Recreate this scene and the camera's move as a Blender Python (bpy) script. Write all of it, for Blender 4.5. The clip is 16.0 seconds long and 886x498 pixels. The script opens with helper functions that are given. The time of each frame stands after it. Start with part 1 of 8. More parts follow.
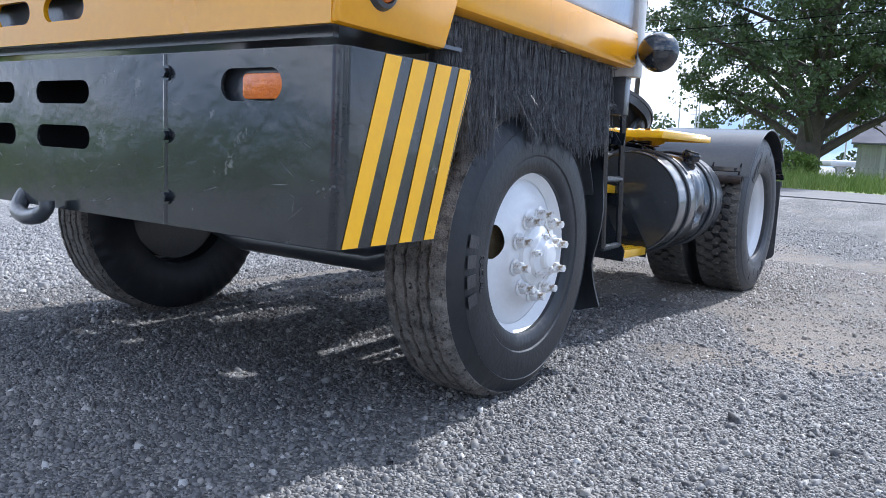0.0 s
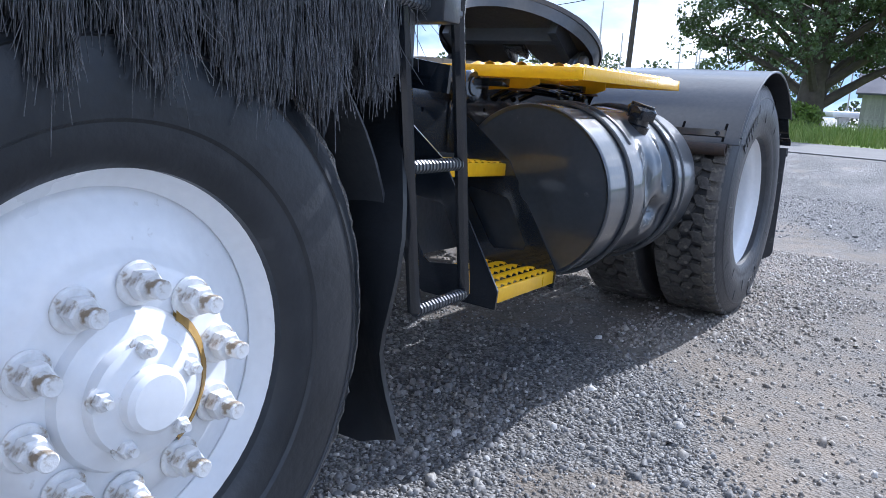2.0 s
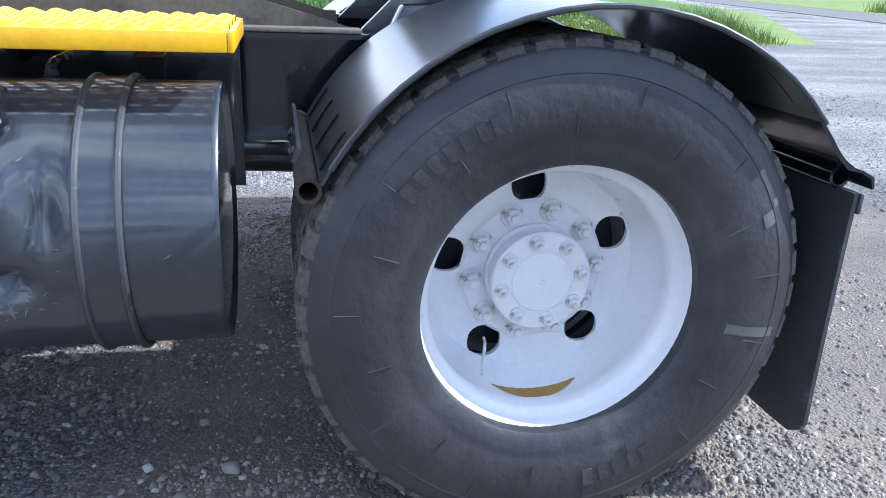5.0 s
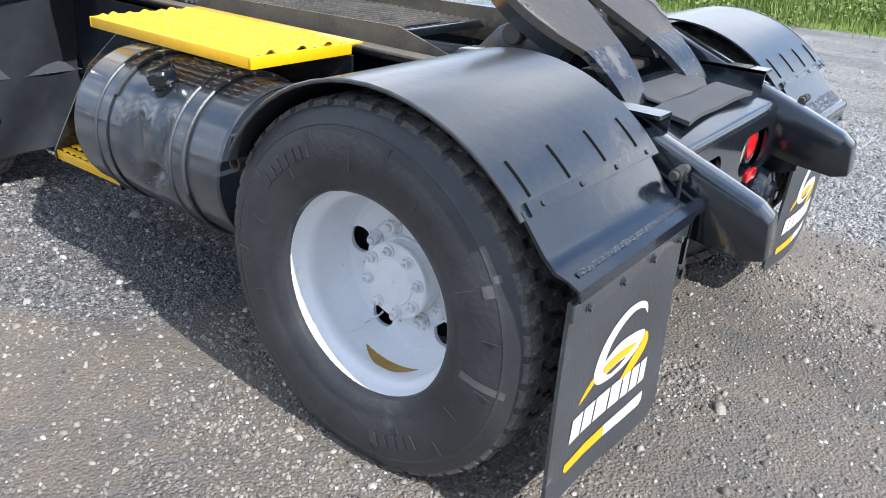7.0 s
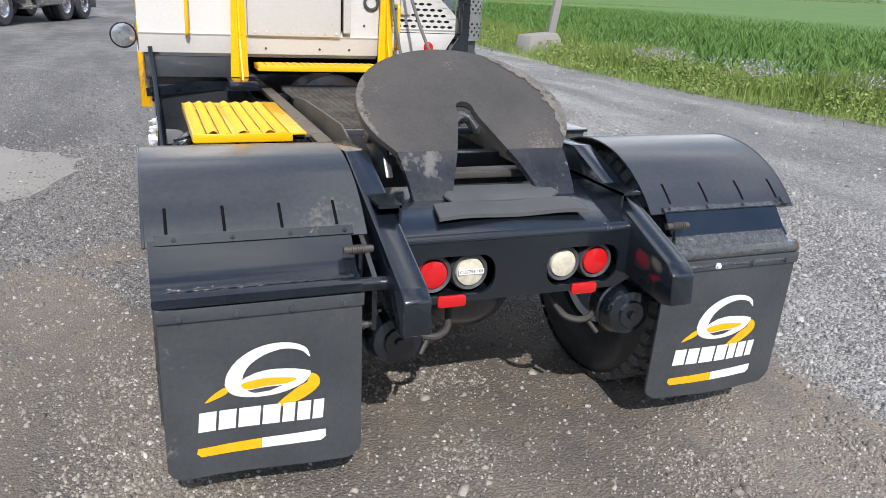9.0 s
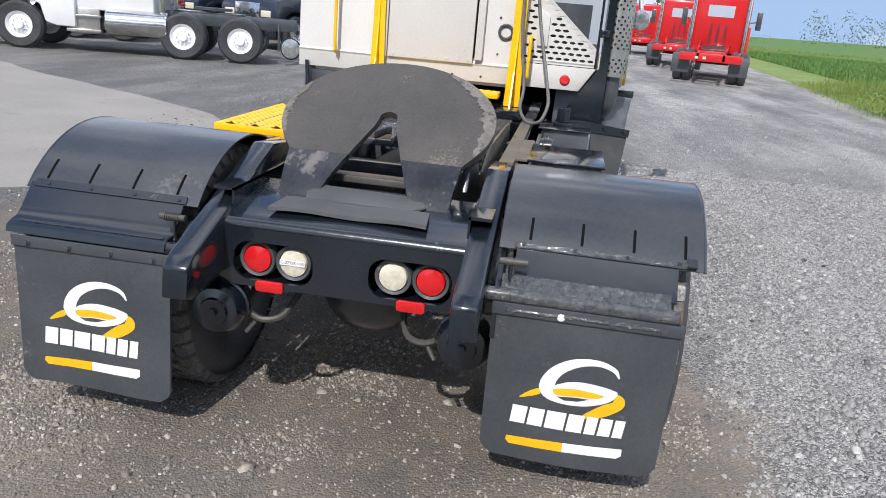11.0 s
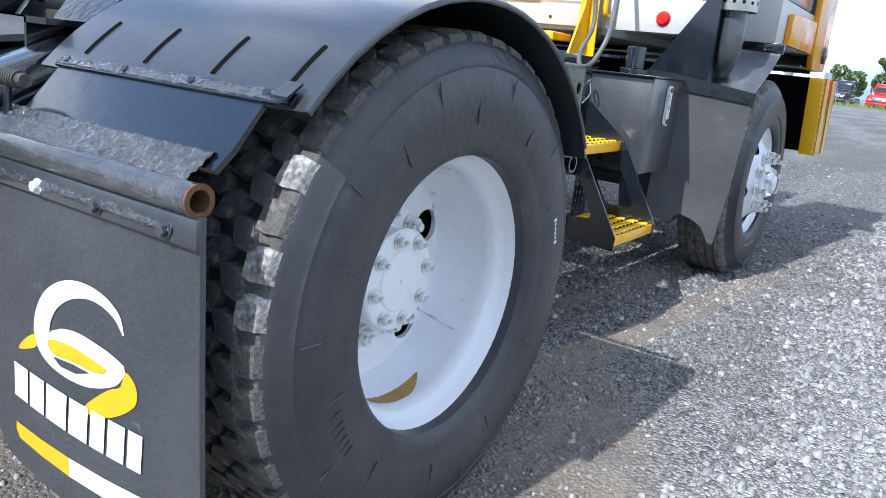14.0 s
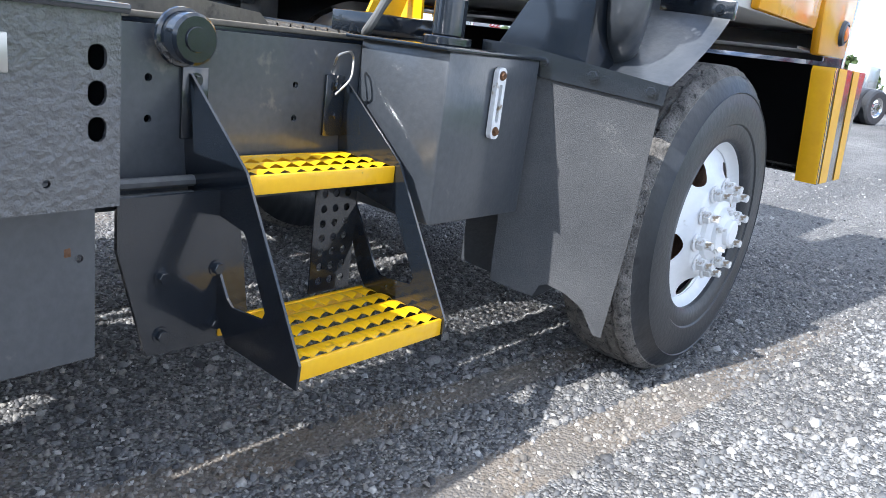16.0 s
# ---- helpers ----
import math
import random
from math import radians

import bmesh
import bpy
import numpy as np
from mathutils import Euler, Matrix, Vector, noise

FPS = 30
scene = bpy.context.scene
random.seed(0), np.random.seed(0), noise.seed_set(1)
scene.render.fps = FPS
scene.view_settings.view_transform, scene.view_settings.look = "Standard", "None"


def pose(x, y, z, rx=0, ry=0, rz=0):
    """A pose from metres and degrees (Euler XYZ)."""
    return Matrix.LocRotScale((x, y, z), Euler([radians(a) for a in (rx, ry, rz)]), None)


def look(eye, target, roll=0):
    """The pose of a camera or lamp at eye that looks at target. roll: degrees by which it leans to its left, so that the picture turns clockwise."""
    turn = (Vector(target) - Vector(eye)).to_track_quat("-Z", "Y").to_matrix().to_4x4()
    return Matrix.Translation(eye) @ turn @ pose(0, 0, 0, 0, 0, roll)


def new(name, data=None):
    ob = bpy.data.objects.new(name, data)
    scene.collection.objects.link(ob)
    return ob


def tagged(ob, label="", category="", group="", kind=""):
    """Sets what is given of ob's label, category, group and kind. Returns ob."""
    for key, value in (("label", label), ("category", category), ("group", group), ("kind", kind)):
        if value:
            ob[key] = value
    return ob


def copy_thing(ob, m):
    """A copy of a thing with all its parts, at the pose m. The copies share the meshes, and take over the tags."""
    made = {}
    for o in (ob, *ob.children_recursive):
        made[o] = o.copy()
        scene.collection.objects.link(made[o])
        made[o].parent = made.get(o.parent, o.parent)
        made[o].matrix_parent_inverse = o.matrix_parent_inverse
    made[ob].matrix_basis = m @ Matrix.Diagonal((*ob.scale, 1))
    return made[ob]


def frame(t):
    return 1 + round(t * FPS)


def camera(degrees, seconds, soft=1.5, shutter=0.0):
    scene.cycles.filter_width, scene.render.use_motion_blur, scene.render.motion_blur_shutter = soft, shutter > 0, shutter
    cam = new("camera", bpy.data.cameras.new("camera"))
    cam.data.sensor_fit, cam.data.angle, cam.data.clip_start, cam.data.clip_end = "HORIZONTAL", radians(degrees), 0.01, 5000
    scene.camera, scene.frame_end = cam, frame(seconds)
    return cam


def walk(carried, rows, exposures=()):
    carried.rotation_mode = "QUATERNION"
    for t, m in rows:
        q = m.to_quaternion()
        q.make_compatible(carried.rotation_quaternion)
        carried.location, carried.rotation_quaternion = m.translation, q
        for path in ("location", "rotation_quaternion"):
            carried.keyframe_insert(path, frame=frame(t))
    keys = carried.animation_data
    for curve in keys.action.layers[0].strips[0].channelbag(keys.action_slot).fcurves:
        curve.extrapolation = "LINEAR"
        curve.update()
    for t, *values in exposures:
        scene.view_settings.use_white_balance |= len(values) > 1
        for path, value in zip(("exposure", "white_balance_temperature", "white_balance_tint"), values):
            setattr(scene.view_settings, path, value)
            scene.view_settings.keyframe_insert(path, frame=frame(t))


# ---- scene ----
PATH = [
    (0, (2.374, -2.379, 0.86), (1.25, -0.746, 0.598), 2.7),
    (0.5, (2.178, -1.99, 0.854), (1.085, -0.339, 0.574), 1.8),
    (1, (2.076, -1.532, 0.871), (0.977, 0.112, 0.573), 1.7),
    (1.5, (2.016, -1.039, 0.872), (0.917, 0.596, 0.529), 2.9),
    (2, (1.983, -0.549, 0.901), (0.884, 1.074, 0.506), 3.2),
    (2.5, (1.997, -0.081, 0.903), (0.891, 1.529, 0.475), 3.3),
    (3, (1.969, 0.403, 0.922), (0.838, 1.987, 0.463), 4.1),
    (3.5, (2.059, 0.9, 0.911), (0.854, 2.422, 0.432), 5.3),
    (4, (2.114, 1.417, 0.906), (0.764, 2.799, 0.391), 6.1),
    (4.2, (2.216, 1.684, 0.948), (0.706, 2.87, 0.388), 4.8),
    (6.3, (2.589, 3.544, 1.317), (0.875, 2.957, 0.47), 4.5),
    (6.5, (2.551, 3.743, 1.362), (0.911, 2.991, 0.499), 4.0),
    (7, (2.475, 4.246, 1.476), (1.014, 3.173, 0.63), 3.8),
    (7.5, (2.3, 4.725, 1.601), (1.022, 3.417, 0.792), 3.0),
    (8, (1.986, 5.105, 1.663), (0.871, 3.624, 0.912), 2.8),
    (8.5, (1.639, 5.55, 1.682), (0.717, 3.917, 0.988), 2.9),
    (9, (1.199, 5.803, 1.656), (0.495, 4.048, 1.003), 3.1),
    (9.2, (1.008, 5.886, 1.688), (0.397, 4.091, 1.052), 3.1),
    (11.3, (-0.983, 6.03, 1.616), (-0.568, 4.167, 1.016), 5.0),
    (11.5, (-1.157, 5.899, 1.588), (-0.65, 4.058, 0.995), 4.9),
    (12, (-1.57, 5.639, 1.51), (-0.861, 3.856, 0.948), 4.7),
    (12.5, (-1.881, 5.395, 1.386), (-1.001, 3.678, 0.859), 4.4),
    (13, (-2.007, 5.028, 1.202), (-1.026, 3.358, 0.701), 4.7),
    (13.5, (-2.015, 4.694, 1.038), (-0.982, 3.052, 0.551), 5.3),
    (14, (-1.988, 4.296, 0.983), (-0.92, 2.679, 0.486), 6.3),
    (14.5, (-1.961, 3.829, 0.99), (-0.869, 2.236, 0.47), 7.2),
    (15, (-1.982, 3.376, 0.991), (-0.863, 1.805, 0.461), 7.5),
    (15.5, (-1.997, 2.958, 0.999), (-0.842, 1.415, 0.466), 7.5),
    (16, (-1.978, 2.505, 1.009), (-0.784, 0.994, 0.47), 7.4),
]
cam = camera(60.5, 16.0, soft=0.6)
walk(cam, [(t, look(eye, target, roll)) for t, eye, target, roll in PATH],
     [(0.0, 0.88, 5800, 13), (1.0, 0.9, 5850, 13), (2.0, 0.9, 5650, 14), (2.5, 1.06, 5500, 14), (4.0, 1.15, 5500, 14), (6.5, 1.0, 6050, 11), (9.0, 0.48, 6500, 13), (12.0, 0.42, 6350, 13), (14.0, 0.88, 5850, 11), (15.0, 0.9, 5900, 11), (15.5, 1.12, 5950, 11), (16.0, 1.36, 6050, 11)])

# ---- light: high sun from behind the tractor, broken cloud ----
SUN_DIR = Vector((0.147, 1.09, 1.0)).normalized()
world = bpy.data.worlds.new("sky")
scene.world = world
world.use_nodes = True
wn, wl = world.node_tree.nodes, world.node_tree.links
wn.clear()
sky = wn.new("ShaderNodeTexSky")
sky.sky_type = "NISHITA"
sky.sun_disc = False
sky.sun_elevation = math.asin(SUN_DIR.z)
sky.sun_rotation = math.atan2(SUN_DIR.x, SUN_DIR.y)
sky.air_density, sky.dust_density, sky.ozone_density = 1.0, 0.5, 3.0
wtc = wn.new("ShaderNodeTexCoord")
wmap = wn.new("ShaderNodeMapping")
wmap.inputs["Scale"].default_value = (1.0, 1.0, 2.6)
wno = wn.new("ShaderNodeTexNoise")
wno.inputs["Scale"].default_value, wno.inputs["Detail"].default_value, wno.inputs["Roughness"].default_value = 2.4, 8.0, 0.55
wra = wn.new("ShaderNodeValToRGB")
wra.color_ramp.elements[0].position, wra.color_ramp.elements[1].position = 0.43, 0.61
wno2 = wn.new("ShaderNodeTexNoise")
wno2.inputs["Scale"].default_value, wno2.inputs["Detail"].default_value = 5.0, 6.0
wra2 = wn.new("ShaderNodeValToRGB")
wra2.color_ramp.elements[0].position, wra2.color_ramp.elements[1].position = 0.3, 0.7
wra2.color_ramp.elements[0].color, wra2.color_ramp.elements[1].color = (2.9, 3.3, 3.9, 1), (9.6, 9.7, 9.8, 1)
wmix = wn.new("ShaderNodeMixRGB")
wbg = wn.new("ShaderNodeBackground")
wbg.inputs["Strength"].default_value = 0.15
wout = wn.new("ShaderNodeOutputWorld")
wl.new(wtc.outputs["Generated"], wmap.inputs["Vector"])
wl.new(wmap.outputs["Vector"], wno.inputs["Vector"])
wl.new(wmap.outputs["Vector"], wno2.inputs["Vector"])
wl.new(wno.outputs["Fac"], wra.inputs["Fac"])
wl.new(wno2.outputs["Fac"], wra2.inputs["Fac"])
wl.new(wra.outputs["Color"], wmix.inputs["Fac"])
wcap = wn.new("ShaderNodeMixRGB")  # caps the sky's colour so that it doesn't burn out beside the sun
wcap.blend_type = "DARKEN"
wcap.inputs["Fac"].default_value = 1.0
wcap.inputs["Color2"].default_value = (2.0, 2.9, 4.3, 1)
wl.new(sky.outputs["Color"], wcap.inputs["Color1"])
wl.new(wcap.outputs["Color"], wmix.inputs["Color1"])
wl.new(wra2.outputs["Color"], wmix.inputs["Color2"])
wl.new(wmix.outputs["Color"], wbg.inputs["Color"])
wl.new(wbg.outputs["Background"], wout.inputs["Surface"])

sun_data = bpy.data.lights.new("sun", "SUN")
sun_data.energy, sun_data.angle, sun_data.color = 3.25, radians(0.5), (1.0, 0.97, 0.92)
sun = new("sun", sun_data)
sun.matrix_world = look(SUN_DIR * 40, (0, 0, 0))


# ---- materials ----
def mat(name, c1, c2=None, rough=0.5, rvar=0.1, metal=0.0, scale=3.0, fine=60.0, bump=0.0, bscale=120.0,
        coat=0.0, dirt=None, amount=0.0, dscale=6.0, spec=0.5, stretch=(1, 1, 1), rand=0.0, trans=0.0, coat_r=0.08):
    """A surface of two colours mixed at two scales, with uneven gloss, fine relief and, if given, patches of dirt or wear."""
    m = bpy.data.materials.new(name)
    m.use_nodes = True
    n, l = m.node_tree.nodes, m.node_tree.links
    bsdf = n["Principled BSDF"]
    c2 = c2 or tuple(v * 0.8 for v in c1)
    tc, mp = n.new("ShaderNodeTexCoord"), n.new("ShaderNodeMapping")
    mp.inputs["Scale"].default_value = stretch
    l.new(tc.outputs["Object"], mp.inputs["Vector"])

    def noise_at(s, detail=5.0):
        t = n.new("ShaderNodeTexNoise")
        t.inputs["Scale"].default_value, t.inputs["Detail"].default_value = s, detail
        l.new(mp.outputs["Vector"], t.inputs["Vector"])
        return t.outputs["Fac"]

    def calc(op, a, b):
        k = n.new("ShaderNodeMath")
        k.operation = op
        for i, v in enumerate((a, b)):
            if isinstance(v, (int, float)):
                k.inputs[i].default_value = v
            else:
                l.new(v, k.inputs[i])
        return k.outputs[0]

    def span(v, lo, hi):
        k = n.new("ShaderNodeMapRange")
        l.new(v, k.inputs["Value"])
        k.inputs["From Min"].default_value, k.inputs["From Max"].default_value = lo, hi
        return k.outputs["Result"]

    big, small = noise_at(scale), noise_at(fine)
    both = calc("ADD", calc("MULTIPLY", big, 0.6), calc("MULTIPLY", small, 0.4))
    if rand:
        info = n.new("ShaderNodeObjectInfo")
        both = calc("ADD", both, calc("MULTIPLY", calc("SUBTRACT", info.outputs["Random"], 0.5), rand))
    mx = n.new("ShaderNodeMixRGB")
    mx.inputs["Color1"].default_value, mx.inputs["Color2"].default_value = (*c1, 1), (*c2, 1)
    l.new(span(both, 0.36, 0.64), mx.inputs["Fac"])
    colour, gloss = mx.outputs["Color"], calc("ADD", rough - rvar, calc("MULTIPLY", big, 2 * rvar))
    if dirt:
        mask = span(calc("ADD", calc("MULTIPLY", noise_at(dscale, 8.0), 0.75), calc("MULTIPLY", small, 0.25)), 0.66 - amount * 0.4, 0.74 - amount * 0.4)
        md = n.new("ShaderNodeMixRGB")
        md.inputs["Color2"].default_value = (*dirt, 1)
        l.new(mask, md.inputs["Fac"])
        l.new(colour, md.inputs["Color1"])
        colour = md.outputs["Color"]
        gloss = calc("ADD", gloss, calc("MULTIPLY", mask, 0.25))
    l.new(colour, bsdf.inputs["Base Color"])
    l.new(gloss, bsdf.inputs["Roughness"])
    bsdf.inputs["Metallic"].default_value = metal
    bsdf.inputs["Coat Weight"].default_value = coat
    bsdf.inputs["Coat Roughness"].default_value = coat_r
    bsdf.inputs["Specular IOR Level"].default_value = spec
    bsdf.inputs["Transmission Weight"].default_value = trans
    if bump:
        b = n.new("ShaderNodeBump")
        b.inputs["Strength"].default_value, b.inputs["Distance"].default_value = bump, 0.01
        l.new(noise_at(bscale, 6.0), b.inputs["Height"])
        l.new(b.outputs["Normal"], bsdf.inputs["Normal"])
    return m


TANK = mat("black_tank_paint", (0.022, 0.029, 0.038), (0.037, 0.045, 0.056), 0.34, 0.08, scale=3, bump=0.14, bscale=12, spec=0.5, coat=1.0, coat_r=0.09, dirt=(0.2, 0.2, 0.2), amount=0.0, dscale=9)
TAPE = mat("old_grey_tape", (0.13, 0.13, 0.125), (0.09, 0.09, 0.088), 0.6, 0.08, scale=20)
GREASE_TAN = mat("dried_tan_grease", (0.40, 0.25, 0.06), (0.3, 0.17, 0.04), 0.6, 0.1, scale=25, fine=160)
SCRATCH = mat("scratched_bare_paint", (0.2, 0.2, 0.195), (0.1, 0.1, 0.1), 0.5, 0.1, scale=60)
BLACK = mat("black_gloss_paint", (0.005, 0.008, 0.013), (0.011, 0.015, 0.021), 0.2, 0.08, scale=4, bump=0.10, bscale=25, coat=0.8, coat_r=0.08, dirt=(0.12, 0.115, 0.105), amount=-0.01)
BLACK_ROUGH = mat("black_lumpy_paint", (0.05, 0.052, 0.056), (0.08, 0.08, 0.083), 0.22, 0.1, bump=0.8, bscale=70, spec=0.8, coat=1.0, coat_r=0.12)
BLACK_SATIN = mat("black_satin_paint", (0.038, 0.044, 0.052), (0.06, 0.066, 0.075), 0.32, 0.1, coat=0.8, coat_r=0.15, scale=5, bump=0.12, bscale=50, dirt=(0.13, 0.125, 0.115), amount=0.05)
BUMPER = mat("bumper_black_paint", (0.013, 0.016, 0.018), (0.026, 0.029, 0.031), 0.2, 0.08, scale=6, bump=1.0, bscale=6, coat=0.7, coat_r=0.12, dirt=(0.14, 0.14, 0.135), amount=0.06, dscale=11)
FENDER = mat("black_plastic_fender", (0.016, 0.02, 0.025), (0.034, 0.037, 0.042), 0.38, 0.08, coat=0.8, coat_r=0.17, scale=3, bump=0.10, bscale=25, dirt=(0.11, 0.1, 0.085), amount=0.05, dscale=3)
FLAP = mat("black_rubber_flap", (0.037, 0.042, 0.048), (0.058, 0.063, 0.07), 0.42, 0.08, spec=0.8, scale=5, bump=0.2, bscale=90, dirt=(0.17, 0.17, 0.165), amount=0.06)
GUARD = mat("dusty_rubber_guard", (0.056, 0.058, 0.062), (0.1, 0.101, 0.103), 0.7, 0.08, scale=5, fine=180, bump=0.35, bscale=420, dirt=(0.17, 0.168, 0.16), amount=0.07)
RUBBER = mat("tyre_rubber", (0.029, 0.031, 0.035), (0.052, 0.053, 0.057), 0.42, 0.12, scale=4, fine=18, bump=0.22, bscale=60, dirt=(0.075, 0.075, 0.076), amount=0.14, dscale=5)
STEER_RUBBER = mat("steer_tyre_rubber", (0.013, 0.016, 0.02), (0.027, 0.03, 0.035), 0.4, 0.1, scale=4, fine=18, bump=0.15, bscale=60, dirt=(0.06, 0.062, 0.066), amount=0.05, dscale=5)
STEER_TREAD = mat("dusty_steer_tread", (0.085, 0.079, 0.072), (0.27, 0.25, 0.225), 0.85, 0.05, scale=22, fine=190, bump=1.0, bscale=170, dirt=(0.05, 0.047, 0.044), amount=0.28, dscale=55)
TREAD = mat("worn_tread_rubber", (0.06, 0.059, 0.057), (0.14, 0.13, 0.118), 0.85, 0.05, scale=9, fine=70, bump=0.6, bscale=130, dirt=(0.2, 0.185, 0.16), amount=0.2, dscale=25)
WHITE_WHEEL = mat("white_wheel_paint", (0.82, 0.83, 0.84), (0.75, 0.76, 0.77), 0.3, 0.08, scale=5, bump=0.06, bscale=30, coat=0.2, dirt=(0.3, 0.24, 0.17), amount=0.0, dscale=18)
NUT = mat("pale_grey_painted_steel", (0.8, 0.81, 0.82), (0.66, 0.655, 0.64), 0.4, 0.1, scale=30, bump=0.15, dirt=(0.28, 0.22, 0.15), amount=0.17, dscale=30)
YELLOW = mat("yellow_enamel", (0.9, 0.51, 0.003), (0.82, 0.44, 0.003), 0.3, 0.08, scale=8, bump=0.1, bscale=60, coat=0.25, dirt=(0.22, 0.13, 0.03), amount=0.0, dscale=14)
CAB_YELLOW = mat("cab_yellow_paint", (0.84, 0.38, 0.006), (0.78, 0.34, 0.006), 0.26, 0.06, scale=2, bump=0.04, bscale=12, coat=0.4, dirt=(0.3, 0.2, 0.07), amount=-0.02)
STRIPE = mat("yellow_reflective_tape", (0.88, 0.47, 0.004), (0.82, 0.42, 0.004), 0.35, 0.06, scale=14, bump=0.05, dirt=(0.12, 0.1, 0.04), amount=-0.02, dscale=20)
CAB_WHITE = mat("cab_white_paint", (0.6, 0.59, 0.565), (0.53, 0.52, 0.495), 0.35, 0.06, scale=2, bump=0.05, bscale=10, dirt=(0.45, 0.42, 0.36), amount=0.02, dscale=5)
CHROME = mat("chrome", (0.75, 0.75, 0.76), (0.6, 0.6, 0.6), 0.12, 0.06, metal=1.0, scale=10)
STEEL = mat("brushed_steel", (0.5, 0.49, 0.46), (0.4, 0.39, 0.37), 0.34, 0.08, metal=0.9, scale=14, dirt=(0.2, 0.16, 0.12), amount=0.03)
RUST = mat("rusty_steel", (0.16, 0.075, 0.03), (0.09, 0.045, 0.025), 0.85, 0.05, scale=20, bump=0.4)
GREASE = mat("greasy_worn_steel", (0.042, 0.039, 0.036), (0.078, 0.071, 0.063), 0.45, 0.12, metal=0.0, scale=4, fine=90, bump=0.15, bscale=30, dirt=(0.21, 0.18, 0.14), amount=0.15, dscale=3)
WORN_BLACK = mat("worn_black_paint", (0.014, 0.015, 0.018), (0.03, 0.031, 0.036), 0.22, 0.1, scale=6, bump=0.2, bscale=40, coat=0.3, dirt=(0.13, 0.12, 0.115), amount=0.22, dscale=12, stretch=(1, 0.4, 1))
CRUST = mat("crusted_black_paint", (0.03, 0.032, 0.035), (0.08, 0.082, 0.085), 0.14, 0.1, scale=40, bump=1.0, bscale=190, coat=1.0, coat_r=0.08, spec=0.9)
RED = mat("red_lens", (0.6, 0.012, 0.015), (0.5, 0.01, 0.012), 0.18, 0.04, coat=0.5, scale=10)
AMBER = mat("amber_lens", (0.85, 0.2, 0.01), (0.7, 0.15, 0.008), 0.2, 0.05, coat=0.5, scale=40, bump=0.3, bscale=90)
LAMP_GLASS = mat("lamp_glass", (0.5, 0.52, 0.53), (0.3, 0.31, 0.32), 0.14, 0.05, metal=0.7, coat=1.0, scale=40)
CLEAR = mat("clear_lens", (0.72, 0.68, 0.55), (0.5, 0.46, 0.36), 0.15, 0.05, coat=0.8, scale=25)
WHITE_PRINT = mat("white_print", (0.78, 0.78, 0.78), (0.7, 0.7, 0.7), 0.5, 0.05, scale=20, dirt=(0.4, 0.4, 0.4), amount=-0.03)
YELLOW_PRINT = mat("yellow_print", (0.86, 0.44, 0.006), (0.8, 0.39, 0.006), 0.5, 0.05, scale=20)
# dull black for print and cables, and for the dark inside openings
INK_AND_DARK = mat("black_ink_and_dark", (0.006, 0.006, 0.007), None, 0.9, 0.02, spec=0.1)
BRISTLE = mat("black_bristle", (0.03, 0.033, 0.038), (0.19, 0.195, 0.205), 0.4, 0.1, scale=40, fine=220)
HOSE = mat("grey_rubber_hose", (0.09, 0.09, 0.088), (0.14, 0.14, 0.135), 0.5, 0.08, scale=20)
DUST = mat("dusty_tan_metal", (0.38, 0.3, 0.17), (0.2, 0.15, 0.08), 0.85, 0.05, scale=30, fine=200)
GLASS_DARK = mat("tinted_glass", (0.03, 0.04, 0.045), (0.02, 0.03, 0.035), 0.06, 0.02, coat=0.6)
GLASS_PALE = mat("pale_reflective_panel", (0.42, 0.46, 0.52), (0.36, 0.4, 0.46), 0.15, 0.04, coat=0.5)
LIMB = mat("bark", (0.10, 0.085, 0.065), (0.06, 0.05, 0.04), 0.9, 0.05, scale=4, bump=0.6, bscale=12)
LEAF = mat("tree_leaf", (0.05, 0.088, 0.03), (0.085, 0.125, 0.042), 0.5, 0.1, scale=0.7, fine=5)
HEDGE = mat("distant_leaf", (0.06, 0.10, 0.03), (0.1, 0.14, 0.045), 0.6, 0.1, scale=0.3, fine=3)
RUST_DARK = mat("dark_rusty_pipe", (0.055, 0.036, 0.028), (0.03, 0.025, 0.022), 0.7, 0.08, scale=16, bump=0.3)
GRASS = mat("verge_grass", (0.115, 0.19, 0.04), (0.24, 0.29, 0.085), 0.7, 0.1, scale=0.5, fine=4, spec=0.2)
CROP = mat("crop_leaf", (0.075, 0.155, 0.04), (0.125, 0.215, 0.062), 0.75, 0.1, scale=0.25, fine=3, spec=0.12)
FLOWER = mat("lilac_flower", (0.36, 0.28, 0.5), (0.5, 0.42, 0.6), 0.7, 0.05, scale=3)
CONCRETE = mat("pale_concrete", (0.30, 0.282, 0.258), (0.24, 0.227, 0.208), 0.85, 0.05, scale=0.8, fine=25, bump=0.3, bscale=60, dirt=(0.2, 0.19, 0.17), amount=0.1, dscale=2)
ROAD = mat("pale_asphalt", (0.17, 0.165, 0.16), (0.13, 0.127, 0.124), 0.85, 0.05, scale=0.5, fine=30, bump=0.3)
TRUCK_WHITE = mat("truck_white_paint", (0.75, 0.76, 0.76), (0.7, 0.7, 0.7), 0.22, 0.05, scale=2, coat=0.4)
TRUCK_RED = mat("truck_red_paint", (0.55, 0.012, 0.014), (0.47, 0.01, 0.012), 0.25, 0.05, scale=2, coat=0.4)
TRUCK_BLUE = mat("truck_dark_blue_paint", (0.012, 0.018, 0.032), (0.018, 0.025, 0.04), 0.2, 0.05, scale=2, coat=0.4)
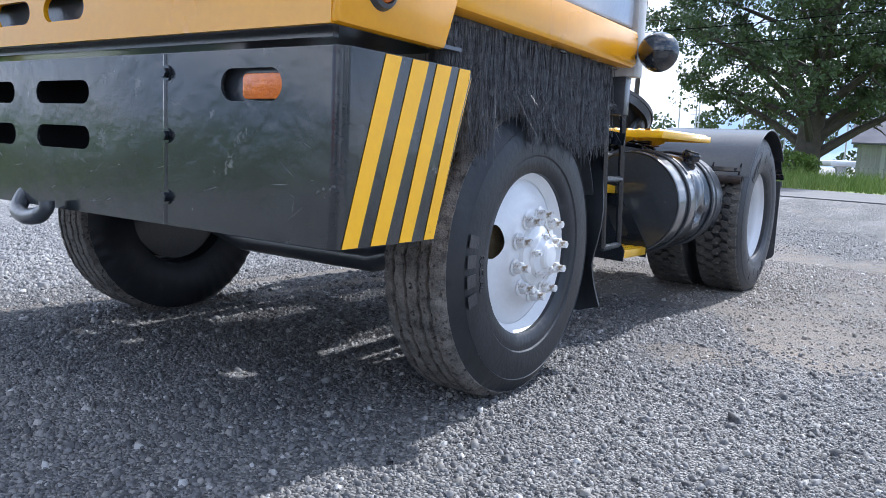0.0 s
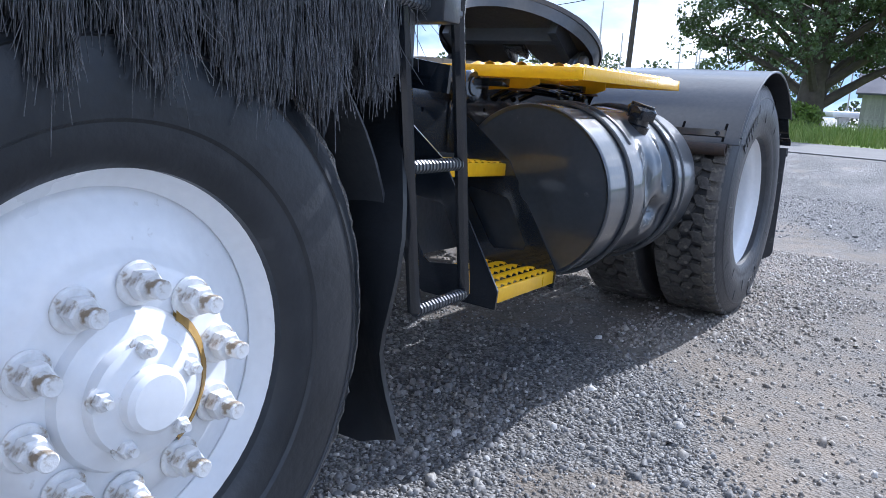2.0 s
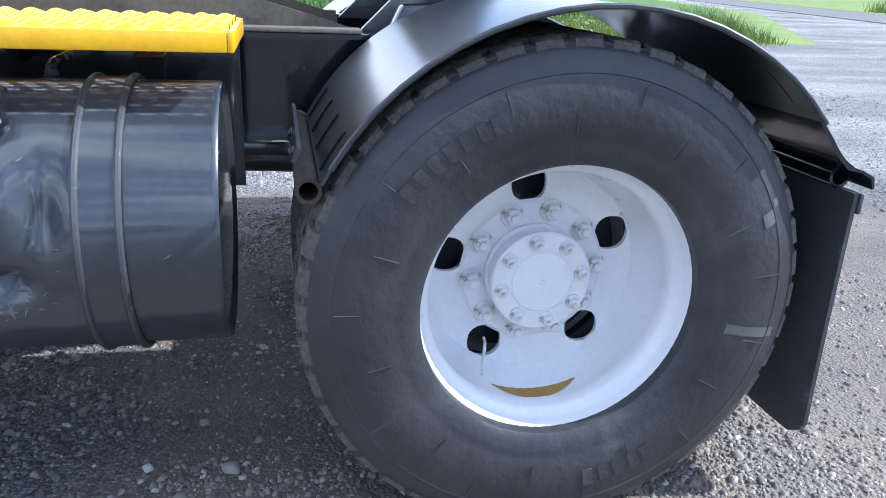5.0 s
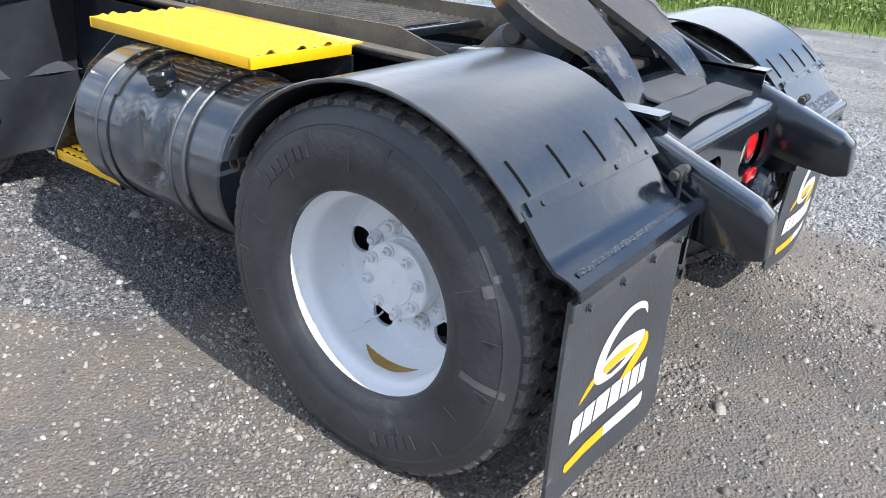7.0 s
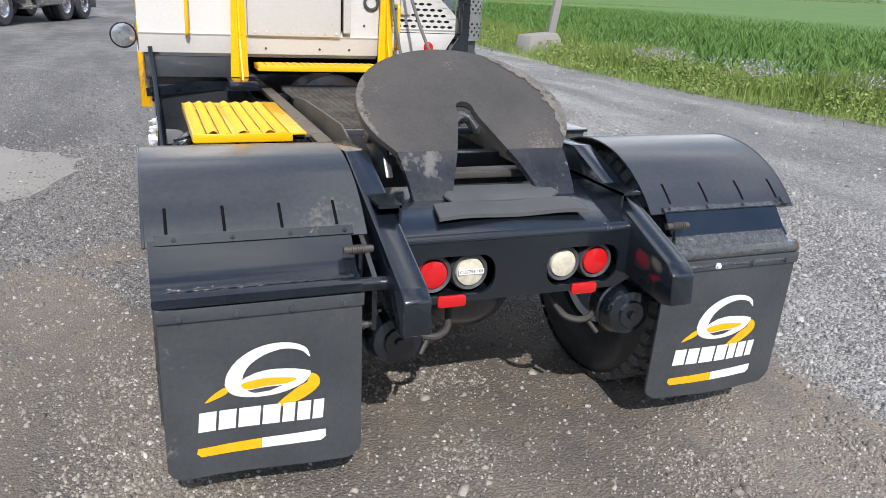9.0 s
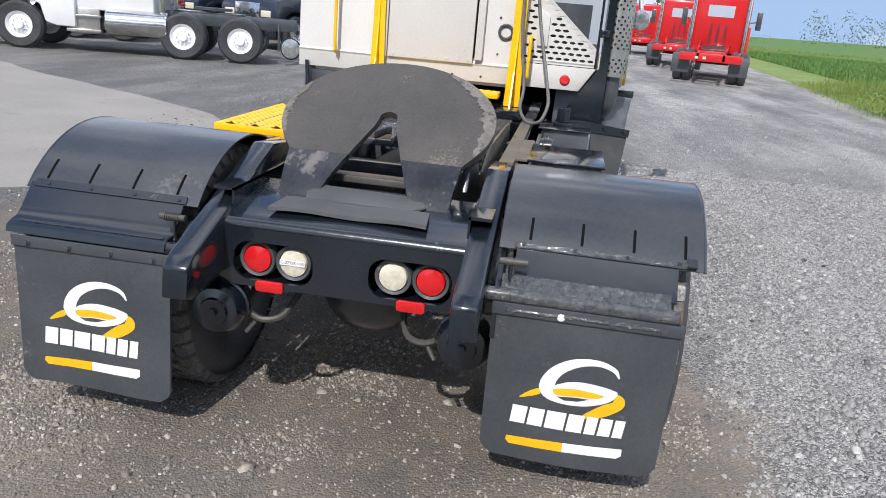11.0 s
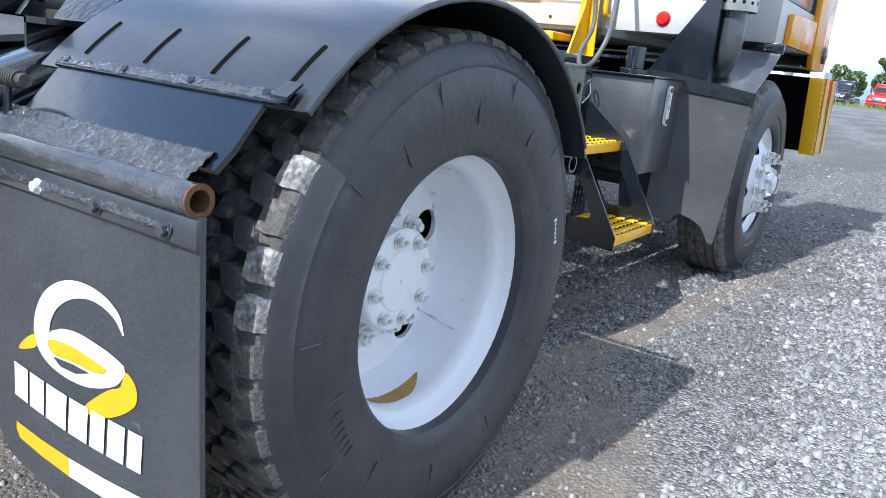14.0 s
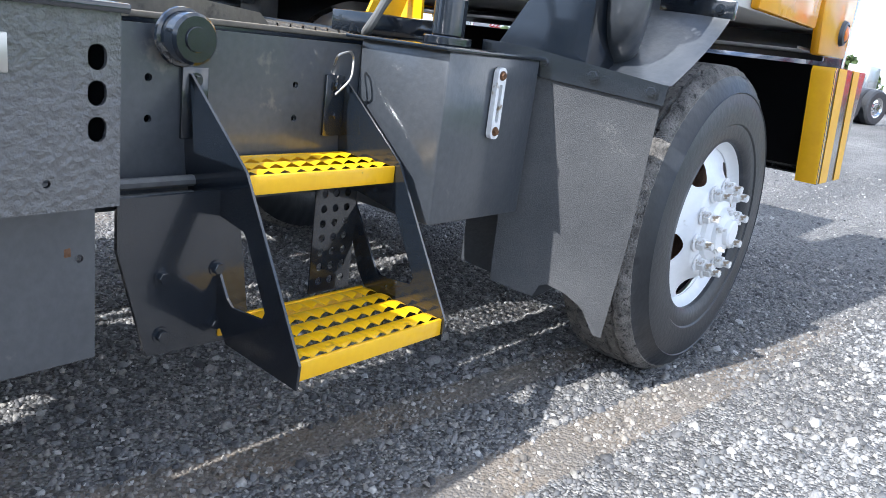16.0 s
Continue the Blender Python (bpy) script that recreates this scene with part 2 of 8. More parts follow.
TRUCK_ORANGE = mat("truck_orange_paint", (0.6, 0.14, 0.02), (0.5, 0.11, 0.02), 0.3, 0.05, scale=2, coat=0.3)
BOAT_BLUE = mat("blue_tarpaulin", (0.02, 0.08, 0.45), (0.015, 0.06, 0.36), 0.6, 0.1, scale=2)
WOOD_PALE = mat("weathered_white_boards", (0.5, 0.5, 0.46), (0.3, 0.3, 0.28), 0.85, 0.05, scale=1.2, fine=10)
ROOF = mat("grey_metal_roof", (0.13, 0.13, 0.16), (0.1, 0.1, 0.125), 0.85, 0.1, scale=1)


def ground_material():
    m = bpy.data.materials.new("gravel_ground")
    m.use_nodes = True
    n, l = m.node_tree.nodes, m.node_tree.links
    bsdf = n["Principled BSDF"]
    tc = n.new("ShaderNodeTexCoord")

    def noise_at(s, detail=4.0, stretch=None):
        t = n.new("ShaderNodeTexNoise")
        t.inputs["Scale"].default_value, t.inputs["Detail"].default_value = s, detail
        if stretch:
            mp = n.new("ShaderNodeMapping")
            mp.inputs["Scale"].default_value = stretch
            l.new(tc.outputs["Object"], mp.inputs["Vector"])
            l.new(mp.outputs["Vector"], t.inputs["Vector"])
        else:
            l.new(tc.outputs["Object"], t.inputs["Vector"])
        return t.outputs["Fac"]

    def ramp(v, p0, c0, p1, c1):
        k = n.new("ShaderNodeValToRGB")
        k.color_ramp.elements[0].position, k.color_ramp.elements[1].position = p0, p1
        k.color_ramp.elements[0].color, k.color_ramp.elements[1].color = (*c0, 1), (*c1, 1)
        l.new(v, k.inputs["Fac"])
        return k.outputs["Color"]

    def mixed(f, a, b, kind="MIX"):
        k = n.new("ShaderNodeMixRGB")
        k.blend_type = kind
        for name, v in (("Fac", f), ("Color1", a), ("Color2", b)):
            if isinstance(v, (int, float)):
                k.inputs[name].default_value = v
            elif isinstance(v, tuple):
                k.inputs[name].default_value = (*v, 1)
            else:
                l.new(v, k.inputs[name])
        return k.outputs["Color"]

    vor = n.new("ShaderNodeTexVoronoi")
    vor.inputs["Scale"].default_value = 95.0
    l.new(tc.outputs["Object"], vor.inputs["Vector"])
    vor2 = n.new("ShaderNodeTexVoronoi")
    vor2.inputs["Scale"].default_value = 260.0
    l.new(tc.outputs["Object"], vor2.inputs["Vector"])
    tone = n.new("ShaderNodeSeparateColor")
    l.new(vor.outputs["Color"], tone.inputs["Color"])
    stones = ramp(tone.outputs[0], 0.0, (0.085, 0.082, 0.08), 1.0, (0.5, 0.487, 0.465))
    # gaps between the stones are darkened in the colour, like shade
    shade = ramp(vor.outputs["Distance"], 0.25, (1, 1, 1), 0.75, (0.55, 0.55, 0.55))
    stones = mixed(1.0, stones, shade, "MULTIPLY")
    fines = mixed(noise_at(90.0), (0.165, 0.129, 0.095), (0.285, 0.232, 0.174))
    sep = n.new("ShaderNodeSeparateXYZ")
    l.new(tc.outputs["Object"], sep.inputs["Vector"])

    def span(v, a, b, c, d):
        k = n.new("ShaderNodeMapRange")
        l.new(v, k.inputs["Value"])
        for name, q in (("From Min", a), ("From Max", b), ("To Min", c), ("To Max", d)):
            k.inputs[name].default_value = q
        return k.outputs["Result"]

    def plus(a, b):
        k = n.new("ShaderNodeMath")
        l.new(a, k.inputs[0])
        l.new(b, k.inputs[1])
        return k.outputs[0]

    # wheel tracks: packed between the verge side and the apron
    def calc(op, a, b):
        k = n.new("ShaderNodeMath")
        k.operation = op
        for i, v in enumerate((a, b)):
            if isinstance(v, (int, float)):
                k.inputs[i].default_value = v
            else:
                l.new(v, k.inputs[i])
        return k.outputs[0]

    edge = plus(sep.outputs["X"], span(sep.outputs["Y"], 0.9, 2.4, 0.0, -1.1))
    lane = plus(span(sep.outputs["X"], -1.8, -1.4, -0.16, 0.17), span(edge, 3.0, 4.2, 0.0, -0.3))
    # ahead of the drive axle only a narrow trodden strip and a sandy patch
    drift = calc("ADD", sep.outputs["X"], calc("SUBTRACT", 1.256, calc("MULTIPLY", sep.outputs["Y"], 0.114)))
    strip = span(calc("MINIMUM", calc("ABSOLUTE", drift, 0.0), calc("ADD", calc("ABSOLUTE", calc("SUBTRACT", drift, 0.37), 0.0), 0.015)), 0.05, 0.11, 0.17, -0.25)
    spot = span(calc("ADD", calc("ABSOLUTE", calc("SUBTRACT", sep.outputs["X"], 1.40), 0.0), calc("ABSOLUTE", calc("SUBTRACT", sep.outputs["Y"], 1.0), 0.0)), 0.15, 0.5, 0.2, -0.25)
    behind = span(plus(sep.outputs["Y"], span(sep.outputs["X"], 1.25, 1.65, 0.0, 0.8)), 1.5, 2.3, 0.0, 1.0)
    lane = calc("ADD", calc("MULTIPLY", lane, behind), calc("MULTIPLY", calc("MAXIMUM", strip, spot), calc("SUBTRACT", 1.0, behind)))
    lane = calc("ADD", lane, plus(span(sep.outputs["Y"], 5.0, 6.5, 0.0, -0.3), span(sep.outputs["Y"], -1.5, 0.0, -0.3, 0.0)))
    packed = ramp(plus(noise_at(1.7, 7.0, (1.0, 0.3, 1.0)), lane), 0.44, (0, 0, 0), 0.57, (1, 1, 1))
    grit = mixed(0.2, mixed(ramp(noise_at(5.0, 6.0), 0.42, (0, 0, 0), 0.62, (1, 1, 1)), fines, (0.17, 0.15, 0.128)), stones)
    colour = mixed(packed, stones, grit)
    # the open yard ahead is driven-in pale grit
    yard = calc("MULTIPLY", span(sep.outputs["Y"], -2.0, -12.0, 0.0, 0.8), span(noise_at(0.6, 6.0), 0.3, 0.6, 0.55, 1.0))
    colour = mixed(yard, colour, mixed(ramp(noise_at(3.2, 10.0), 0.4, (0, 0, 0), 0.6, (1, 1, 1)), mixed(noise_at(60.0, 8.0), (0.15, 0.147, 0.142), (0.27, 0.263, 0.252)), mixed(noise_at(60.0, 8.0), (0.22, 0.215, 0.207), (0.4, 0.39, 0.375))))
    streak = ramp(noise_at(0.9, 8.0, (1.0, 0.22, 1.0)), 0.42, (0.72, 0.72, 0.72), 0.62, (1.18, 1.17, 1.15))
    colour = mixed(1.0, colour, streak, "MULTIPLY")
    colour = mixed(ramp(noise_at(0.35, 6.0), 0.4, (0, 0, 0), 0.7, (0.3, 0.3, 0.3)), colour, (0.13, 0.128, 0.125))
    # pale stone brightened over the open side, patchy; lowered beside the tractor for shade
    brightened = calc("MULTIPLY", span(calc("ADD", sep.outputs["X"], calc("MULTIPLY", noise_at(2.2, 6.0), 0.9)), -0.85, -1.4, 0.0, 1.0), span(noise_at(0.8, 7.0, (1.0, 0.5, 1.0)), 0.36, 0.5, 0.35, 1.0))
    colour = mixed(brightened, mixed(1.0, colour, (0.9, 0.9, 0.9), "MULTIPLY"), mixed(1.0, colour, (1.5, 1.51, 1.52), "MULTIPLY"))
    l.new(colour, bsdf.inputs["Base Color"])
    bsdf.inputs["Roughness"].default_value = 0.8
    b1, b2 = n.new("ShaderNodeBump"), n.new("ShaderNodeBump")
    b1.inputs["Strength"].default_value, b1.inputs["Distance"].default_value = 1.0, 0.016
    b1.invert = True
    l.new(span(packed, 0.0, 1.0, 1.0, 0.5), b1.inputs["Strength"])
    l.new(vor.outputs["Distance"], b1.inputs["Height"])
    b2.inputs["Strength"].default_value, b2.inputs["Distance"].default_value = 0.35, 0.005
    b2.invert = True
    l.new(vor2.outputs["Distance"], b2.inputs["Height"])
    l.new(b1.outputs["Normal"], b2.inputs["Normal"])
    l.new(b2.outputs["Normal"], bsdf.inputs["Normal"])
    return m


WORN_STEEL = mat("worn_brown_steel", (0.1, 0.088, 0.07), (0.17, 0.145, 0.108), 0.6, 0.1, scale=6, fine=60, bump=0.2, bscale=40, dirt=(0.05, 0.046, 0.04), amount=0.2, dscale=7)
PLATE_EDGE = mat("pale_worn_plate", (0.19, 0.172, 0.15), (0.09, 0.082, 0.073), 0.5, 0.1, scale=14, fine=90, bump=0.1, bscale=60, dirt=(0.05, 0.047, 0.043), amount=0.3, dscale=16)
GRATING = mat("worn_steel_grating", (0.15, 0.14, 0.125), (0.06, 0.057, 0.052), 0.5, 0.1, scale=8, fine=60)
GRAVEL = ground_material()


# ---- mesh helpers ----
def mesh_from(name, bm, material, smooth=35.0):
    bmesh.ops.remove_doubles(bm, verts=bm.verts, dist=1e-5)
    bmesh.ops.recalc_face_normals(bm, faces=bm.faces)
    me = bpy.data.meshes.new(name)
    bm.to_mesh(me)
    bm.free()
    me.materials.append(material)
    if smooth:
        me.shade_smooth()
        me.set_sharp_from_angle(angle=radians(smooth))
    return me


def part(name, bm, material, parent, label="", smooth=35.0, kind=""):
    ob = new(name, mesh_from(name, bm, material, smooth))
    ob.parent = parent
    return tagged(ob, label=label, kind=kind)


def thing(name, label, category, m=None, group="", kind=""):
    ob = new(name)
    if m:
        ob.matrix_world = m
    return tagged(ob, label, category, group, kind)


def solid(name, bm, material, label, category, m=None, group="", kind="", smooth=35.0):
    ob = new(name, mesh_from(name, bm, material, smooth))
    if m:
        ob.matrix_world = m
    return tagged(ob, label, category, group, kind)


def bulk(name, verts, faces, material, smooth=False):
    """A large mesh from arrays: verts (n, 3), faces (m, 3 or 4)."""
    verts, faces = np.asarray(verts, np.float32), np.asarray(faces, np.int32)
    me = bpy.data.meshes.new(name)
    k = faces.shape[1]
    me.vertices.add(len(verts))
    me.vertices.foreach_set("co", verts.ravel())
    me.loops.add(faces.size)
    me.loops.foreach_set("vertex_index", faces.ravel())
    me.polygons.add(len(faces))
    me.polygons.foreach_set("loop_start", np.arange(0, faces.size, k, dtype=np.int32))
    me.polygons.foreach_set("loop_total", np.full(len(faces), k, np.int32))
    me.update(calc_edges=True)
    me.materials.append(material)
    if smooth:
        me.shade_smooth()
    return me


def box(bm, x0, x1, y0, y1, z0, z1, bevel=0.0, turn=None):
    made = bmesh.ops.create_cube(bm, size=1.0)["verts"]
    for v in made:
        v.co = Vector((x0 + (v.co.x + 0.5) * (x1 - x0), y0 + (v.co.y + 0.5) * (y1 - y0), z0 + (v.co.z + 0.5) * (z1 - z0)))
    if turn:
        bmesh.ops.transform(bm, matrix=turn, verts=made)
    if bevel:
        edges = list({e for v in made for e in v.link_edges})
        bmesh.ops.bevel(bm, geom=edges, offset=bevel, segments=2, affect="EDGES", profile=0.5)
    return bm


def lay(axis, p, a):
    return Vector({"x": (a, p[0], p[1]), "y": (p[0], a, p[1]), "z": (p[0], p[1], a)}[axis])


def prism(bm, pts, axis, a, b, bevel=0.0):
    """A polygon in the plane across the axis, extruded from a to b."""
    v0, v1 = [bm.verts.new(lay(axis, p, a)) for p in pts], [bm.verts.new(lay(axis, p, b)) for p in pts]
    faces = [bm.faces.new(v0), bm.faces.new(v1[::-1])]
    for i in range(len(pts)):
        j = (i + 1) % len(pts)
        faces.append(bm.faces.new((v0[i], v1[i], v1[j], v0[j])))
    if bevel:
        edges = list({e for f in faces for e in f.edges})
        bmesh.ops.recalc_face_normals(bm, faces=faces)
        bmesh.ops.bevel(bm, geom=edges, offset=bevel, segments=2, affect="EDGES", profile=0.5)
    return bm


def holed(bm, outer, holes, axis, a, b):
    """A plate with holes: the outline and the holes are polygons across the axis, the thickness runs from a to b."""
    edges = []
    for loop in (outer, *holes):
        vs = [bm.verts.new(lay(axis, p, a)) for p in loop]
        edges += [bm.edges.new((vs[i], vs[(i + 1) % len(vs)])) for i in range(len(vs))]
    made = bmesh.ops.triangle_fill(bm, use_beauty=True, use_dissolve=False, edges=edges)
    faces = [g for g in made["geom"] if isinstance(g, bmesh.types.BMFace)]
    out = bmesh.ops.extrude_face_region(bm, geom=faces)
    vs = [g for g in out["geom"] if isinstance(g, bmesh.types.BMVert)]
    bmesh.ops.translate(bm, verts=vs, vec=lay(axis, (0, 0), b - a))
    return bm


def oval(cx, cy, w, h, n=8, r=None):
    """A rounded rectangle as a polygon."""
    r = min(w, h) / 2 if r is None else r
    out = []
    for qx, qy, a0 in ((1, 1, 0), (-1, 1, 90), (-1, -1, 180), (1, -1, 270)):
        for i in range(n // 2 + 1):
            a = radians(a0 + 90 * i / (n // 2))
            out.append((cx + qx * (w / 2 - r) + r * math.cos(a), cy + qy * (h / 2 - r) + r * math.sin(a)))
    return out


def ring(cx, cy, r, n=24, squash=1.0):
    return [(cx + r * math.cos(2 * math.pi * i / n), cy + squash * r * math.sin(2 * math.pi * i / n)) for i in range(n)]


def tube(bm, pts, r, n=10, closed=False):
    pts = [Vector(p) for p in pts]
    rings, last = [], None
    for i, p in enumerate(pts):
        a = pts[i - 1] if (i or closed) else p
        b = pts[(i + 1) % len(pts)] if (i < len(pts) - 1 or closed) else p
        d = (b - a).normalized()
        side = last - d * last.dot(d) if last else d.cross(Vector((0.31, 0.2, 0.93)))
        if side.length < 1e-4:
            side = d.orthogonal()
        side.normalize()
        last, up = side, d.cross(side)
        rad = r[i] if isinstance(r, (list, tuple)) else r
        rings.append([bm.verts.new(p + rad * (math.cos(2 * math.pi * k / n) * side + math.sin(2 * math.pi * k / n) * up)) for k in range(n)])
    pairs = list(zip(rings, rings[1:])) + ([(rings[-1], rings[0])] if closed else [])
    for one, two in pairs:
        for k in range(n):
            bm.faces.new((one[k], one[(k + 1) % n], two[(k + 1) % n], two[k]))
    if not closed:
        bm.faces.new(rings[0][::-1])
        bm.faces.new(rings[-1])
    return bm


def bend(pts, r=0.04, n=5):
    """A polyline with its corners rounded."""
    pts = [Vector(p) for p in pts]
    out = [pts[0]]
    for a, b, c in zip(pts, pts[1:], pts[2:]):
        d0, d1 = (a - b), (c - b)
        k = min(r, d0.length * 0.45, d1.length * 0.45)
        p, q = b + d0.normalized() * k, b + d1.normalized() * k
        out += [p.lerp(b, t).lerp(b.lerp(q, t), t) for t in [i / n for i in range(n + 1)]]
    return out + [pts[-1]]


def turned(bm, prof, axis, c, n=48, closed=True):
    """A profile of (radius, place along the axis) turned round the axis through c, the other two coordinates."""
    rings = []
    for r, a in prof:
        if r < 1e-6:
            rings.append([bm.verts.new(lay(axis, c, a))])
        else:
            rings.append([bm.verts.new(lay(axis, (c[0] + r * math.cos(2 * math.pi * k / n), c[1] + r * math.sin(2 * math.pi * k / n)), a)) for k in range(n)])
    pairs = list(zip(rings, rings[1:]))
    if closed:
        pairs.append((rings[-1], rings[0]))
    for one, two in pairs:
        if len(one) == 1 and len(two) == 1:
            continue
        for k in range(n):
            j = (k + 1) % n
            if len(one) == 1:
                bm.faces.new((one[0], two[j], two[k]))
            elif len(two) == 1:
                bm.faces.new((one[k], one[j], two[0]))
            else:
                bm.faces.new((one[k], one[j], two[j], two[k]))
    return bm


def rod(bm, axis, c, r, a, b, n=20, chamfer=0.0):
    prof = [(0, a), (r - chamfer, a), (r, a + math.copysign(chamfer, b - a)), (r, b - math.copysign(chamfer, b - a)), (r - chamfer, b), (0, b)]
    return turned(bm, prof if chamfer else [(0, a), (r, a), (r, b), (0, b)], axis, c, n, closed=False)


def bolt(bm, axis, c, r, a, b):
    """A hexagon head with a washer."""
    rod(bm, axis, c, r * 1.45, a, a + (b - a) * 0.25, 14)
    rod(bm, axis, c, r, a + (b - a) * 0.25, b, 6, chamfer=abs(b - a) * 0.1)
    return bm


def lattice(bm, x0, x1, y0, y1, z, cell=(0.05, 0.024), bar=0.006, high=0.012):
    """Expanded metal: bars in a mesh of diamonds, as strips standing on edge."""
    nx, ny = max(1, round((x1 - x0) / cell[0])), max(1, round((y1 - y0) / cell[1]))
    dx, dy = (x1 - x0) / nx, (y1 - y0) / ny
    for j in range(ny):
        for flip in (0, 1):
            pts = []
            for i in range(2 * nx + 1):
                up = (i + flip) % 2
                pts.append((x0 + i * dx / 2, y0 + (j + 0.08 + 0.84 * up) * dy))
            vs = []
            for k, (x, y) in enumerate(pts):
                w, t = bar / 2, (high if (k + flip) % 2 else high * 0.35)
                vs.append([bm.verts.new((x, y - w, z)), bm.verts.new((x, y - w, z + t)), bm.verts.new((x, y + w, z + t)), bm.verts.new((x, y + w, z))])
            for a, b in zip(vs, vs[1:]):
                for k in range(4):
                    bm.faces.new((a[k], a[(k + 1) % 4], b[(k + 1) % 4], b[k]))
    return bm


# ---- the ground ----
def build_ground():
    bm = bmesh.new()
    # one sheet: fine near the tractor, coarse to the horizon
    marks = [-1500, -500, -200, -90, -45, -24, -14, -9] + [v * 0.5 for v in range(-12, 19)] + [12, 16, 24, 40, 70, 140, 400, 1500]
    grid = [[bm.verts.new((x, y + 1.0, 0.0)) for x in marks] for y in marks]
    for a, b in zip(grid, grid[1:]):
        for i in range(len(a) - 1):
            bm.faces.new((a[i], a[i + 1], b[i + 1], b[i]))
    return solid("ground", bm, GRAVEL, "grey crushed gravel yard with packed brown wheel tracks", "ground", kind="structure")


ground = build_ground()


def outline_slab(name, pts, z0, z1, material, label, category, n=5, rough=0.06, kind="structure"):
    """A thin slab whose outline is broken up unevenly."""
    out = []
    rng = random.Random(7)
    for i, p in enumerate(pts):
        q = pts[(i + 1) % len(pts)]
        for k in range(n):
            t = k / n
            out.append((p[0] + (q[0] - p[0]) * t + rng.uniform(-rough, rough), p[1] + (q[1] - p[1]) * t + rng.uniform(-rough, rough)))
    bm = bmesh.new()
    prism(bm, out, "z", z0, z1)
    return solid(name, bm, material, label, category, kind=kind, smooth=0)


outline_slab("pavement", [(1.75, -1.7), (2.05, -0.5), (3.7, 0.9), (9, 1.2), (60, 2.5), (60, -22), (24, -12), (10.4, -7.4), (4.3, -3.9), (2.8, -2.5)],
             -0.05, 0.006, CONCRETE, "pale worn concrete apron beside the gravel", "pavement", n=8, rough=0.08)
outline_slab("road", [(60, 3.0), (60, 9.5), (-5, 27.5), (-90, 49), (-90, 43), (-5, 20.6)], -0.05, 0.03, ROAD, "pale grey asphalt country road", "road", n=4, rough=0.15)

MARKS = [("pavement_crack", [(14.6, -2.5), (14.56, -4.75), (14.32, -7.1), (13.9, -9.6), (13.7, -10.4), (13.6, -10.4), (13.78, -9.6), (14.2, -7.1), (14.44, -4.75), (14.5, -2.5)], INK_AND_DARK, "dark filled crack across the concrete"),
         ("pavement_line", [(28.5, -13.5), (44, -25), (44.2, -24.7), (28.7, -13.2)], WHITE_PRINT, "worn white parking line"),
         ("pavement_line", [(14.5, -11.6), (40, -29.5), (40.1, -29.2), (14.6, -11.35)], WHITE_PRINT, "worn white edge line")]
for name, pts, material, label in MARKS:
    outline_slab(name, pts, -0.04, 0.0095, material, label, "marking", n=6, rough=0.03)

# ---- the yard tractor ----
tractor = thing("yard_tractor", "black, yellow and white terminal tractor with white wheels on gravel", "truck")
FRONT_Y, REAR_Y = 0.0, 3.05


def tyre_mesh(kind):
    """A tyre of radius 0.52 round the x axis, its outer side at x = 0, reaching inwards to -0.27."""
    bm = bmesh.new()
    if kind == "drive":
        R, W = 0.503, 0.27
        prof = [(0.29, -0.012), (0.303, 0.0), (0.33, 0.006), (0.345, 0.0075), (0.35, 0.010), (0.40, 0.014), (0.44, 0.0095), (0.459, 0.0045), (0.461, 0.0055), (0.464, 0.003), (0.470, 0.0), (0.494, -0.009), (0.509, -0.018), (0.5135, -0.030), (0.5135, -0.066), (R, -0.069)]
        prof += [(R, -W + 0.069), (0.5135, -W + 0.066), (0.5135, -W + 0.03), (0.492, -W + 0.012), (0.44, -W - 0.01), (0.38, -W - 0.014), (0.288, -W), (0.276, -W + 0.012)]
        turned(bm, prof, "x", (0, 0), 96)
    else:
        R, W = 0.522, 0.275
        prof = [(0.287, -0.012), (0.3, 0.0), (0.33, 0.004), (0.345, 0.004), (0.35, 0.009), (0.41, 0.012), (0.445, 0.004), (0.448, 0.007), (0.452, 0.002), (0.478, -0.013), (0.496, -0.027), (0.500, -0.027), (0.507, -0.036), (R - 0.004, -0.046), (R, -0.054)]
        for g in (-0.076, -0.115, -0.165, -0.21):
            prof += [(R + 0.003, g + 0.007), (R - 0.008, g + 0.004), (R - 0.008, g - 0.004), (R + 0.003, g - 0.007)]
        prof += [(R, -W + 0.03), (0.5, -W + 0.012), (0.42, -W - 0.012), (0.325, -W - 0.004), (0.276, -W + 0.012)]
        turned(bm, prof, "x", (0, 0), 256)
        for v in bm.verts:
            r, a = math.hypot(v.co.y, v.co.z), math.atan2(v.co.z, v.co.y)
            if r > 0.495:
                rag = noise.noise((v.co.x * 30, math.cos(a) * 40, math.sin(a) * 40))
                edge = -0.062 < v.co.x < -0.02
                k = 1.0 + (0.006 if edge else 0.0016) * rag
                v.co.y, v.co.z = v.co.y * k, v.co.z * k
                v.co.x += 0.0035 * math.sin(46 * a) * (0.0 if edge else 1.0) + (0.004 * rag if edge else 0.0)
    for v in bm.verts:
        v.co.z = max(v.co.z, -0.505)
    return bm


LUG_ROWS = ((-0.041, 0.054, 1.0, 0.0), (-0.085, 0.050, 0.95, 0.5), (-0.135, 0.050, 0.95, 0.0), (-0.185, 0.050, 0.95, 0.5), (-0.238, 0.060, 1.0, 0.0))
LUGS = 44


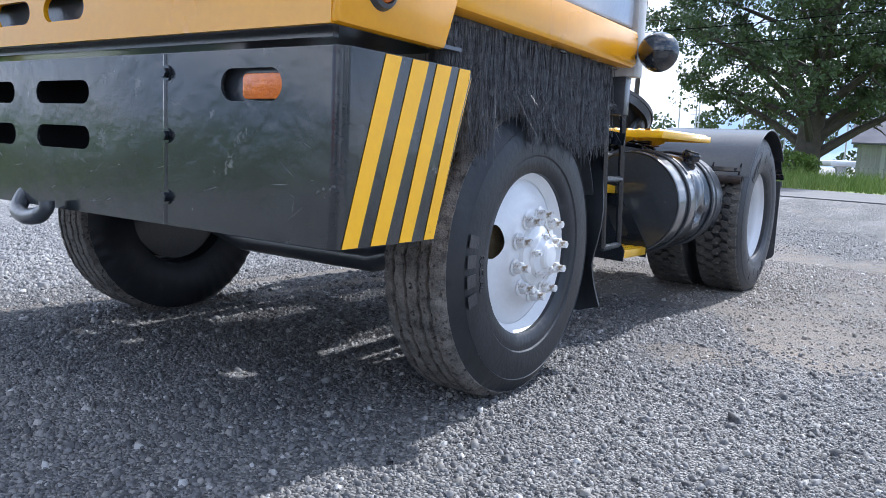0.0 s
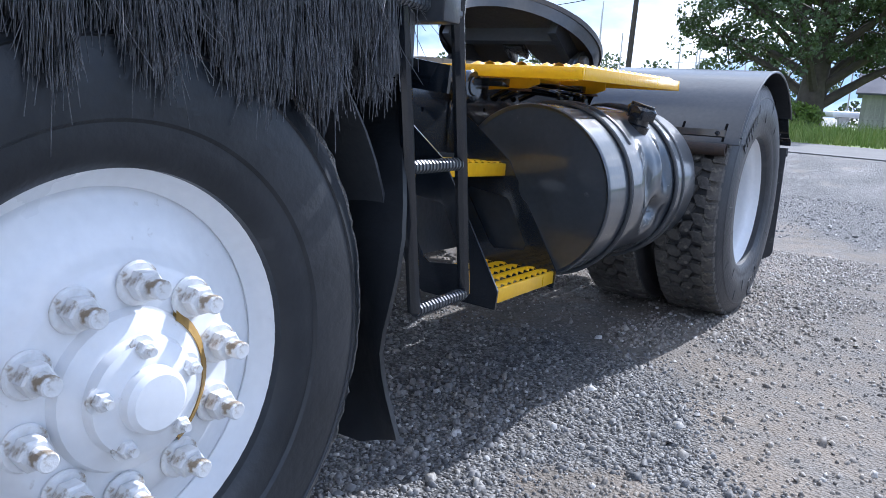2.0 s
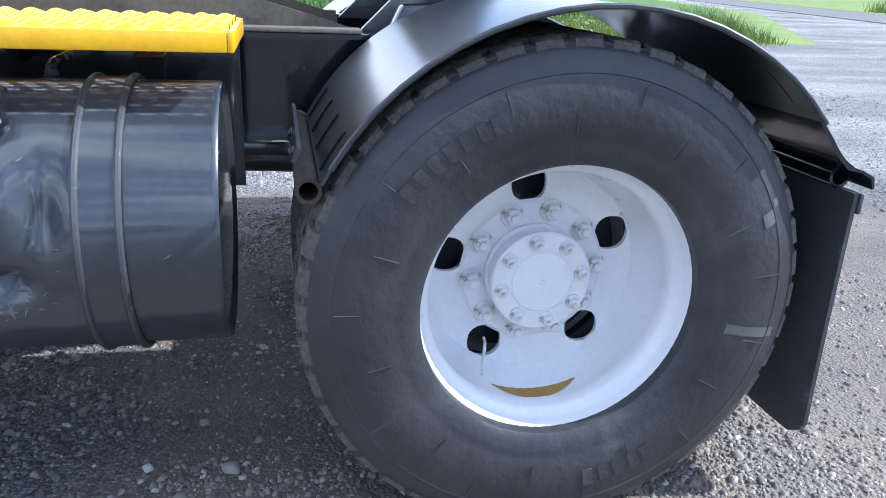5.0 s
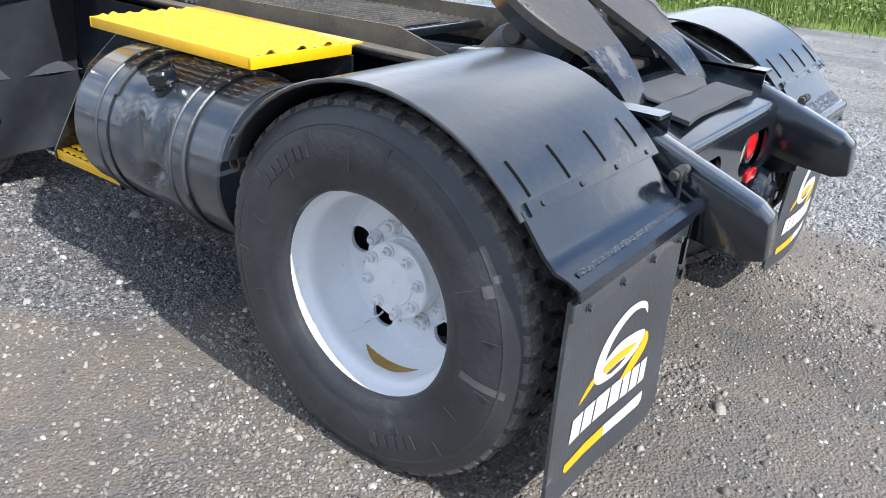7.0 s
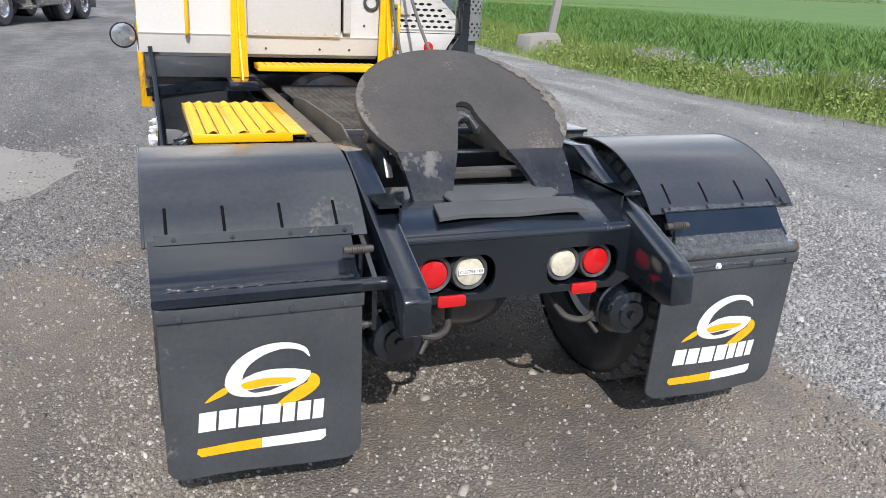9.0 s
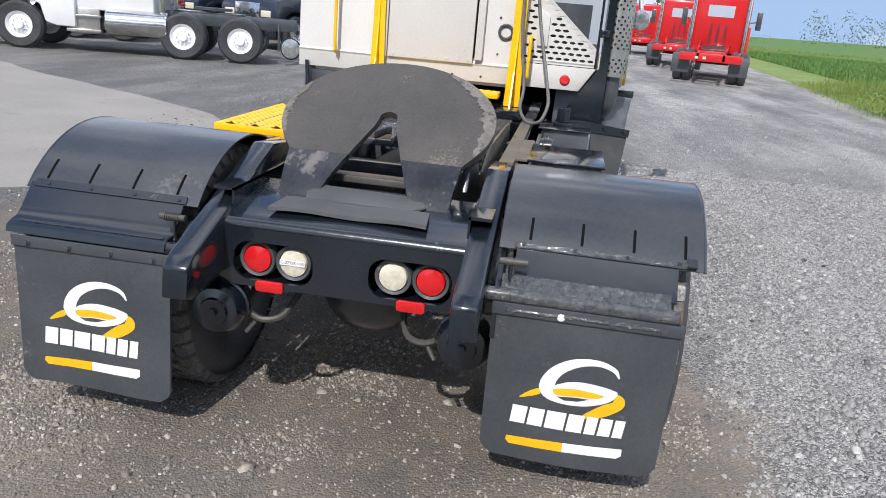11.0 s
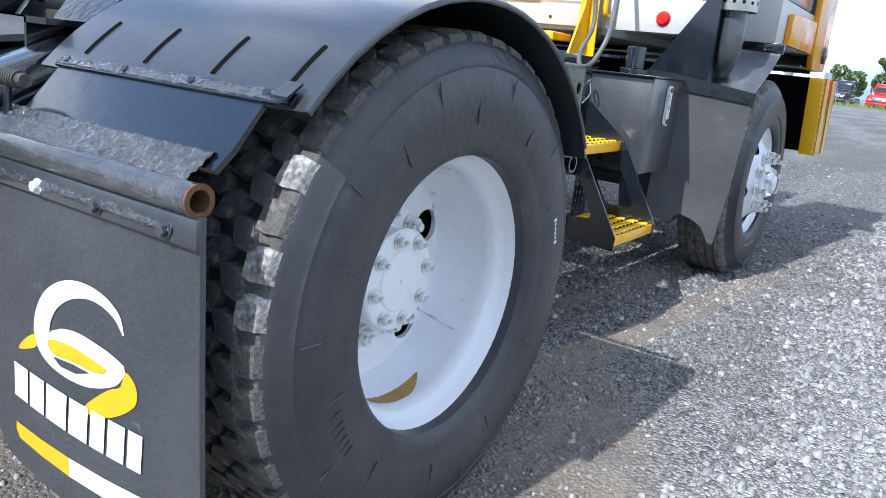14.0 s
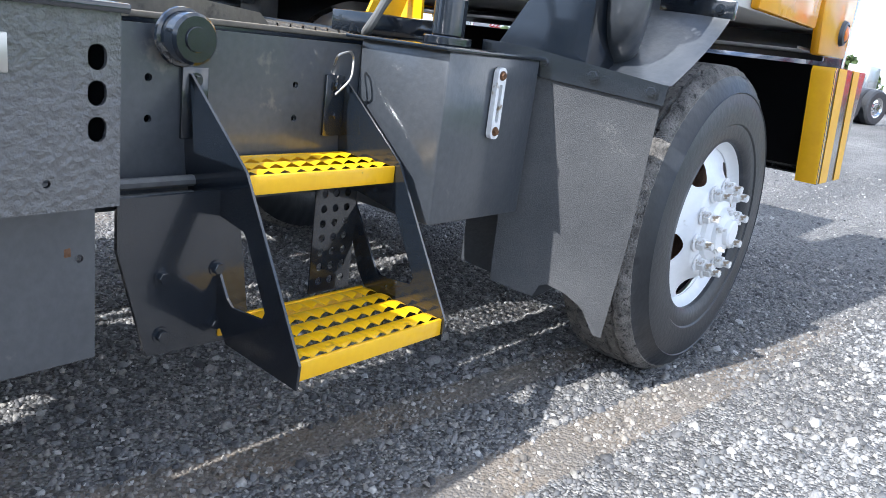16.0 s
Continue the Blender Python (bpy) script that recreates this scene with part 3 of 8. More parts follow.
def lug_block(bm, row, k):
    """One chamfered, leaning tread block of a row, at its k-th place round the tyre."""
    x, w, long, shift = LUG_ROWS[row]
    a0, half = 2 * math.pi * (k + shift) / LUGS, 2 * math.pi / LUGS * 0.42 * long
    low, top = [], []
    edge = row in (0, 4)
    shape = ((-0.5, -0.85), (0.1, -1.0), (0.5, -0.92), (0.5, 0.92), (-0.1, 1.0), (-0.5, 0.85)) if edge else ((-0.5, -0.75), (-0.1, -1.0), (0.5, -0.8), (0.5, 0.7), (0.15, 1.0), (-0.5, 0.8))
    for sx, sa in shape:
        lean = 0.0 if edge else 0.012 * sa * (1 if row % 2 else -1)
        out = (row == 0 and sx > 0.3) or (row == 4 and sx < -0.3)
        for up in (0, 1):
            shrink_k = 0.9 if up else 1.0
            px, r, a = x + sx * w * shrink_k + lean, (0.5235 if up else 0.500), a0 + half * sa * shrink_k
            if out:
                # the shoulder rolls over on to the sidewall
                px += (-0.004 if up else 0.007) * (1 if row == 0 else -1)
                r -= 0.006 if up else 0.014
            (top if up else low).append(bm.verts.new((px, r * math.cos(a), r * math.sin(a))))
    bm.faces.new(top)
    for i in range(6):
        bm.faces.new((low[i], low[(i + 1) % 6], top[(i + 1) % 6], top[i]))
    return bm


def tyre_split(bm, name):
    """Sidewalls of smooth rubber, tread of worn rubber, in one mesh of two materials."""
    me = mesh_from(name, bm, RUBBER if "drive" in name else STEER_RUBBER, 40)
    me.materials.append(TREAD if "drive" in name else STEER_TREAD)
    for p in me.polygons:
        r = math.hypot(p.center[1], p.center[2])
        if r > (0.5085 if "drive" in name else 0.492):
            p.material_index = 1
    return me


SCUFFED = mat("scuffed_tread_rubber", (0.1, 0.1, 0.097), (0.34, 0.33, 0.31), 0.8, 0.05, scale=30, fine=120, bump=0.5, bscale=130, dirt=(0.5, 0.49, 0.46), amount=0.2, dscale=26)
SCUFF_MESH = mesh_from("tread_block", lug_block(bmesh.new(), 0, 0), SCUFFED, 0)
LUG_MESH = [mesh_from("tread_block", lug_block(bmesh.new(), row, 0), TREAD, 0) for row in range(5)]


def all_lugs():
    bm = bmesh.new()
    for row in range(5):
        for k in range(LUGS):
            lug_block(bm, row, k)
    return mesh_from("tread_block", bm, TREAD, 0)


ALL_LUGS = all_lugs()
DRIVE_TYRE, STEER_TYRE = tyre_split(tyre_mesh("drive"), "drive_tyre"), tyre_split(tyre_mesh("steer"), "tyre")


def side(x, y, z, s):
    """A frame at a wheel: local x points away from the tractor on both sides."""
    return Matrix.Translation((x, y, z)) @ (Matrix.Identity(4) if s > 0 else Matrix.Rotation(math.pi, 4, "Z"))


def sub(name, me, parent, label="", m=None):
    ob = new(name, me)
    ob.parent = parent
    if m:
        ob.matrix_basis = m
    return tagged(ob, label=label)


def shrink(bm, k=1.005):
    """Draws a wheel's mesh in towards its axle."""
    for v in bm.verts:
        v.co.y, v.co.z = v.co.y * k, v.co.z * k


def make_meshes():
    made = {}
    # rear outer rim: a deep dish with five hand holes
    bm = bmesh.new()
    turned(bm, [(0.288, -0.022), (0.304, -0.012), (0.308, -0.002), (0.303, 0.004), (0.295, 0.0), (0.287, -0.018), (0.281, -0.036), (0.277, -0.046), (0.266, -0.052), (0.261, -0.062), (0.259, -0.085), (0.263, -0.10), (0.262, -0.13), (0.255, -0.16), (0.243, -0.198), (0.235, -0.206), (0.262, -0.222), (0.276, -0.10), (0.283, -0.05)], "x", (0, 0), 72)
    shrink(bm)
    made["rim"] = mesh_from("rim", bm, WHITE_WHEEL, 40)
    bm = bmesh.new()
    holes = [oval(0.198 * math.cos(radians(a)), 0.198 * math.sin(radians(a)), 0.078, 0.078, 10, 0.034) for a in (24, 96, 168, 240, 312)]
    holed(bm, ring(0, 0, 0.245, 60), holes, "x", -0.218, -0.205)
    turned(bm, [(0.163, -0.206), (0.165, -0.205), (0.158, -0.198), (0.0, -0.198), (0.0, -0.206)], "x", (0, 0), 40, closed=False)
    shrink(bm)
    made["disc"] = mesh_from("disc", bm, WHITE_WHEEL, 30)
    bm = bmesh.new()
    rod(bm, "x", (0, 0), 0.112, -0.20, -0.185, 36, 0.003)
    turned(bm, [(0.105, -0.185), (0.100, -0.165), (0.092, -0.158), (0.092, -0.150), (0.108, -0.148), (0.112, -0.144), (0.112, -0.134), (0.108, -0.130), (0.07, -0.130), (0.066, -0.126), (0.03, -0.1255), (0.006, -0.125), (0.004, -0.1225), (0.0, -0.122)], "x", (0, 0), 40, closed=False)
    made["hub"] = mesh_from("hub", bm, WHITE_WHEEL, 30)
    bm = bmesh.new()
    bolt(bm, "x", (0, 0), 0.012, 0.0, 0.018)
    rod(bm, "x", (0, 0), 0.006, 0.018, 0.028, 8)
    made["hub_bolt"] = mesh_from("hub_bolt", bm, NUT, 25)
    bm = bmesh.new()
    rod(bm, "x", (0, 0), 0.026, 0.0, 0.006, 20, 0.002)
    rod(bm, "x", (0, 0), 0.019, 0.006, 0.026, 6, 0.002)
    rod(bm, "x", (0, 0), 0.010, 0.026, 0.036, 12, 0.001)
    made["wheel_nut"] = mesh_from("wheel_nut", bm, NUT, 25)
    bm = bmesh.new()
    rod(bm, "x", (0, 0), 0.235, -0.46, -0.30, 40)
    rod(bm, "x", (0, 0), 0.15, -0.31, -0.22, 30)
    made["drum"] = mesh_from("brake_drum", bm, BLACK_SATIN, 30)
    bm = bmesh.new()
    tube(bm, [(-0.205, -0.10, -0.165), (-0.19, -0.10, -0.17), (-0.10, -0.13, -0.20)], 0.0035, 8)
    made["valve"] = mesh_from("valve_stem", bm, NUT, 30)
    # front rim: flange, well and a bulging disc
    for sid, angles in (("l", (165,)), ("r", (50, 122, 194, 266, 338))):
        bm = bmesh.new()
        turned(bm, [(0.286, -0.022), (0.300, -0.012), (0.303, -0.002), (0.298, 0.004), (0.289, 0.0), (0.280, -0.018), (0.272, -0.030), (0.264, -0.034), (0.258, -0.038), (0.262, -0.06), (0.276, -0.04)], "x", (0, 0), 72)
        shrink(bm)
        made["steer_rim_" + sid] = mesh_from("rim", bm, WHITE_WHEEL, 40)
        bm = bmesh.new()
        n = 240
        knots = [(0.262, -0.045), (0.25, -0.036), (0.235, -0.03), (0.215, -0.022), (0.195, -0.012), (0.182, -0.002), (0.172, 0.010), (0.165, 0.020), (0.155, 0.026)]
        radii = [(q, float(np.interp(-q, [-k[0] for k in knots], [k[1] for k in knots]))) for q in [0.262 - 0.107 * i / 26 for i in range(27)]] + [(0.0, 0.026)]
        wide = 13.0 if sid == "r" else 15.5
        grid = []
        for r, a in radii[:-1]:
            row = []
            for k in range(n):
                deg, rr, ax = 360.0 * k / n, r, a
                for h in angles:
                    d = (deg - h + 180) % 360 - 180
                    e = math.hypot(d / wide, (rr - 0.214) / 0.036)
                    if 0.84 < e < 1.17:
                        deg, rr = h + d / e, 0.214 + (rr - 0.214) / e
                        ax = float(np.interp(-rr, [-q[0] for q in knots], [q[1] for q in knots]))
                row.append(bm.verts.new((ax, rr * math.cos(radians(deg)), rr * math.sin(radians(deg)))))
            grid.append(row)
        mid = bm.verts.new((0.026, 0, 0))
        for i, (one, two) in enumerate(zip(grid, grid[1:])):
            for k in range(n):
                rr = (radii[i][0] + radii[i + 1][0]) / 2
                hit = False
                for a in angles:
                    d = (math.degrees(2 * math.pi * (k + 0.5) / n) - a + 180) % 360 - 180
                    if (d / (13.0 if sid == "r" else 15.5)) ** 2 + ((rr - 0.214) / 0.036) ** 2 < 1.0:
                        hit = True
                if not hit:
                    bm.faces.new((one[k], one[(k + 1) % n], two[(k + 1) % n], two[k]))
        for k in range(n):
            bm.faces.new((grid[-1][k], grid[-1][(k + 1) % n], mid))
        shrink(bm)
        made["steer_disc_" + sid] = mesh_from("disc", bm, WHITE_WHEEL, 40)
    bm = bmesh.new()
    turned(bm, [(0.112, 0.024), (0.105, 0.040), (0.088, 0.050), (0.080, 0.052), (0.075, 0.066), (0.06, 0.072), (0.045, 0.074), (0.043, 0.088), (0.036, 0.094), (0.0, 0.096)], "x", (0, 0), 40, closed=False)
    made["steer_hub"] = mesh_from("hub", bm, WHITE_WHEEL, 35)
    bm = bmesh.new()
    turned(bm, [(0.118, 0.027), (0.118, 0.033), (0.104, 0.043), (0.104, 0.035)], "x", (0, 0), 60)
    cut = [f for f in bm.faces if not (math.atan2(f.calc_center_median().z, f.calc_center_median().y) % 6.2832 < 0.9 or math.atan2(f.calc_center_median().z, f.calc_center_median().y) % 6.2832 > 5.3)]
    bmesh.ops.delete(bm, geom=cut, context="FACES")
    made["grease_ring"] = mesh_from("grease_ring", bm, GREASE_TAN, 40)
    bm = bmesh.new()
    rod(bm, "x", (0, 0), 0.030, 0.0, 0.009, 24, 0.003)
    rod(bm, "x", (0, 0), 0.0215, 0.009, 0.034, 6, 0.003)
    rod(bm, "x", (0, 0), 0.0130, 0.034, 0.060, 14, 0.002)
    made["steer_nut"] = mesh_from("wheel_nut", bm, NUT, 25)
    bm = bmesh.new()
    rod(bm, "x", (0, 0), 0.255, -0.2, -0.07, 48)
    made["steer_drum_dark"] = mesh_from("brake_drum", bm.copy(), RUST, 30)
    made["steer_drum"] = mesh_from("brake_drum", bm, DUST, 30)
    for key in ("steer_drum", "steer_drum_dark"):
        made[key].materials.append(BLACK_SATIN)
        for p in made[key].polygons:
            p.material_index = 0 if p.center[0] > -0.075 else 1
    return made


MESH = make_meshes()


def wording(parent, texts, r, size, x, depth=0.002, material=None, label=""):
    """Raised words round a sidewall; each entry: text, angle in degrees of its middle (0: ahead, 90: up)."""
    for text, mid, turn in texts:
        cu = bpy.data.curves.new("lettering", "FONT")
        cu.body, cu.size, cu.extrude, cu.align_x, cu.align_y = text, size, depth, "CENTER", "CENTER"
        tmp = bpy.data.objects.new("lettering", cu)
        scene.collection.objects.link(tmp)
        me = bpy.data.meshes.new_from_object(tmp.evaluated_get(bpy.context.evaluated_depsgraph_get()))
        bpy.data.objects.remove(tmp)
        # bend the flat word round the wheel
        for v in me.vertices:
            a, rr = radians(mid) - v.co.x / r * turn, r + v.co.y * turn
            v.co = Vector((x + v.co.z, rr * math.cos(a), rr * math.sin(a)))
        me.materials.clear()
        me.materials.append(material or RUBBER)
        sub("lettering", me, parent, label)


def block_ring(r, size, x, mid, turn, widths, material):
    """A row of raised bars bent round a sidewall, where a maker's name stands."""
    bm = bmesh.new()
    total = sum(widths) * 1.25
    at = -total / 2
    for w in widths:
        for (u0, u1) in ((at, at + w * 0.8),):
            vs = []
            for u, v, h in ((u0, -0.5, 0), (u1, -0.5, 0), (u1, 0.5, 0), (u0, 0.5, 0), (u0, -0.5, 1), (u1, -0.5, 1), (u1, 0.5, 1), (u0, 0.5, 1)):
                a, rr = radians(mid) - u / r * turn, r + v * size * turn
                vs.append(bm.verts.new((x + 0.0025 * h, rr * math.cos(a), rr * math.sin(a))))
            for q in ((0, 1, 2, 3), (4, 7, 6, 5), (0, 4, 5, 1), (1, 5, 6, 2), (2, 6, 7, 3), (3, 7, 4, 0)):
                bm.faces.new([vs[i] for i in q])
        at += w * 1.25
    return mesh_from("raised_marking", bm, material, 0)


def rear_wheel(s):
    m = side(s * 1.195, REAR_Y, 0.507, s)
    wheel = sub("wheel", MESH["rim"], tractor, "white steel drive wheel with black lugged tyre", m)
    sub("tyre", DRIVE_TYRE, wheel, "black rubber tyre with deep blocks", pose(0.018, 0, 0))
    for row in range(5):
        for k in range(LUGS):
            low = math.sin(2 * math.pi * (k + LUG_ROWS[row][3]) / LUGS) < -0.985
            sub("tread_block", SCUFF_MESH if s < 0 and row == 0 and k in (18, 20, 21) else LUG_MESH[row], wheel, "", Matrix.Translation((0.018, 0, 0.016 if low else 0)) @ Matrix.Rotation(2 * math.pi * k / LUGS, 4, "X"))
    sub("disc", MESH["disc"], wheel)
    sub("hub", MESH["hub"], wheel)
    sub("brake_drum", MESH["drum"], wheel)
    sub("valve_stem", MESH["valve"], wheel, "", None if s > 0 else Matrix.Rotation(radians(85), 4, "X"))
    chips = random.Random(8 + s)
    bm = bmesh.new()
    for k in range(34):
        a, w, h = chips.uniform(0, 6.283), chips.uniform(0.006, 0.03), chips.uniform(0.002, 0.006)
        rr = [(0.3035, 0.0052), (0.300, 0.0042)]
        n_c = 4
        top = [bm.verts.new((0.0054, (0.3065 + h * chips.uniform(-0.2, 0.5)) * math.cos(a + w * (i / n_c - 0.5) / 0.3), (0.3065 + h * chips.uniform(-0.2, 0.5)) * math.sin(a + w * (i / n_c - 0.5) / 0.3))) for i in range(n_c + 1)]
        low = [bm.verts.new((0.0054, (0.303 - h * chips.uniform(0, 0.6)) * math.cos(a + w * (i / n_c - 0.5) / 0.3), (0.303 - h * chips.uniform(0, 0.6)) * math.sin(a + w * (i / n_c - 0.5) / 0.3))) for i in range(n_c + 1)]
        for i in range(n_c):
            bm.faces.new((top[i], top[i + 1], low[i + 1], low[i]))
    tagged(sub("paint_chip", mesh_from("paint_chip", bm, RUST, 0), wheel, "rusty chips in the white paint"), kind="stuff")
    for k in range(8):
        a = 2 * math.pi * k / 8 + 0.2
        sub("hub_bolt", MESH["hub_bolt"], wheel, "", pose(-0.130, 0.090 * math.cos(a), 0.090 * math.sin(a)))
    for k in range(10):
        a = 2 * math.pi * k / 10 + 0.1
        sub("wheel_nut", MESH["wheel_nut"], wheel, "", pose(-0.198, 0.1425 * math.cos(a), 0.1425 * math.sin(a)))
    # a patch of dried grease in the dish
    bm = bmesh.new()
    rows = [[bm.verts.new((-0.14 + 0.05 * (j / 2 - 1) * (1 - ((i - 5) / 5.5) ** 2), 0.2625 * math.cos(radians(248 + 4.5 * i)), 0.2625 * math.sin(radians(248 + 4.5 * i)))) for i in range(11)] for j in range(5)]
    for a, b in zip(rows, rows[1:]):
        for i in range(10):
            bm.faces.new((a[i], a[i + 1], b[i + 1], b[i]))
    sub("grease_patch", mesh_from("grease_patch", bm, GREASE_TAN, 40), wheel, "dried tan grease")
    bm = bmesh.new()
    for a in range(8, 360, 17):
        rr0, rr1 = (0.355, 0.405) if a % 2 else (0.40, 0.455)
        for q in (0,):
            tube(bm, [(0.031 if rr0 < 0.4 else 0.03, r * math.cos(radians(a)), r * math.sin(radians(a))) for r in (rr0, rr1)], 0.0016, 4)
    tagged(sub("mould_line", mesh_from("mould_line", bm, RUBBER), wheel), kind="stuff")
    if s < 0:
        sub("raised_marking", block_ring(0.385, 0.028, 0.030, 208, -1, (0.02, 0.012, 0.016, 0.014, 0.012, 0.02), RUBBER), wheel)
    if s > 0:
        sub("raised_marking", block_ring(0.405, 0.036, 0.0315, 128, 1, (0.03, 0.026, 0.028, 0.026, 0.028, 0.022, 0.022), RUBBER), wheel)
        sub("raised_marking", block_ring(0.40, 0.04, 0.0315, 293, -1, (0.03, 0.026, 0.03, 0.026, 0.03), RUBBER), wheel)
        # strips of old tape on the sidewall
        for mid, r0, r1, w in ((-9, 0.355, 0.478, 0.022), (24, 0.432, 0.462, 0.03), (27, 0.465, 0.49, 0.018)):
            bm = bmesh.new()
            a, prev = radians(mid), None
            for i in range(6):
                r = r0 + (r1 - r0) * i / 5
                x = float(np.interp(r, [0.35, 0.40, 0.44, 0.47, 0.494], [0.010, 0.014, 0.010, 0.0, -0.012])) + 0.0195
                pair = [bm.verts.new((x, r * math.cos(a) - q * w / 2 * math.sin(a), r * math.sin(a) + q * w / 2 * math.cos(a))) for q in (-1, 1)]
                if prev:
                    bm.faces.new((prev[0], prev[1], pair[1], pair[0]))
                prev = pair
            sub("tape_strip", mesh_from("tape_strip", bm, TAPE, 40), wheel, "worn grey tape")
    else:
        bm = bmesh.new()
        for k, w in enumerate((0.012, 0.006, 0.008, 0.006, 0.006, 0.012)):
            u = -0.03 + 0.0115 * k
            box(bm, 0.0305, 0.032, 0.395 - w / 2, 0.395 + w / 2, u - 0.004, u + 0.004, 0, Matrix.Rotation(radians(14), 4, "X"))
        sub("label", mesh_from("label", bm, WHITE_PRINT, 0), wheel, "small white rubbed-off marking")
    # the inner tyre of the pair
    inner = sub("wheel", MESH["rim"], tractor, "inner dual wheel", side(s * 0.855, REAR_Y, 0.507, s))
    sub("tyre", DRIVE_TYRE, inner, "", pose(0.018, 0, 0))
    tagged(sub("tread_block", ALL_LUGS, inner, "", pose(0.018, 0, 0)), kind="stuff")
    return wheel


def front_wheel(s):
    sid = "l" if s > 0 else "r"
    wheel = sub("wheel", MESH["steer_rim_" + sid], tractor, "white steel steer wheel with long lug nuts", side(s * 1.102, FRONT_Y, 0.503, s))
    sub("tyre", STEER_TYRE, wheel, "black rubber steer tyre with worn ribs", pose(0.018, 0, 0))
    sub("disc", MESH["steer_disc_" + sid], wheel)
    sub("hub", MESH["steer_hub"], wheel)
    sub("grease_ring", MESH["grease_ring"], wheel)
    for k in range(5):
        a = 2 * math.pi * k / 5 + 0.4
        sub("hub_bolt", MESH["hub_bolt"], wheel, "", pose(0.062, 0.067 * math.cos(a), 0.067 * math.sin(a)))
    sub("brake_drum", MESH["steer_drum" if s > 0 else "steer_drum_dark"], wheel, "round brake drum")
    for k in range(10):
        a = 2 * math.pi * k / 10 + 0.22
        sub("wheel_nut", MESH["steer_nut"], wheel, "", pose(0.026, 0.1425 * math.cos(a), 0.1425 * math.sin(a)))
    if s > 0:
        wording(wheel, [("RADIAL", 180 + 5, -1)], 0.355, 0.036, 0.0285, 0.0015, None, "raised rubber word on the sidewall")
        sub("raised_marking", block_ring(0.415, 0.05, 0.0295, 184, -1, (0.05, 0.05, 0.05, 0.05), RUBBER), wheel)
        # ribbed band of fine lines
        bm = bmesh.new()
        for i in range(60):
            a = radians(150 + i * 1.3)
            tube(bm, [(0.0265, r * math.cos(a), r * math.sin(a)) for r in (0.375, 0.4)], 0.0008, 4)
        tagged(sub("ribbed_band", mesh_from("ribbed_band", bm, RUBBER), wheel), kind="stuff")
    return wheel


for s in (1, -1):
    rear_wheel(s)
    front_wheel(s)

# chassis
for s in (1, -1):
    bm = bmesh.new()
    web, lip = s * 0.43, s * 0.51
    prism(bm, [(min(web, web + s * 0.008), 0.70), (max(web, web + s * 0.008), 0.70), (max(web, web + s * 0.008), 0.965), (min(web, web + s * 0.008), 0.965)], "y", -1.0, 3.5)
    box(bm, min(web, lip), max(web, lip), -1.0, 3.5, 0.955, 0.967)
    box(bm, min(web, lip), max(web, lip), -1.0, 3.5, 0.698, 0.71)
    part("frame_rail", bm, BLACK, tractor, "black painted steel channel")
    # outer skirt plate bolted to the rail between the steps and the cab
    bm = bmesh.new()
    holes = [ring(y, z, 0.008, 10) for y, z in ((1.72, 0.86), (1.72, 0.78), (1.258, 0.781), (1.358, 0.781), (1.36, 0.857), (1.05, 0.86))]
    holed(bm, [(0.55, 0.60), (2.42, 0.60), (2.42, 0.96), (0.55, 0.96)], holes, "x", s * 0.575, s * 0.585)
    plate = part("side_plate", bm, BLACK_SATIN if s < 0 else BLACK, tractor)
    if s > 0:
        for y, z in ((1.261, 0.855), (1.403, 0.942)):
            bm = bmesh.new()
            bolt(bm, "x", (y, z), 0.011, 0.585, 0.597)
            part("bolt", bm, BLACK, plate)
for y in (-0.6, 0.6, 1.5, 2.5):
    bm = bmesh.new()
    box(bm, -0.43, 0.43, y - 0.04, y + 0.04, 0.74, 0.92, 0.006)
    part("crossmember", bm, BLACK_SATIN, tractor)
bm = bmesh.new()
tube(bm, [(-0.86, FRONT_Y, 0.5), (-0.62, FRONT_Y, 0.46), (-0.4, FRONT_Y, 0.40), (0.4, FRONT_Y, 0.40), (0.62, FRONT_Y, 0.46), (0.86, FRONT_Y, 0.5)], 0.055, 12)
part("front_axle", bm, BLACK_SATIN, tractor)
bm = bmesh.new()
tube(bm, [(-0.9, REAR_Y, 0.512), (-0.3, REAR_Y, 0.512), (0.3, REAR_Y, 0.512), (0.9, REAR_Y, 0.512)], 0.075, 14)
turned(bm, [(0, -0.2), (0.12, -0.17), (0.2, -0.08), (0.215, 0.0), (0.2, 0.08), (0.12, 0.16), (0, 0.19)], "y", (0, 0.512), 28, closed=False)
bmesh.ops.translate(bm, verts=[v for v in bm.verts if abs(v.co.x) < 0.22 and v.co.y < 1.0], vec=(0, REAR_Y, 0))
part("rear_axle", bm, BLACK_SATIN, tractor)
bm = bmesh.new()
tube(bm, [(0.0, 0.2, 0.62), (0.0, 1.2, 0.58), (0.0, REAR_Y, 0.52)], 0.05, 12)
part("drive_shaft", bm, BLACK_SATIN, tractor)
# mostly unseen; added to stop sun leaking on to the ground beneath
bm = bmesh.new()
turned(bm, [(0, 0.0), (0.26, 0.0), (0.30, 0.08), (0.30, 0.42), (0.33, 0.46), (0.33, 0.52), (0.25, 0.60), (0.23, 1.25), (0.17, 1.4), (0.09, 1.5), (0.07, 1.62), (0, 1.62)], "y", (0, 0.72), 28, closed=False)
bmesh.ops.translate(bm, verts=bm.verts, vec=(0, 0.15, 0))
part("gearbox", bm, BLACK_SATIN, tractor, "black greasy gearbox housing between the rails")
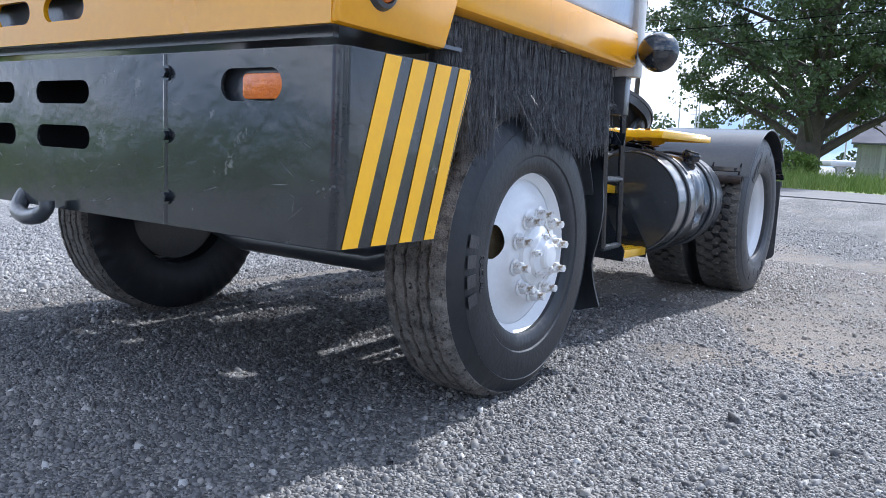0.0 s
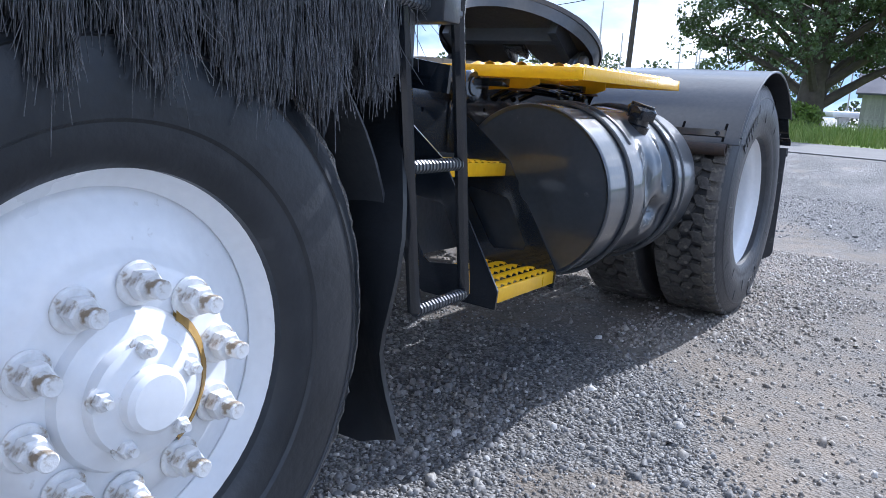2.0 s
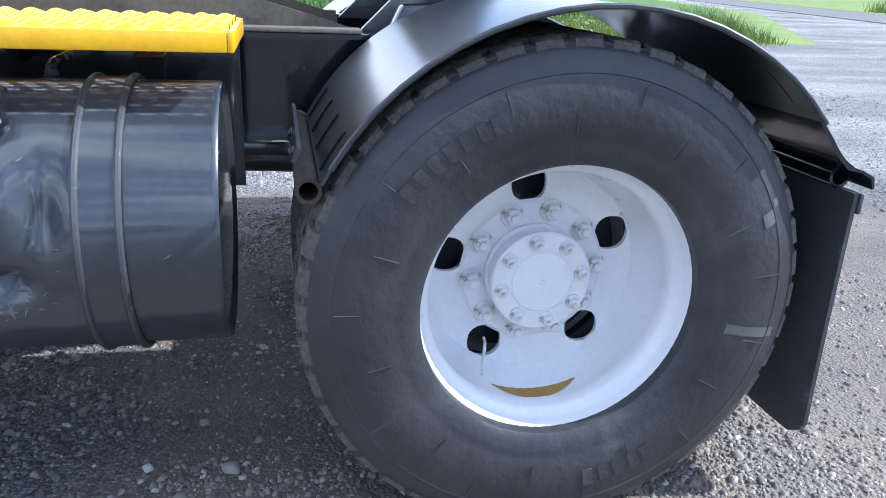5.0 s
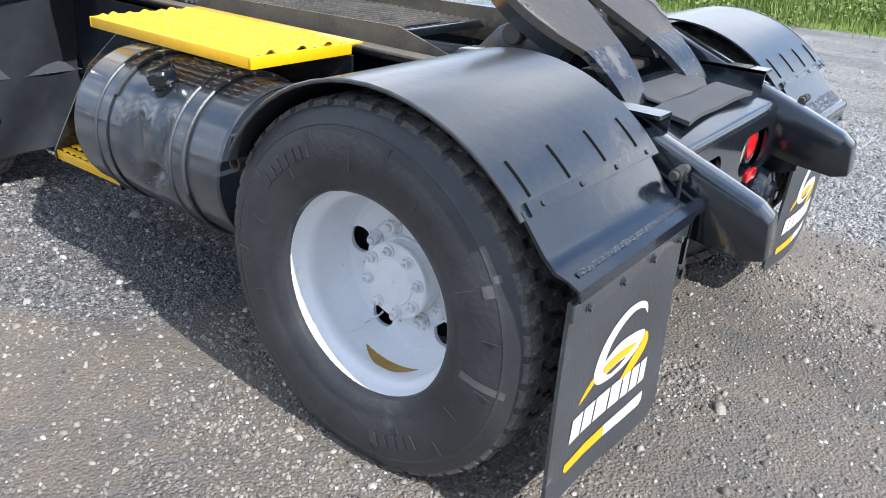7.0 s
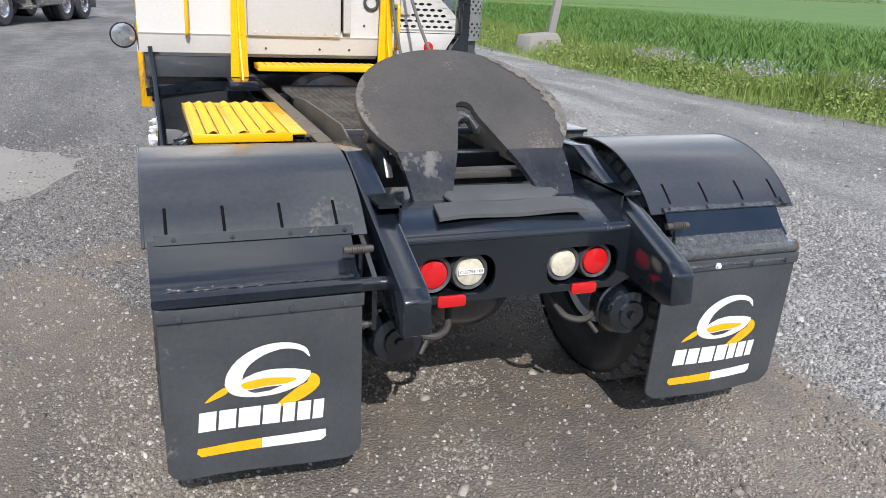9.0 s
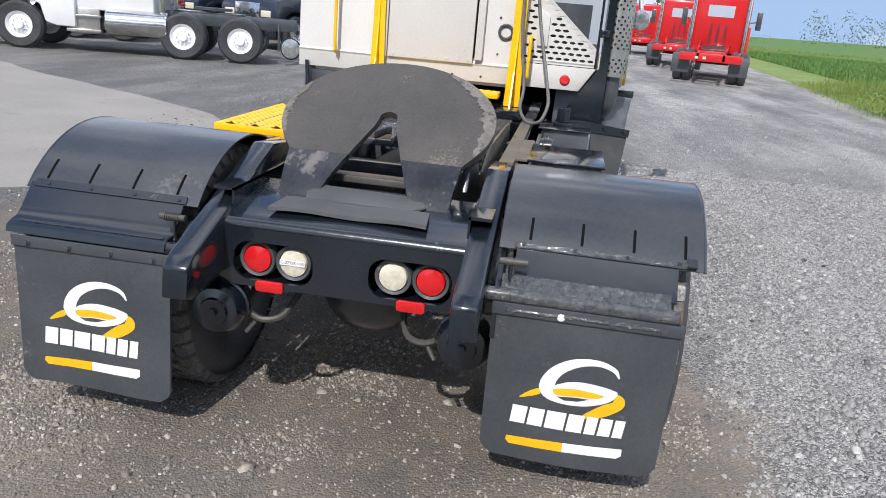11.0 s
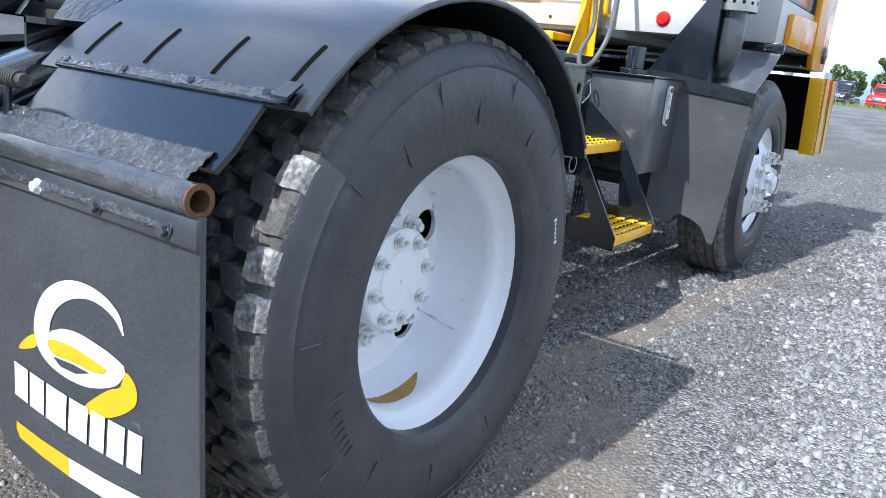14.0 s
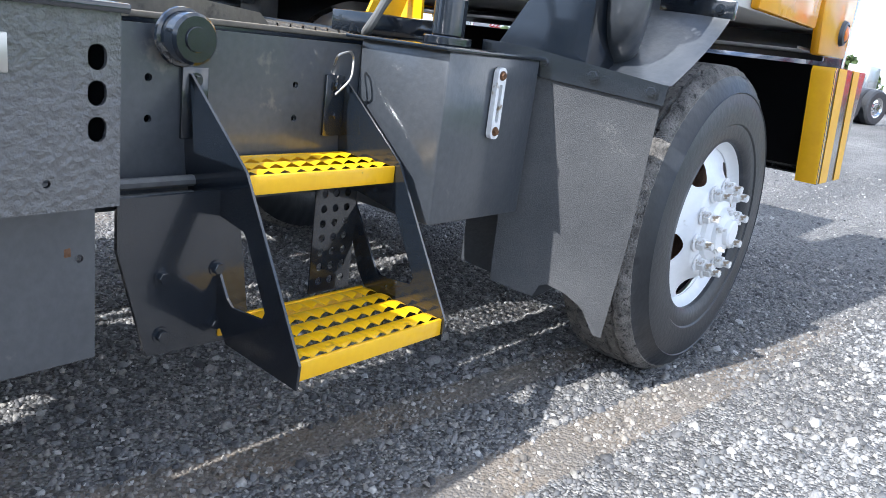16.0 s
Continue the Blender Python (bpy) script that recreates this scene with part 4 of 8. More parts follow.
for s in (1, -1):
    bm = bmesh.new()
    turned(bm, [(0, 0.0), (0.05, 0.0), (0.055, 0.012), (0.085, 0.02), (0.1, 0.05), (0.1, 0.075), (0.108, 0.08), (0.108, 0.095), (0.1, 0.1), (0.09, 0.16), (0.03, 0.2), (0, 0.2)], "y", (s * 0.46, 0.52), 30, closed=False)
    for v in bm.verts:
        v.co.y = 3.62 - v.co.y
    rod(bm, "y", (s * 0.46, 0.52), 0.018, 3.625, 3.635, 6)
    ch = part("brake_chamber", bm, BLACK, tractor, "glossy black air brake chamber")
    bm = bmesh.new()
    tube(bm, bend([(s * 0.38, 3.50, 0.50), (s * 0.31, 3.53, 0.475), (s * 0.24, 3.5, 0.485), (s * 0.2, 3.4, 0.56), (s * 0.18, 3.3, 0.66)], 0.05), 0.013, 8)
    tube(bm, [(s * 0.33, 3.53, 0.47), (s * 0.36, 3.55, 0.43)], 0.009, 8)
    part("air_hose", bm, GREASE, tractor)

def crusted(x0, x1, p, q, high, seed):
    """A bar covered with lumps of thick paint, between two edges p and q of (y, z)."""
    bm = bmesh.new()
    nx, nv = 150, 16
    d = Vector((q[0] - p[0], q[1] - p[1])).normalized()
    up = (-d.y, d.x)
    grid = []
    for j in range(nv + 1):
        v = j / nv
        line = []
        for i in range(nx + 1):
            x = x0 + (x1 - x0) * i / nx
            h = high * (0.35 + 0.65 * abs(noise.noise((x * 95, v * 5.0 + seed, seed * 3.1))) * 1.6) * (0.15 if j in (0, nv) else 1.0)
            ragged = 0.004 * noise.noise((x * 40, seed, v)) if j in (0, nv) else 0.0
            line.append(bm.verts.new((x, p[0] + (q[0] - p[0]) * v + up[0] * h + d.x * ragged, p[1] + (q[1] - p[1]) * v + up[1] * h + d.y * ragged)))
        grid.append(line)
    low = [[bm.verts.new((w.co.x, w.co.y - up[0] * 0.008 - up[0] * high, w.co.z - up[1] * 0.008 - up[1] * high)) for w in line] for line in (grid[0], grid[-1])]
    for a, b in list(zip(grid, grid[1:])) + [(grid[-1], low[1]), (low[0], grid[0])]:
        for i in range(nx):
            bm.faces.new((a[i], a[i + 1], b[i + 1], b[i]))
    return bm


# rear fenders: a curved sheet, a bolted lower sheet, pipes
FR, FCY, FCZ = 0.585, 3.09, 0.50
for s in (1, -1):
    bm = bmesh.new()
    arc = [(FCY + FR * math.cos(radians(a)), FCZ + FR * math.sin(radians(a))) for a in range(41, 155, 3)]
    inn = [(FCY + (FR - 0.006) * math.cos(radians(a)), FCZ + (FR - 0.006) * math.sin(radians(a))) for a in range(41, 155, 3)]
    prism(bm, arc + inn[::-1], "x", s * (0.556 if s > 0 else 0.548), s * 1.235)
    fender = part("fender", bm, FENDER, tractor, "black plastic quarter fender over the drive wheels", smooth=50)
    bm = bmesh.new()
    tube(bm, [(s * 1.235, y, z) for y, z in [(FCY + (FR - 0.003) * math.cos(radians(a)), FCZ + (FR - 0.003) * math.sin(radians(a))) for a in range(41, 155, 6)]], 0.006, 8)
    part("rolled_edge", bm, FENDER, fender)
    y1, z1 = arc[0]
    bm = bmesh.new()
    prism(bm, [(y1 - 0.016, z1 + 0.010), (y1 - 0.012, z1 + 0.016), (3.585, 0.822), (3.616, 0.794)] + ([(3.645, 0.786), (3.674, 0.772), (3.680, 0.748), (3.675, 0.746), (3.668, 0.768), (3.643, 0.781)] if s > 0 else []) + [(3.610, 0.787), (3.578, 0.815)], "x", s * 0.61, s * (1.225 if s > 0 else 1.15))
    part("lower_sheet", bm, BLACK, fender, "glossy black painted steel sheet")
    bm = bmesh.new()
    top = (0.020, 0.027) if s > 0 else (0.014, 0.020)
    prism(bm, [(y1 - top[0], z1 + top[1]), (y1 - top[0] + 0.004, z1 + top[1] + 0.003), (y1 + 0.004, z1 + 0.006), (y1 + 0.001, z1 + 0.002)], "x", s * 0.602, s * 1.205)
    if s < 0:
        # the strip's outer end is bent up
        prism(bm, [(y1 - 0.018, z1 + 0.034), (y1 - 0.018, z1 + 0.038), (y1 + 0.012, z1 + 0.018), (y1 + 0.012, z1 + 0.013)], "x", -1.175, -1.208)
    part("joint_strip", bm, BLACK, fender)
    if s < 0:
        part("joint_bead", crusted(-1.20, -0.605, (y1 - 0.012, z1 + 0.022), (y1 + 0.002, z1 + 0.008), 0.004, 7), CRUST, fender, "lumpy painted joint bead", smooth=60)
        part("crusted_bar", crusted(-1.13, -0.575, (3.595, 0.812), (3.648, 0.772), 0.010, 3), CRUST, fender, "thickly crusted black painted bar", smooth=60)
        part("crusted_bar", crusted(-1.13, -0.60, (3.650, 0.742), (3.668, 0.706), 0.006, 4), CRUST, fender, "thickly crusted black painted bar", smooth=60)
    else:
        part("weld_bead", crusted(0.63, 1.19, (3.640, 0.790), (3.652, 0.784), 0.003, 5), BLACK, fender, "rough painted weld bead", smooth=60)
    # slots, as black rods for the dark of the openings, and bolts along the joint, rear and front
    for x in (0.63, 0.805, 0.98, 1.15):
        for lo, hi in ((45, 54), (143, 151)):
            bm = bmesh.new()
            a0, a1 = radians(lo), radians(hi)
            pts = [(FCY + (FR - 0.0015) * math.cos(a0 + (a1 - a0) * i / 4), FCZ + (FR - 0.0015) * math.sin(a0 + (a1 - a0) * i / 4)) for i in range(5)]
            tube(bm, [(s * (x + 0.02), y, z) for y, z in pts], 0.0055, 6)
            part("slot", bm, INK_AND_DARK, fender)
        bm = bmesh.new()
        bolt(bm, "y", (0, 0), 0.0075, 0.0, 0.008)
        bmesh.ops.transform(bm, verts=bm.verts, matrix=Matrix.Translation((s * x, FCY + (FR + 0.003) * math.cos(radians(42.5)), FCZ + (FR + 0.003) * math.sin(radians(42.5)))) @ Matrix.Rotation(radians(45), 4, "X"))
        part("bolt", bm, BLACK, fender)
    bm = bmesh.new()
    prism(bm, [(2.527, 0.805), (2.535, 0.80), (2.545, 0.825), (2.537, 0.83)], "x", s * 0.72, s * 1.19)
    part("mounting_strip", bm, FENDER, fender)
    for x in (0.99, 1.16):
        bm = bmesh.new()
        bolt(bm, "y", (s * x, 0.815), 0.007, 2.532, 2.523)
        part("bolt", bm, BLACK, fender)
    for name, (y, z), x0, x1 in (("front_pipe", (2.555, 0.752), 0.50, 1.195), ("rear_pipe", (3.649, 0.756), 0.46, 1.16)):
        bm = bmesh.new()
        turned(bm, [(0.024, x0), (0.024, x1), (0.017, x1), (0.017, x1 - 0.15)] if s > 0 else [(0.024, -x0), (0.024, -x1), (0.017, -x1), (0.017, -x1 + 0.15)], "x", (y, z), 20, closed=False)
        pipe = part(name, bm, RUST_DARK if (name == "front_pipe" and s > 0) else BLACK if name == "front_pipe" or s > 0 else CRUST, fender, "round steel support pipe")
        if name == "rear_pipe" and s < 0:
            bm = bmesh.new()
            turned(bm, [(0.0245, -x1), (0.0252, -x1 - 0.004), (0.0165, -x1 - 0.004), (0.0165, -x1 + 0.06)], "x", (y, z), 20, closed=False)
            part("pipe_mouth", bm, RUST, pipe, "rusty open pipe end")

# mud flaps with a round emblem, bars for the maker's name and a two-colour line
def smooth_line(pts, closed=False, k=4):
    """A finer line through the points."""
    n, out = len(pts), []
    for i in range(n if closed else n - 1):
        a, b, c, d = [pts[(i + q) % n] if closed else pts[min(max(i + q, 0), n - 1)] for q in (-1, 0, 1, 2)]
        for j in range(k):
            t = j / k
            out.append(tuple(0.5 * (2 * b[m] + (c[m] - a[m]) * t + (2 * a[m] - 5 * b[m] + 4 * c[m] - d[m]) * t * t + (3 * b[m] - a[m] - 3 * c[m] + d[m]) * t ** 3) for m in (0, 1)))
    return out if closed else out + [pts[-1]]


def mud_flap(s):
    x0, x1 = (0.603, 1.215) if s > 0 else (-1.175, -0.56)
    y = 3.650
    bm = bmesh.new()
    n = 14
    cols = []
    for face in (0, 1):
        grid = []
        for j in range(n + 1):
            z = 0.735 - (0.735 - 0.150) * j / n
            row = []
            for i in range(n + 1):
                t = i / n
                x = x0 + (x1 - x0) * t
                zz, xx = z, x
                corner = 0.035
                if j == n and i in (0, n):
                    zz, xx = z + 0.02, x + (0.012 if i == 0 else -0.012)
                sway = 0.012 * math.sin(t * 5 + s) * (j / n) + 0.010 * (j / n) ** 2 * s
                row.append(bm.verts.new((xx, y - 0.004 + 0.010 * face + sway, zz)))
            grid.append(row)
        cols.append(grid)
    for grid in cols:
        for a, b in zip(grid, grid[1:]):
            for i in range(n):
                bm.faces.new((a[i], a[i + 1], b[i + 1], b[i]))
    rim = [(0, i) for i in range(n)] + [(j, n) for j in range(n)] + [(n, i) for i in range(n, 0, -1)] + [(j, 0) for j in range(n, 0, -1)]
    for (j0, i0), (j1, i1) in zip(rim, rim[1:] + rim[:1]):
        bm.faces.new((cols[0][j0][i0], cols[0][j1][i1], cols[1][j1][i1], cols[1][j0][i0]))
    flap = part("mud_flap", bm, FLAP, tractor, "black rubber mud flap with white and yellow emblem", smooth=50)
    cx, drop = (x0 + x1) / 2, (0.0 if s > 0 else -0.018)

    def on(pts, material, name, lift, label=""):
        """Prints lie 1 to 2 mm over the rubber and follow its sway."""
        b = bmesh.new()
        pts = smooth_line(pts, True) if name == "emblem_arc" else pts
        vs = [b.verts.new((cx - u, 0, z + drop)) for u, z in pts]
        b.faces.new(vs)
        bmesh.ops.triangulate(b, faces=b.faces)
        bmesh.ops.subdivide_edges(b, edges=b.edges, cuts=1)
        for v in b.verts:
            t, jn = (v.co.x - x0) / (x1 - x0), (0.735 - v.co.z) / (0.735 - 0.150)
            v.co.y = y + 0.0065 + lift + 0.012 * math.sin(t * 5 + s) * jn + 0.010 * jn ** 2 * s
        part(name, b, material, flap, label, smooth=0)

    def band(outer, inner):
        """A white print between two edges."""
        b = bmesh.new()
        outer, inner = smooth_line(outer), smooth_line(inner)
        rows = [[b.verts.new((cx - (p[0] + (q[0] - p[0]) * k / 2), 0, p[1] + (q[1] - p[1]) * k / 2 + drop)) for k in range(3)] for p, q in zip(outer, inner)]
        for m, n_ in zip(rows, rows[1:]):
            for k in range(2):
                b.faces.new((m[k], m[k + 1], n_[k + 1], n_[k]))
        for v in b.verts:
            t, jn = (v.co.x - x0) / (x1 - x0), (0.735 - v.co.z) / (0.735 - 0.150)
            v.co.y = y + 0.0075 + 0.012 * math.sin(t * 5 + s) * jn + 0.010 * jn ** 2 * s
        part("emblem_arc", b, WHITE_PRINT, flap, "", smooth=0)

    band([(0.138, 0.536), (0.125, 0.566), (0.082, 0.587), (0.02, 0.591), (-0.04, 0.575), (-0.089, 0.542), (-0.117, 0.501), (-0.125, 0.467)],
         [(0.135, 0.533), (0.109, 0.558), (0.058, 0.569), (0.002, 0.557), (-0.044, 0.529), (-0.066, 0.499), (-0.071, 0.482), (-0.073, 0.467)])
    band([(-0.125, 0.467), (-0.113, 0.439), (-0.082, 0.42), (-0.029, 0.412), (0.033, 0.415), (0.084, 0.429), (0.12, 0.447), (0.14, 0.472)],
         [(-0.073, 0.467), (-0.066, 0.481), (-0.048, 0.489), (-0.027, 0.497), (0.019, 0.503), (0.081, 0.498), (0.112, 0.492), (0.138, 0.484)])
    on([(-0.075, 0.462), (-0.035, 0.472), (0.019, 0.474), (0.093, 0.464), (0.065, 0.45), (0.003, 0.448), (-0.059, 0.443)], YELLOW_PRINT, "emblem_arc", 0.0022)
    on([(-0.06, 0.438), (0.0, 0.444), (0.05, 0.444), (0.01, 0.43), (-0.035, 0.427)], FLAP, "emblem_gap", 0.0022)
    on([(-0.186, 0.412), (-0.156, 0.44), (-0.121, 0.458), (-0.117, 0.438), (-0.149, 0.422)], YELLOW_PRINT, "emblem_arc", 0.0008)
    on([(0.14, 0.475), (0.164, 0.461), (0.167, 0.433), (0.145, 0.409), (0.1, 0.383), (0.041, 0.368), (0.033, 0.379), (0.065, 0.407), (0.1, 0.432), (0.128, 0.446)], YELLOW_PRINT, "emblem_arc", 0.0008)
    at = -0.207
    for w in (0.060, 0.060, 0.074, 0.062, 0.046, 0.050, 0.042):
        on([(at - 0.003, 0.312), (at + w - 0.011, 0.312), (at + w - 0.005, 0.380), (at + 0.003, 0.380)], WHITE_PRINT, "letter_block", 0.002)
        at += w
    on([(-0.204, 0.223), (-0.018, 0.227), (-0.018, 0.263), (-0.214, 0.254), (-0.217, 0.237)], YELLOW_PRINT, "yellow_bar", 0.001)
    on([(-0.018, 0.227), (0.170, 0.230), (0.185, 0.242), (0.185, 0.269), (-0.018, 0.263)], WHITE_PRINT, "white_bar", 0.001)
    bm = bmesh.new()
    box(bm, x0 - 0.005, x1 + 0.005, y + 0.008, y + 0.016, 0.692, 0.735, 0.002)
    part("clamp_strip", bm, BLACK_SATIN, flap)
    for k in range(4):
        bm = bmesh.new()
        bolt(bm, "y", (x0 + 0.06 + (x1 - x0 - 0.12) * k / 3, 0.708), 0.009, y + 0.016, y + 0.028)
        part("bolt", bm, NUT if k == 2 and s < 0 else BLACK_SATIN, flap)


for s in (1, -1):
    mud_flap(s)

# ramp arms and tail housing
for s in (1, -1):
    bm = bmesh.new()
    prism(bm, [(2.78, 0.97), (2.82, 1.045), (3.10, 1.065), (3.80, 0.795), (3.842, 0.764), (3.854, 0.655), (3.80, 0.640), (3.70, 0.65), (3.36, 0.70), (3.0, 0.86)], "x", s * 0.437, s * 0.528, bevel=0.009)
    arm = part("ramp_arm", bm, BLACK, tractor, "glossy black sloping pick-up ramp", smooth=30)
    bm = bmesh.new()
    prism(bm, [(3.36, 0.92), (3.52, 0.85), (3.66, 0.78), (3.66, 0.60), (3.55, 0.56), (3.36, 0.62)], "x", s * 0.556, s * 0.572)
    part("gusset", bm, BLACK, arm)
    for z in (0.862, 0.60):
        bm = bmesh.new()
        tube(bm, [(s * 0.56, 3.615, z), (s * 0.655, 3.615, z)], 0.012, 10)
        for k in range(7):
            rod(bm, "x", (3.615, z), 0.016, s * (0.585 + 0.008 * k), s * (0.589 + 0.008 * k), 12)
        part("threaded_stud", bm, GREASE, arm)
    bm = bmesh.new()
    tube(bm, [(s * 0.60, 3.618, 0.858), (s * 0.60, 3.622, 0.60)], 0.007, 8)
    part("link_strap", bm, BLACK, arm)
bm = bmesh.new()
plate_holes = [oval(sx * 0.252, 0.722, 0.30, 0.145, 12, 0.06) for sx in (1, -1)]
holed(bm, [(-0.46, 0.845), (0.46, 0.845), (0.46, 0.655), (0.40, 0.625), (-0.40, 0.625), (-0.46, 0.655)], plate_holes, "y", 3.57, 3.555)
tail = part("tail_housing", bm, BLACK, tractor, "glossy black tail plate with recessed lamps", smooth=30)
bm = bmesh.new()
prism(bm, [(3.568, 0.846)] + [(3.538 + 0.030 * math.cos(radians(a)), 0.846 + 0.030 * math.sin(radians(a))) for a in range(10, 80, 10)] + [(3.22, 0.95), (3.18, 0.94), (3.18, 0.92), (3.55, 0.838)], "x", -0.445, 0.445)
prism(bm, [(3.3, 0.64), (3.555, 0.64), (3.555, 0.63), (3.3, 0.63)], "x", -0.43, 0.43)
box(bm, -0.43, 0.43, 3.40, 3.42, 0.63, 0.85)
part("top_cover", bm, BLACK, tail)
for sx in (1, -1):
    for x, material, nm in ((0.322, RED, "tail_lamp"), (0.185, CLEAR, "reversing_lamp")):
        bm = bmesh.new()
        turned(bm, [(0.0, 3.550), (0.03, 3.549), (0.05, 3.542), (0.054, 3.530), (0.054, 3.505), (0, 3.505)], "y", (sx * x, 0.722), 28, closed=False)
        part(nm, bm, material, tail, "round red lamp" if material is RED else "round clear lamp")
        bm = bmesh.new()
        turned(bm, [(0.055, 3.536), (0.066, 3.540), (0.072, 3.524), (0.072, 3.50), (0.055, 3.50)], "y", (sx * x, 0.722), 28)
        part("rubber_grommet", bm, FLAP, tail)
    bm = bmesh.new()
    prism(bm, oval(sx * 0.262, 0.632, 0.105, 0.042, 8, 0.012), "y", 3.565, 3.579, bevel=0.003)
    part("reflector", bm, RED, tail, "red oblong reflector")
bm = bmesh.new()
box(bm, 0.138, 0.232, 3.5515, 3.5535, 0.717, 0.737)
sticker = part("sticker", bm, WHITE_PRINT, tail, "white paper label with black number", smooth=0)
cu = bpy.data.curves.new("number_text", "FONT")
cu.body, cu.size, cu.align_x, cu.align_y = "C-27755 / 05", 0.0165, "CENTER", "CENTER"
tmp = bpy.data.objects.new("number_text", cu)
scene.collection.objects.link(tmp)
txt = bpy.data.meshes.new_from_object(tmp.evaluated_get(bpy.context.evaluated_depsgraph_get()))
bpy.data.objects.remove(tmp)
txt.materials.clear()
txt.materials.append(INK_AND_DARK)
txt.transform(Matrix.Translation((0.185, 3.5543, 0.727)) @ Matrix.Rotation(math.pi, 4, "Z") @ Matrix.Rotation(math.pi / 2, 4, "X"))
sub("number_text", txt, sticker)
# rubber mat lying on the tail housing
bm = bmesh.new()
grid = []
for j in range(6):
    row = []
    for i in range(17):
        u, v = i / 16, j / 5
        x = 0.275 + 0.022 * v - (0.548 + 0.034 * v) * u
        yy = 3.385 + 0.125 * v - 0.02 * math.sin(math.pi * u) * v
        z = 0.958 - (yy - 3.22) * 0.235 + 0.016 * v * (1 - math.sin(math.pi * u) * 0.4) + 0.004 * math.sin(9 * u)
        row.append((x, yy, z))
    grid.append(row)
top = [[bm.verts.new((x, y, z + 0.010)) for x, y, z in r] for r in grid]
low = [[bm.verts.new((x, y, z - 0.004)) for x, y, z in r] for r in grid]
for g in (top, low):
    for a, b in zip(g, g[1:]):
        for i in range(16):
            bm.faces.new((a[i], a[i + 1], b[i + 1], b[i]))
edge = [(0, i) for i in range(16)] + [(j, 16) for j in range(5)] + [(5, i) for i in range(16, 0, -1)] + [(j, 0) for j in range(5, 0, -1)]
for (j0, i0), (j1, i1) in zip(edge, edge[1:] + edge[:1]):
    bm.faces.new((top[j0][i0], top[j1][i1], low[j1][i1], low[j0][i0]))
part("rubber_mat", bm, GUARD, tail, "worn grey rubber strip", smooth=50)
bm = bmesh.new()
prism(bm, [(0.17, 3.27), (-0.22, 3.27), (-0.25, 3.345), (-0.20, 3.375), (0.20, 3.38), (0.215, 3.33)], "z", 0.0, 0.012, bevel=0.003)
for v in bm.verts:
    v.co.z += 0.957 - (v.co.y - 3.22) * 0.235 + 0.006 * math.sin(14 * v.co.x)
part("rubber_offcut", bm, GUARD, tail, "loose grey rubber offcut", smooth=50)

# fifth wheel: tilted plate with a tapering slot and two tails
KY, KZ, TILT = 2.962, 1.20, math.atan(0.62)
disc = [(0.445 * math.cos(radians(a)), 0.0 + 0.375 * math.sin(radians(a))) for a in range(-34, 215, 6)]
throat = [(0.036 * math.cos(radians(a)), 0.036 * math.sin(radians(a))) for a in range(180, -1, -20)]
outline = [(0.347, -0.245)] + disc + [(-0.347, -0.245), (-0.105, -0.245), (-0.045, -0.06), (-0.036, -0.01)] + throat + [(0.036, -0.01), (0.045, -0.06), (0.105, -0.245)]
TILTED = Matrix.Translation((0, KY, KZ)) @ Matrix.Rotation(-TILT, 4, "X") @ Matrix.Rotation(math.pi, 4, "Z")
bm = bmesh.new()
holed(bm, outline, [], "z", -0.024, 0.0)
bmesh.ops.transform(bm, matrix=TILTED, verts=bm.verts)
fifth = part("fifth_wheel", bm, GREASE, tractor, "worn greasy black coupling plate, tilted", smooth=30)
for sx in (1, -1):
    bm = bmesh.new()
    low, n_t = [], 6
    rows = []
    for j in range(n_t + 1):
        t = j / n_t
        v, drop = -0.245 - 0.225 * t, 0.045 * t * t
        xi, xo = 0.105 + 0.083 * t, 0.347 - 0.020 * t
        rows.append([bm.verts.new((sx * xx, v, zz - drop)) for xx, zz in ((xi, 0.0), (xo, 0.0), (xo, -0.024), (xi, -0.024))])
    for a, b in zip(rows, rows[1:]):
        for k in range(4):
            bm.faces.new((a[k], a[(k + 1) % 4], b[(k + 1) % 4], b[k]))
    bm.faces.new(rows[0])
    bm.faces.new(rows[-1])
    bmesh.ops.transform(bm, matrix=TILTED, verts=bm.verts)
    part("tail_ramp", bm, WORN_BLACK, fifth, "black painted tail worn to bare metal", smooth=30)
# the plate's outer margin is worn to pale metal, with a ragged inner edge
for lo, hi, wide in ((-30, 62, 0.07), (150, 205, 0.035)):
    bm = bmesh.new()
    inner, outer = [], []
    for i in range(61):
        a = lo + (hi - lo) * i / 60
        w = wide * math.sin(math.pi * i / 60) ** 0.5 * (0.55 + 0.9 * abs(noise.noise((a * 0.11, wide * 50, 0.3)))) + 0.02 * noise.noise((a * 0.5, 2.2, wide)) * math.sin(math.pi * i / 60) + 0.004
        ca, sa = math.cos(radians(a)), math.sin(radians(a))
        outer.append(bm.verts.new((0.443 * ca, 0.373 * sa, 0.0025)))
        inner.append(bm.verts.new(((0.443 - w) * ca, (0.373 - w) * sa, 0.0025)))
    for i in range(60):
        bm.faces.new((outer[i], outer[i + 1], inner[i + 1], inner[i]))
    bmesh.ops.solidify(bm, geom=bm.faces, thickness=0.002)
    bmesh.ops.transform(bm, matrix=TILTED, verts=bm.verts)
    part("worn_margin", bm, PLATE_EDGE, fifth, "pale worn margin of the plate", smooth=30)
bm = bmesh.new()
rimpts = [(x * 0.985, v) for x, v in disc]
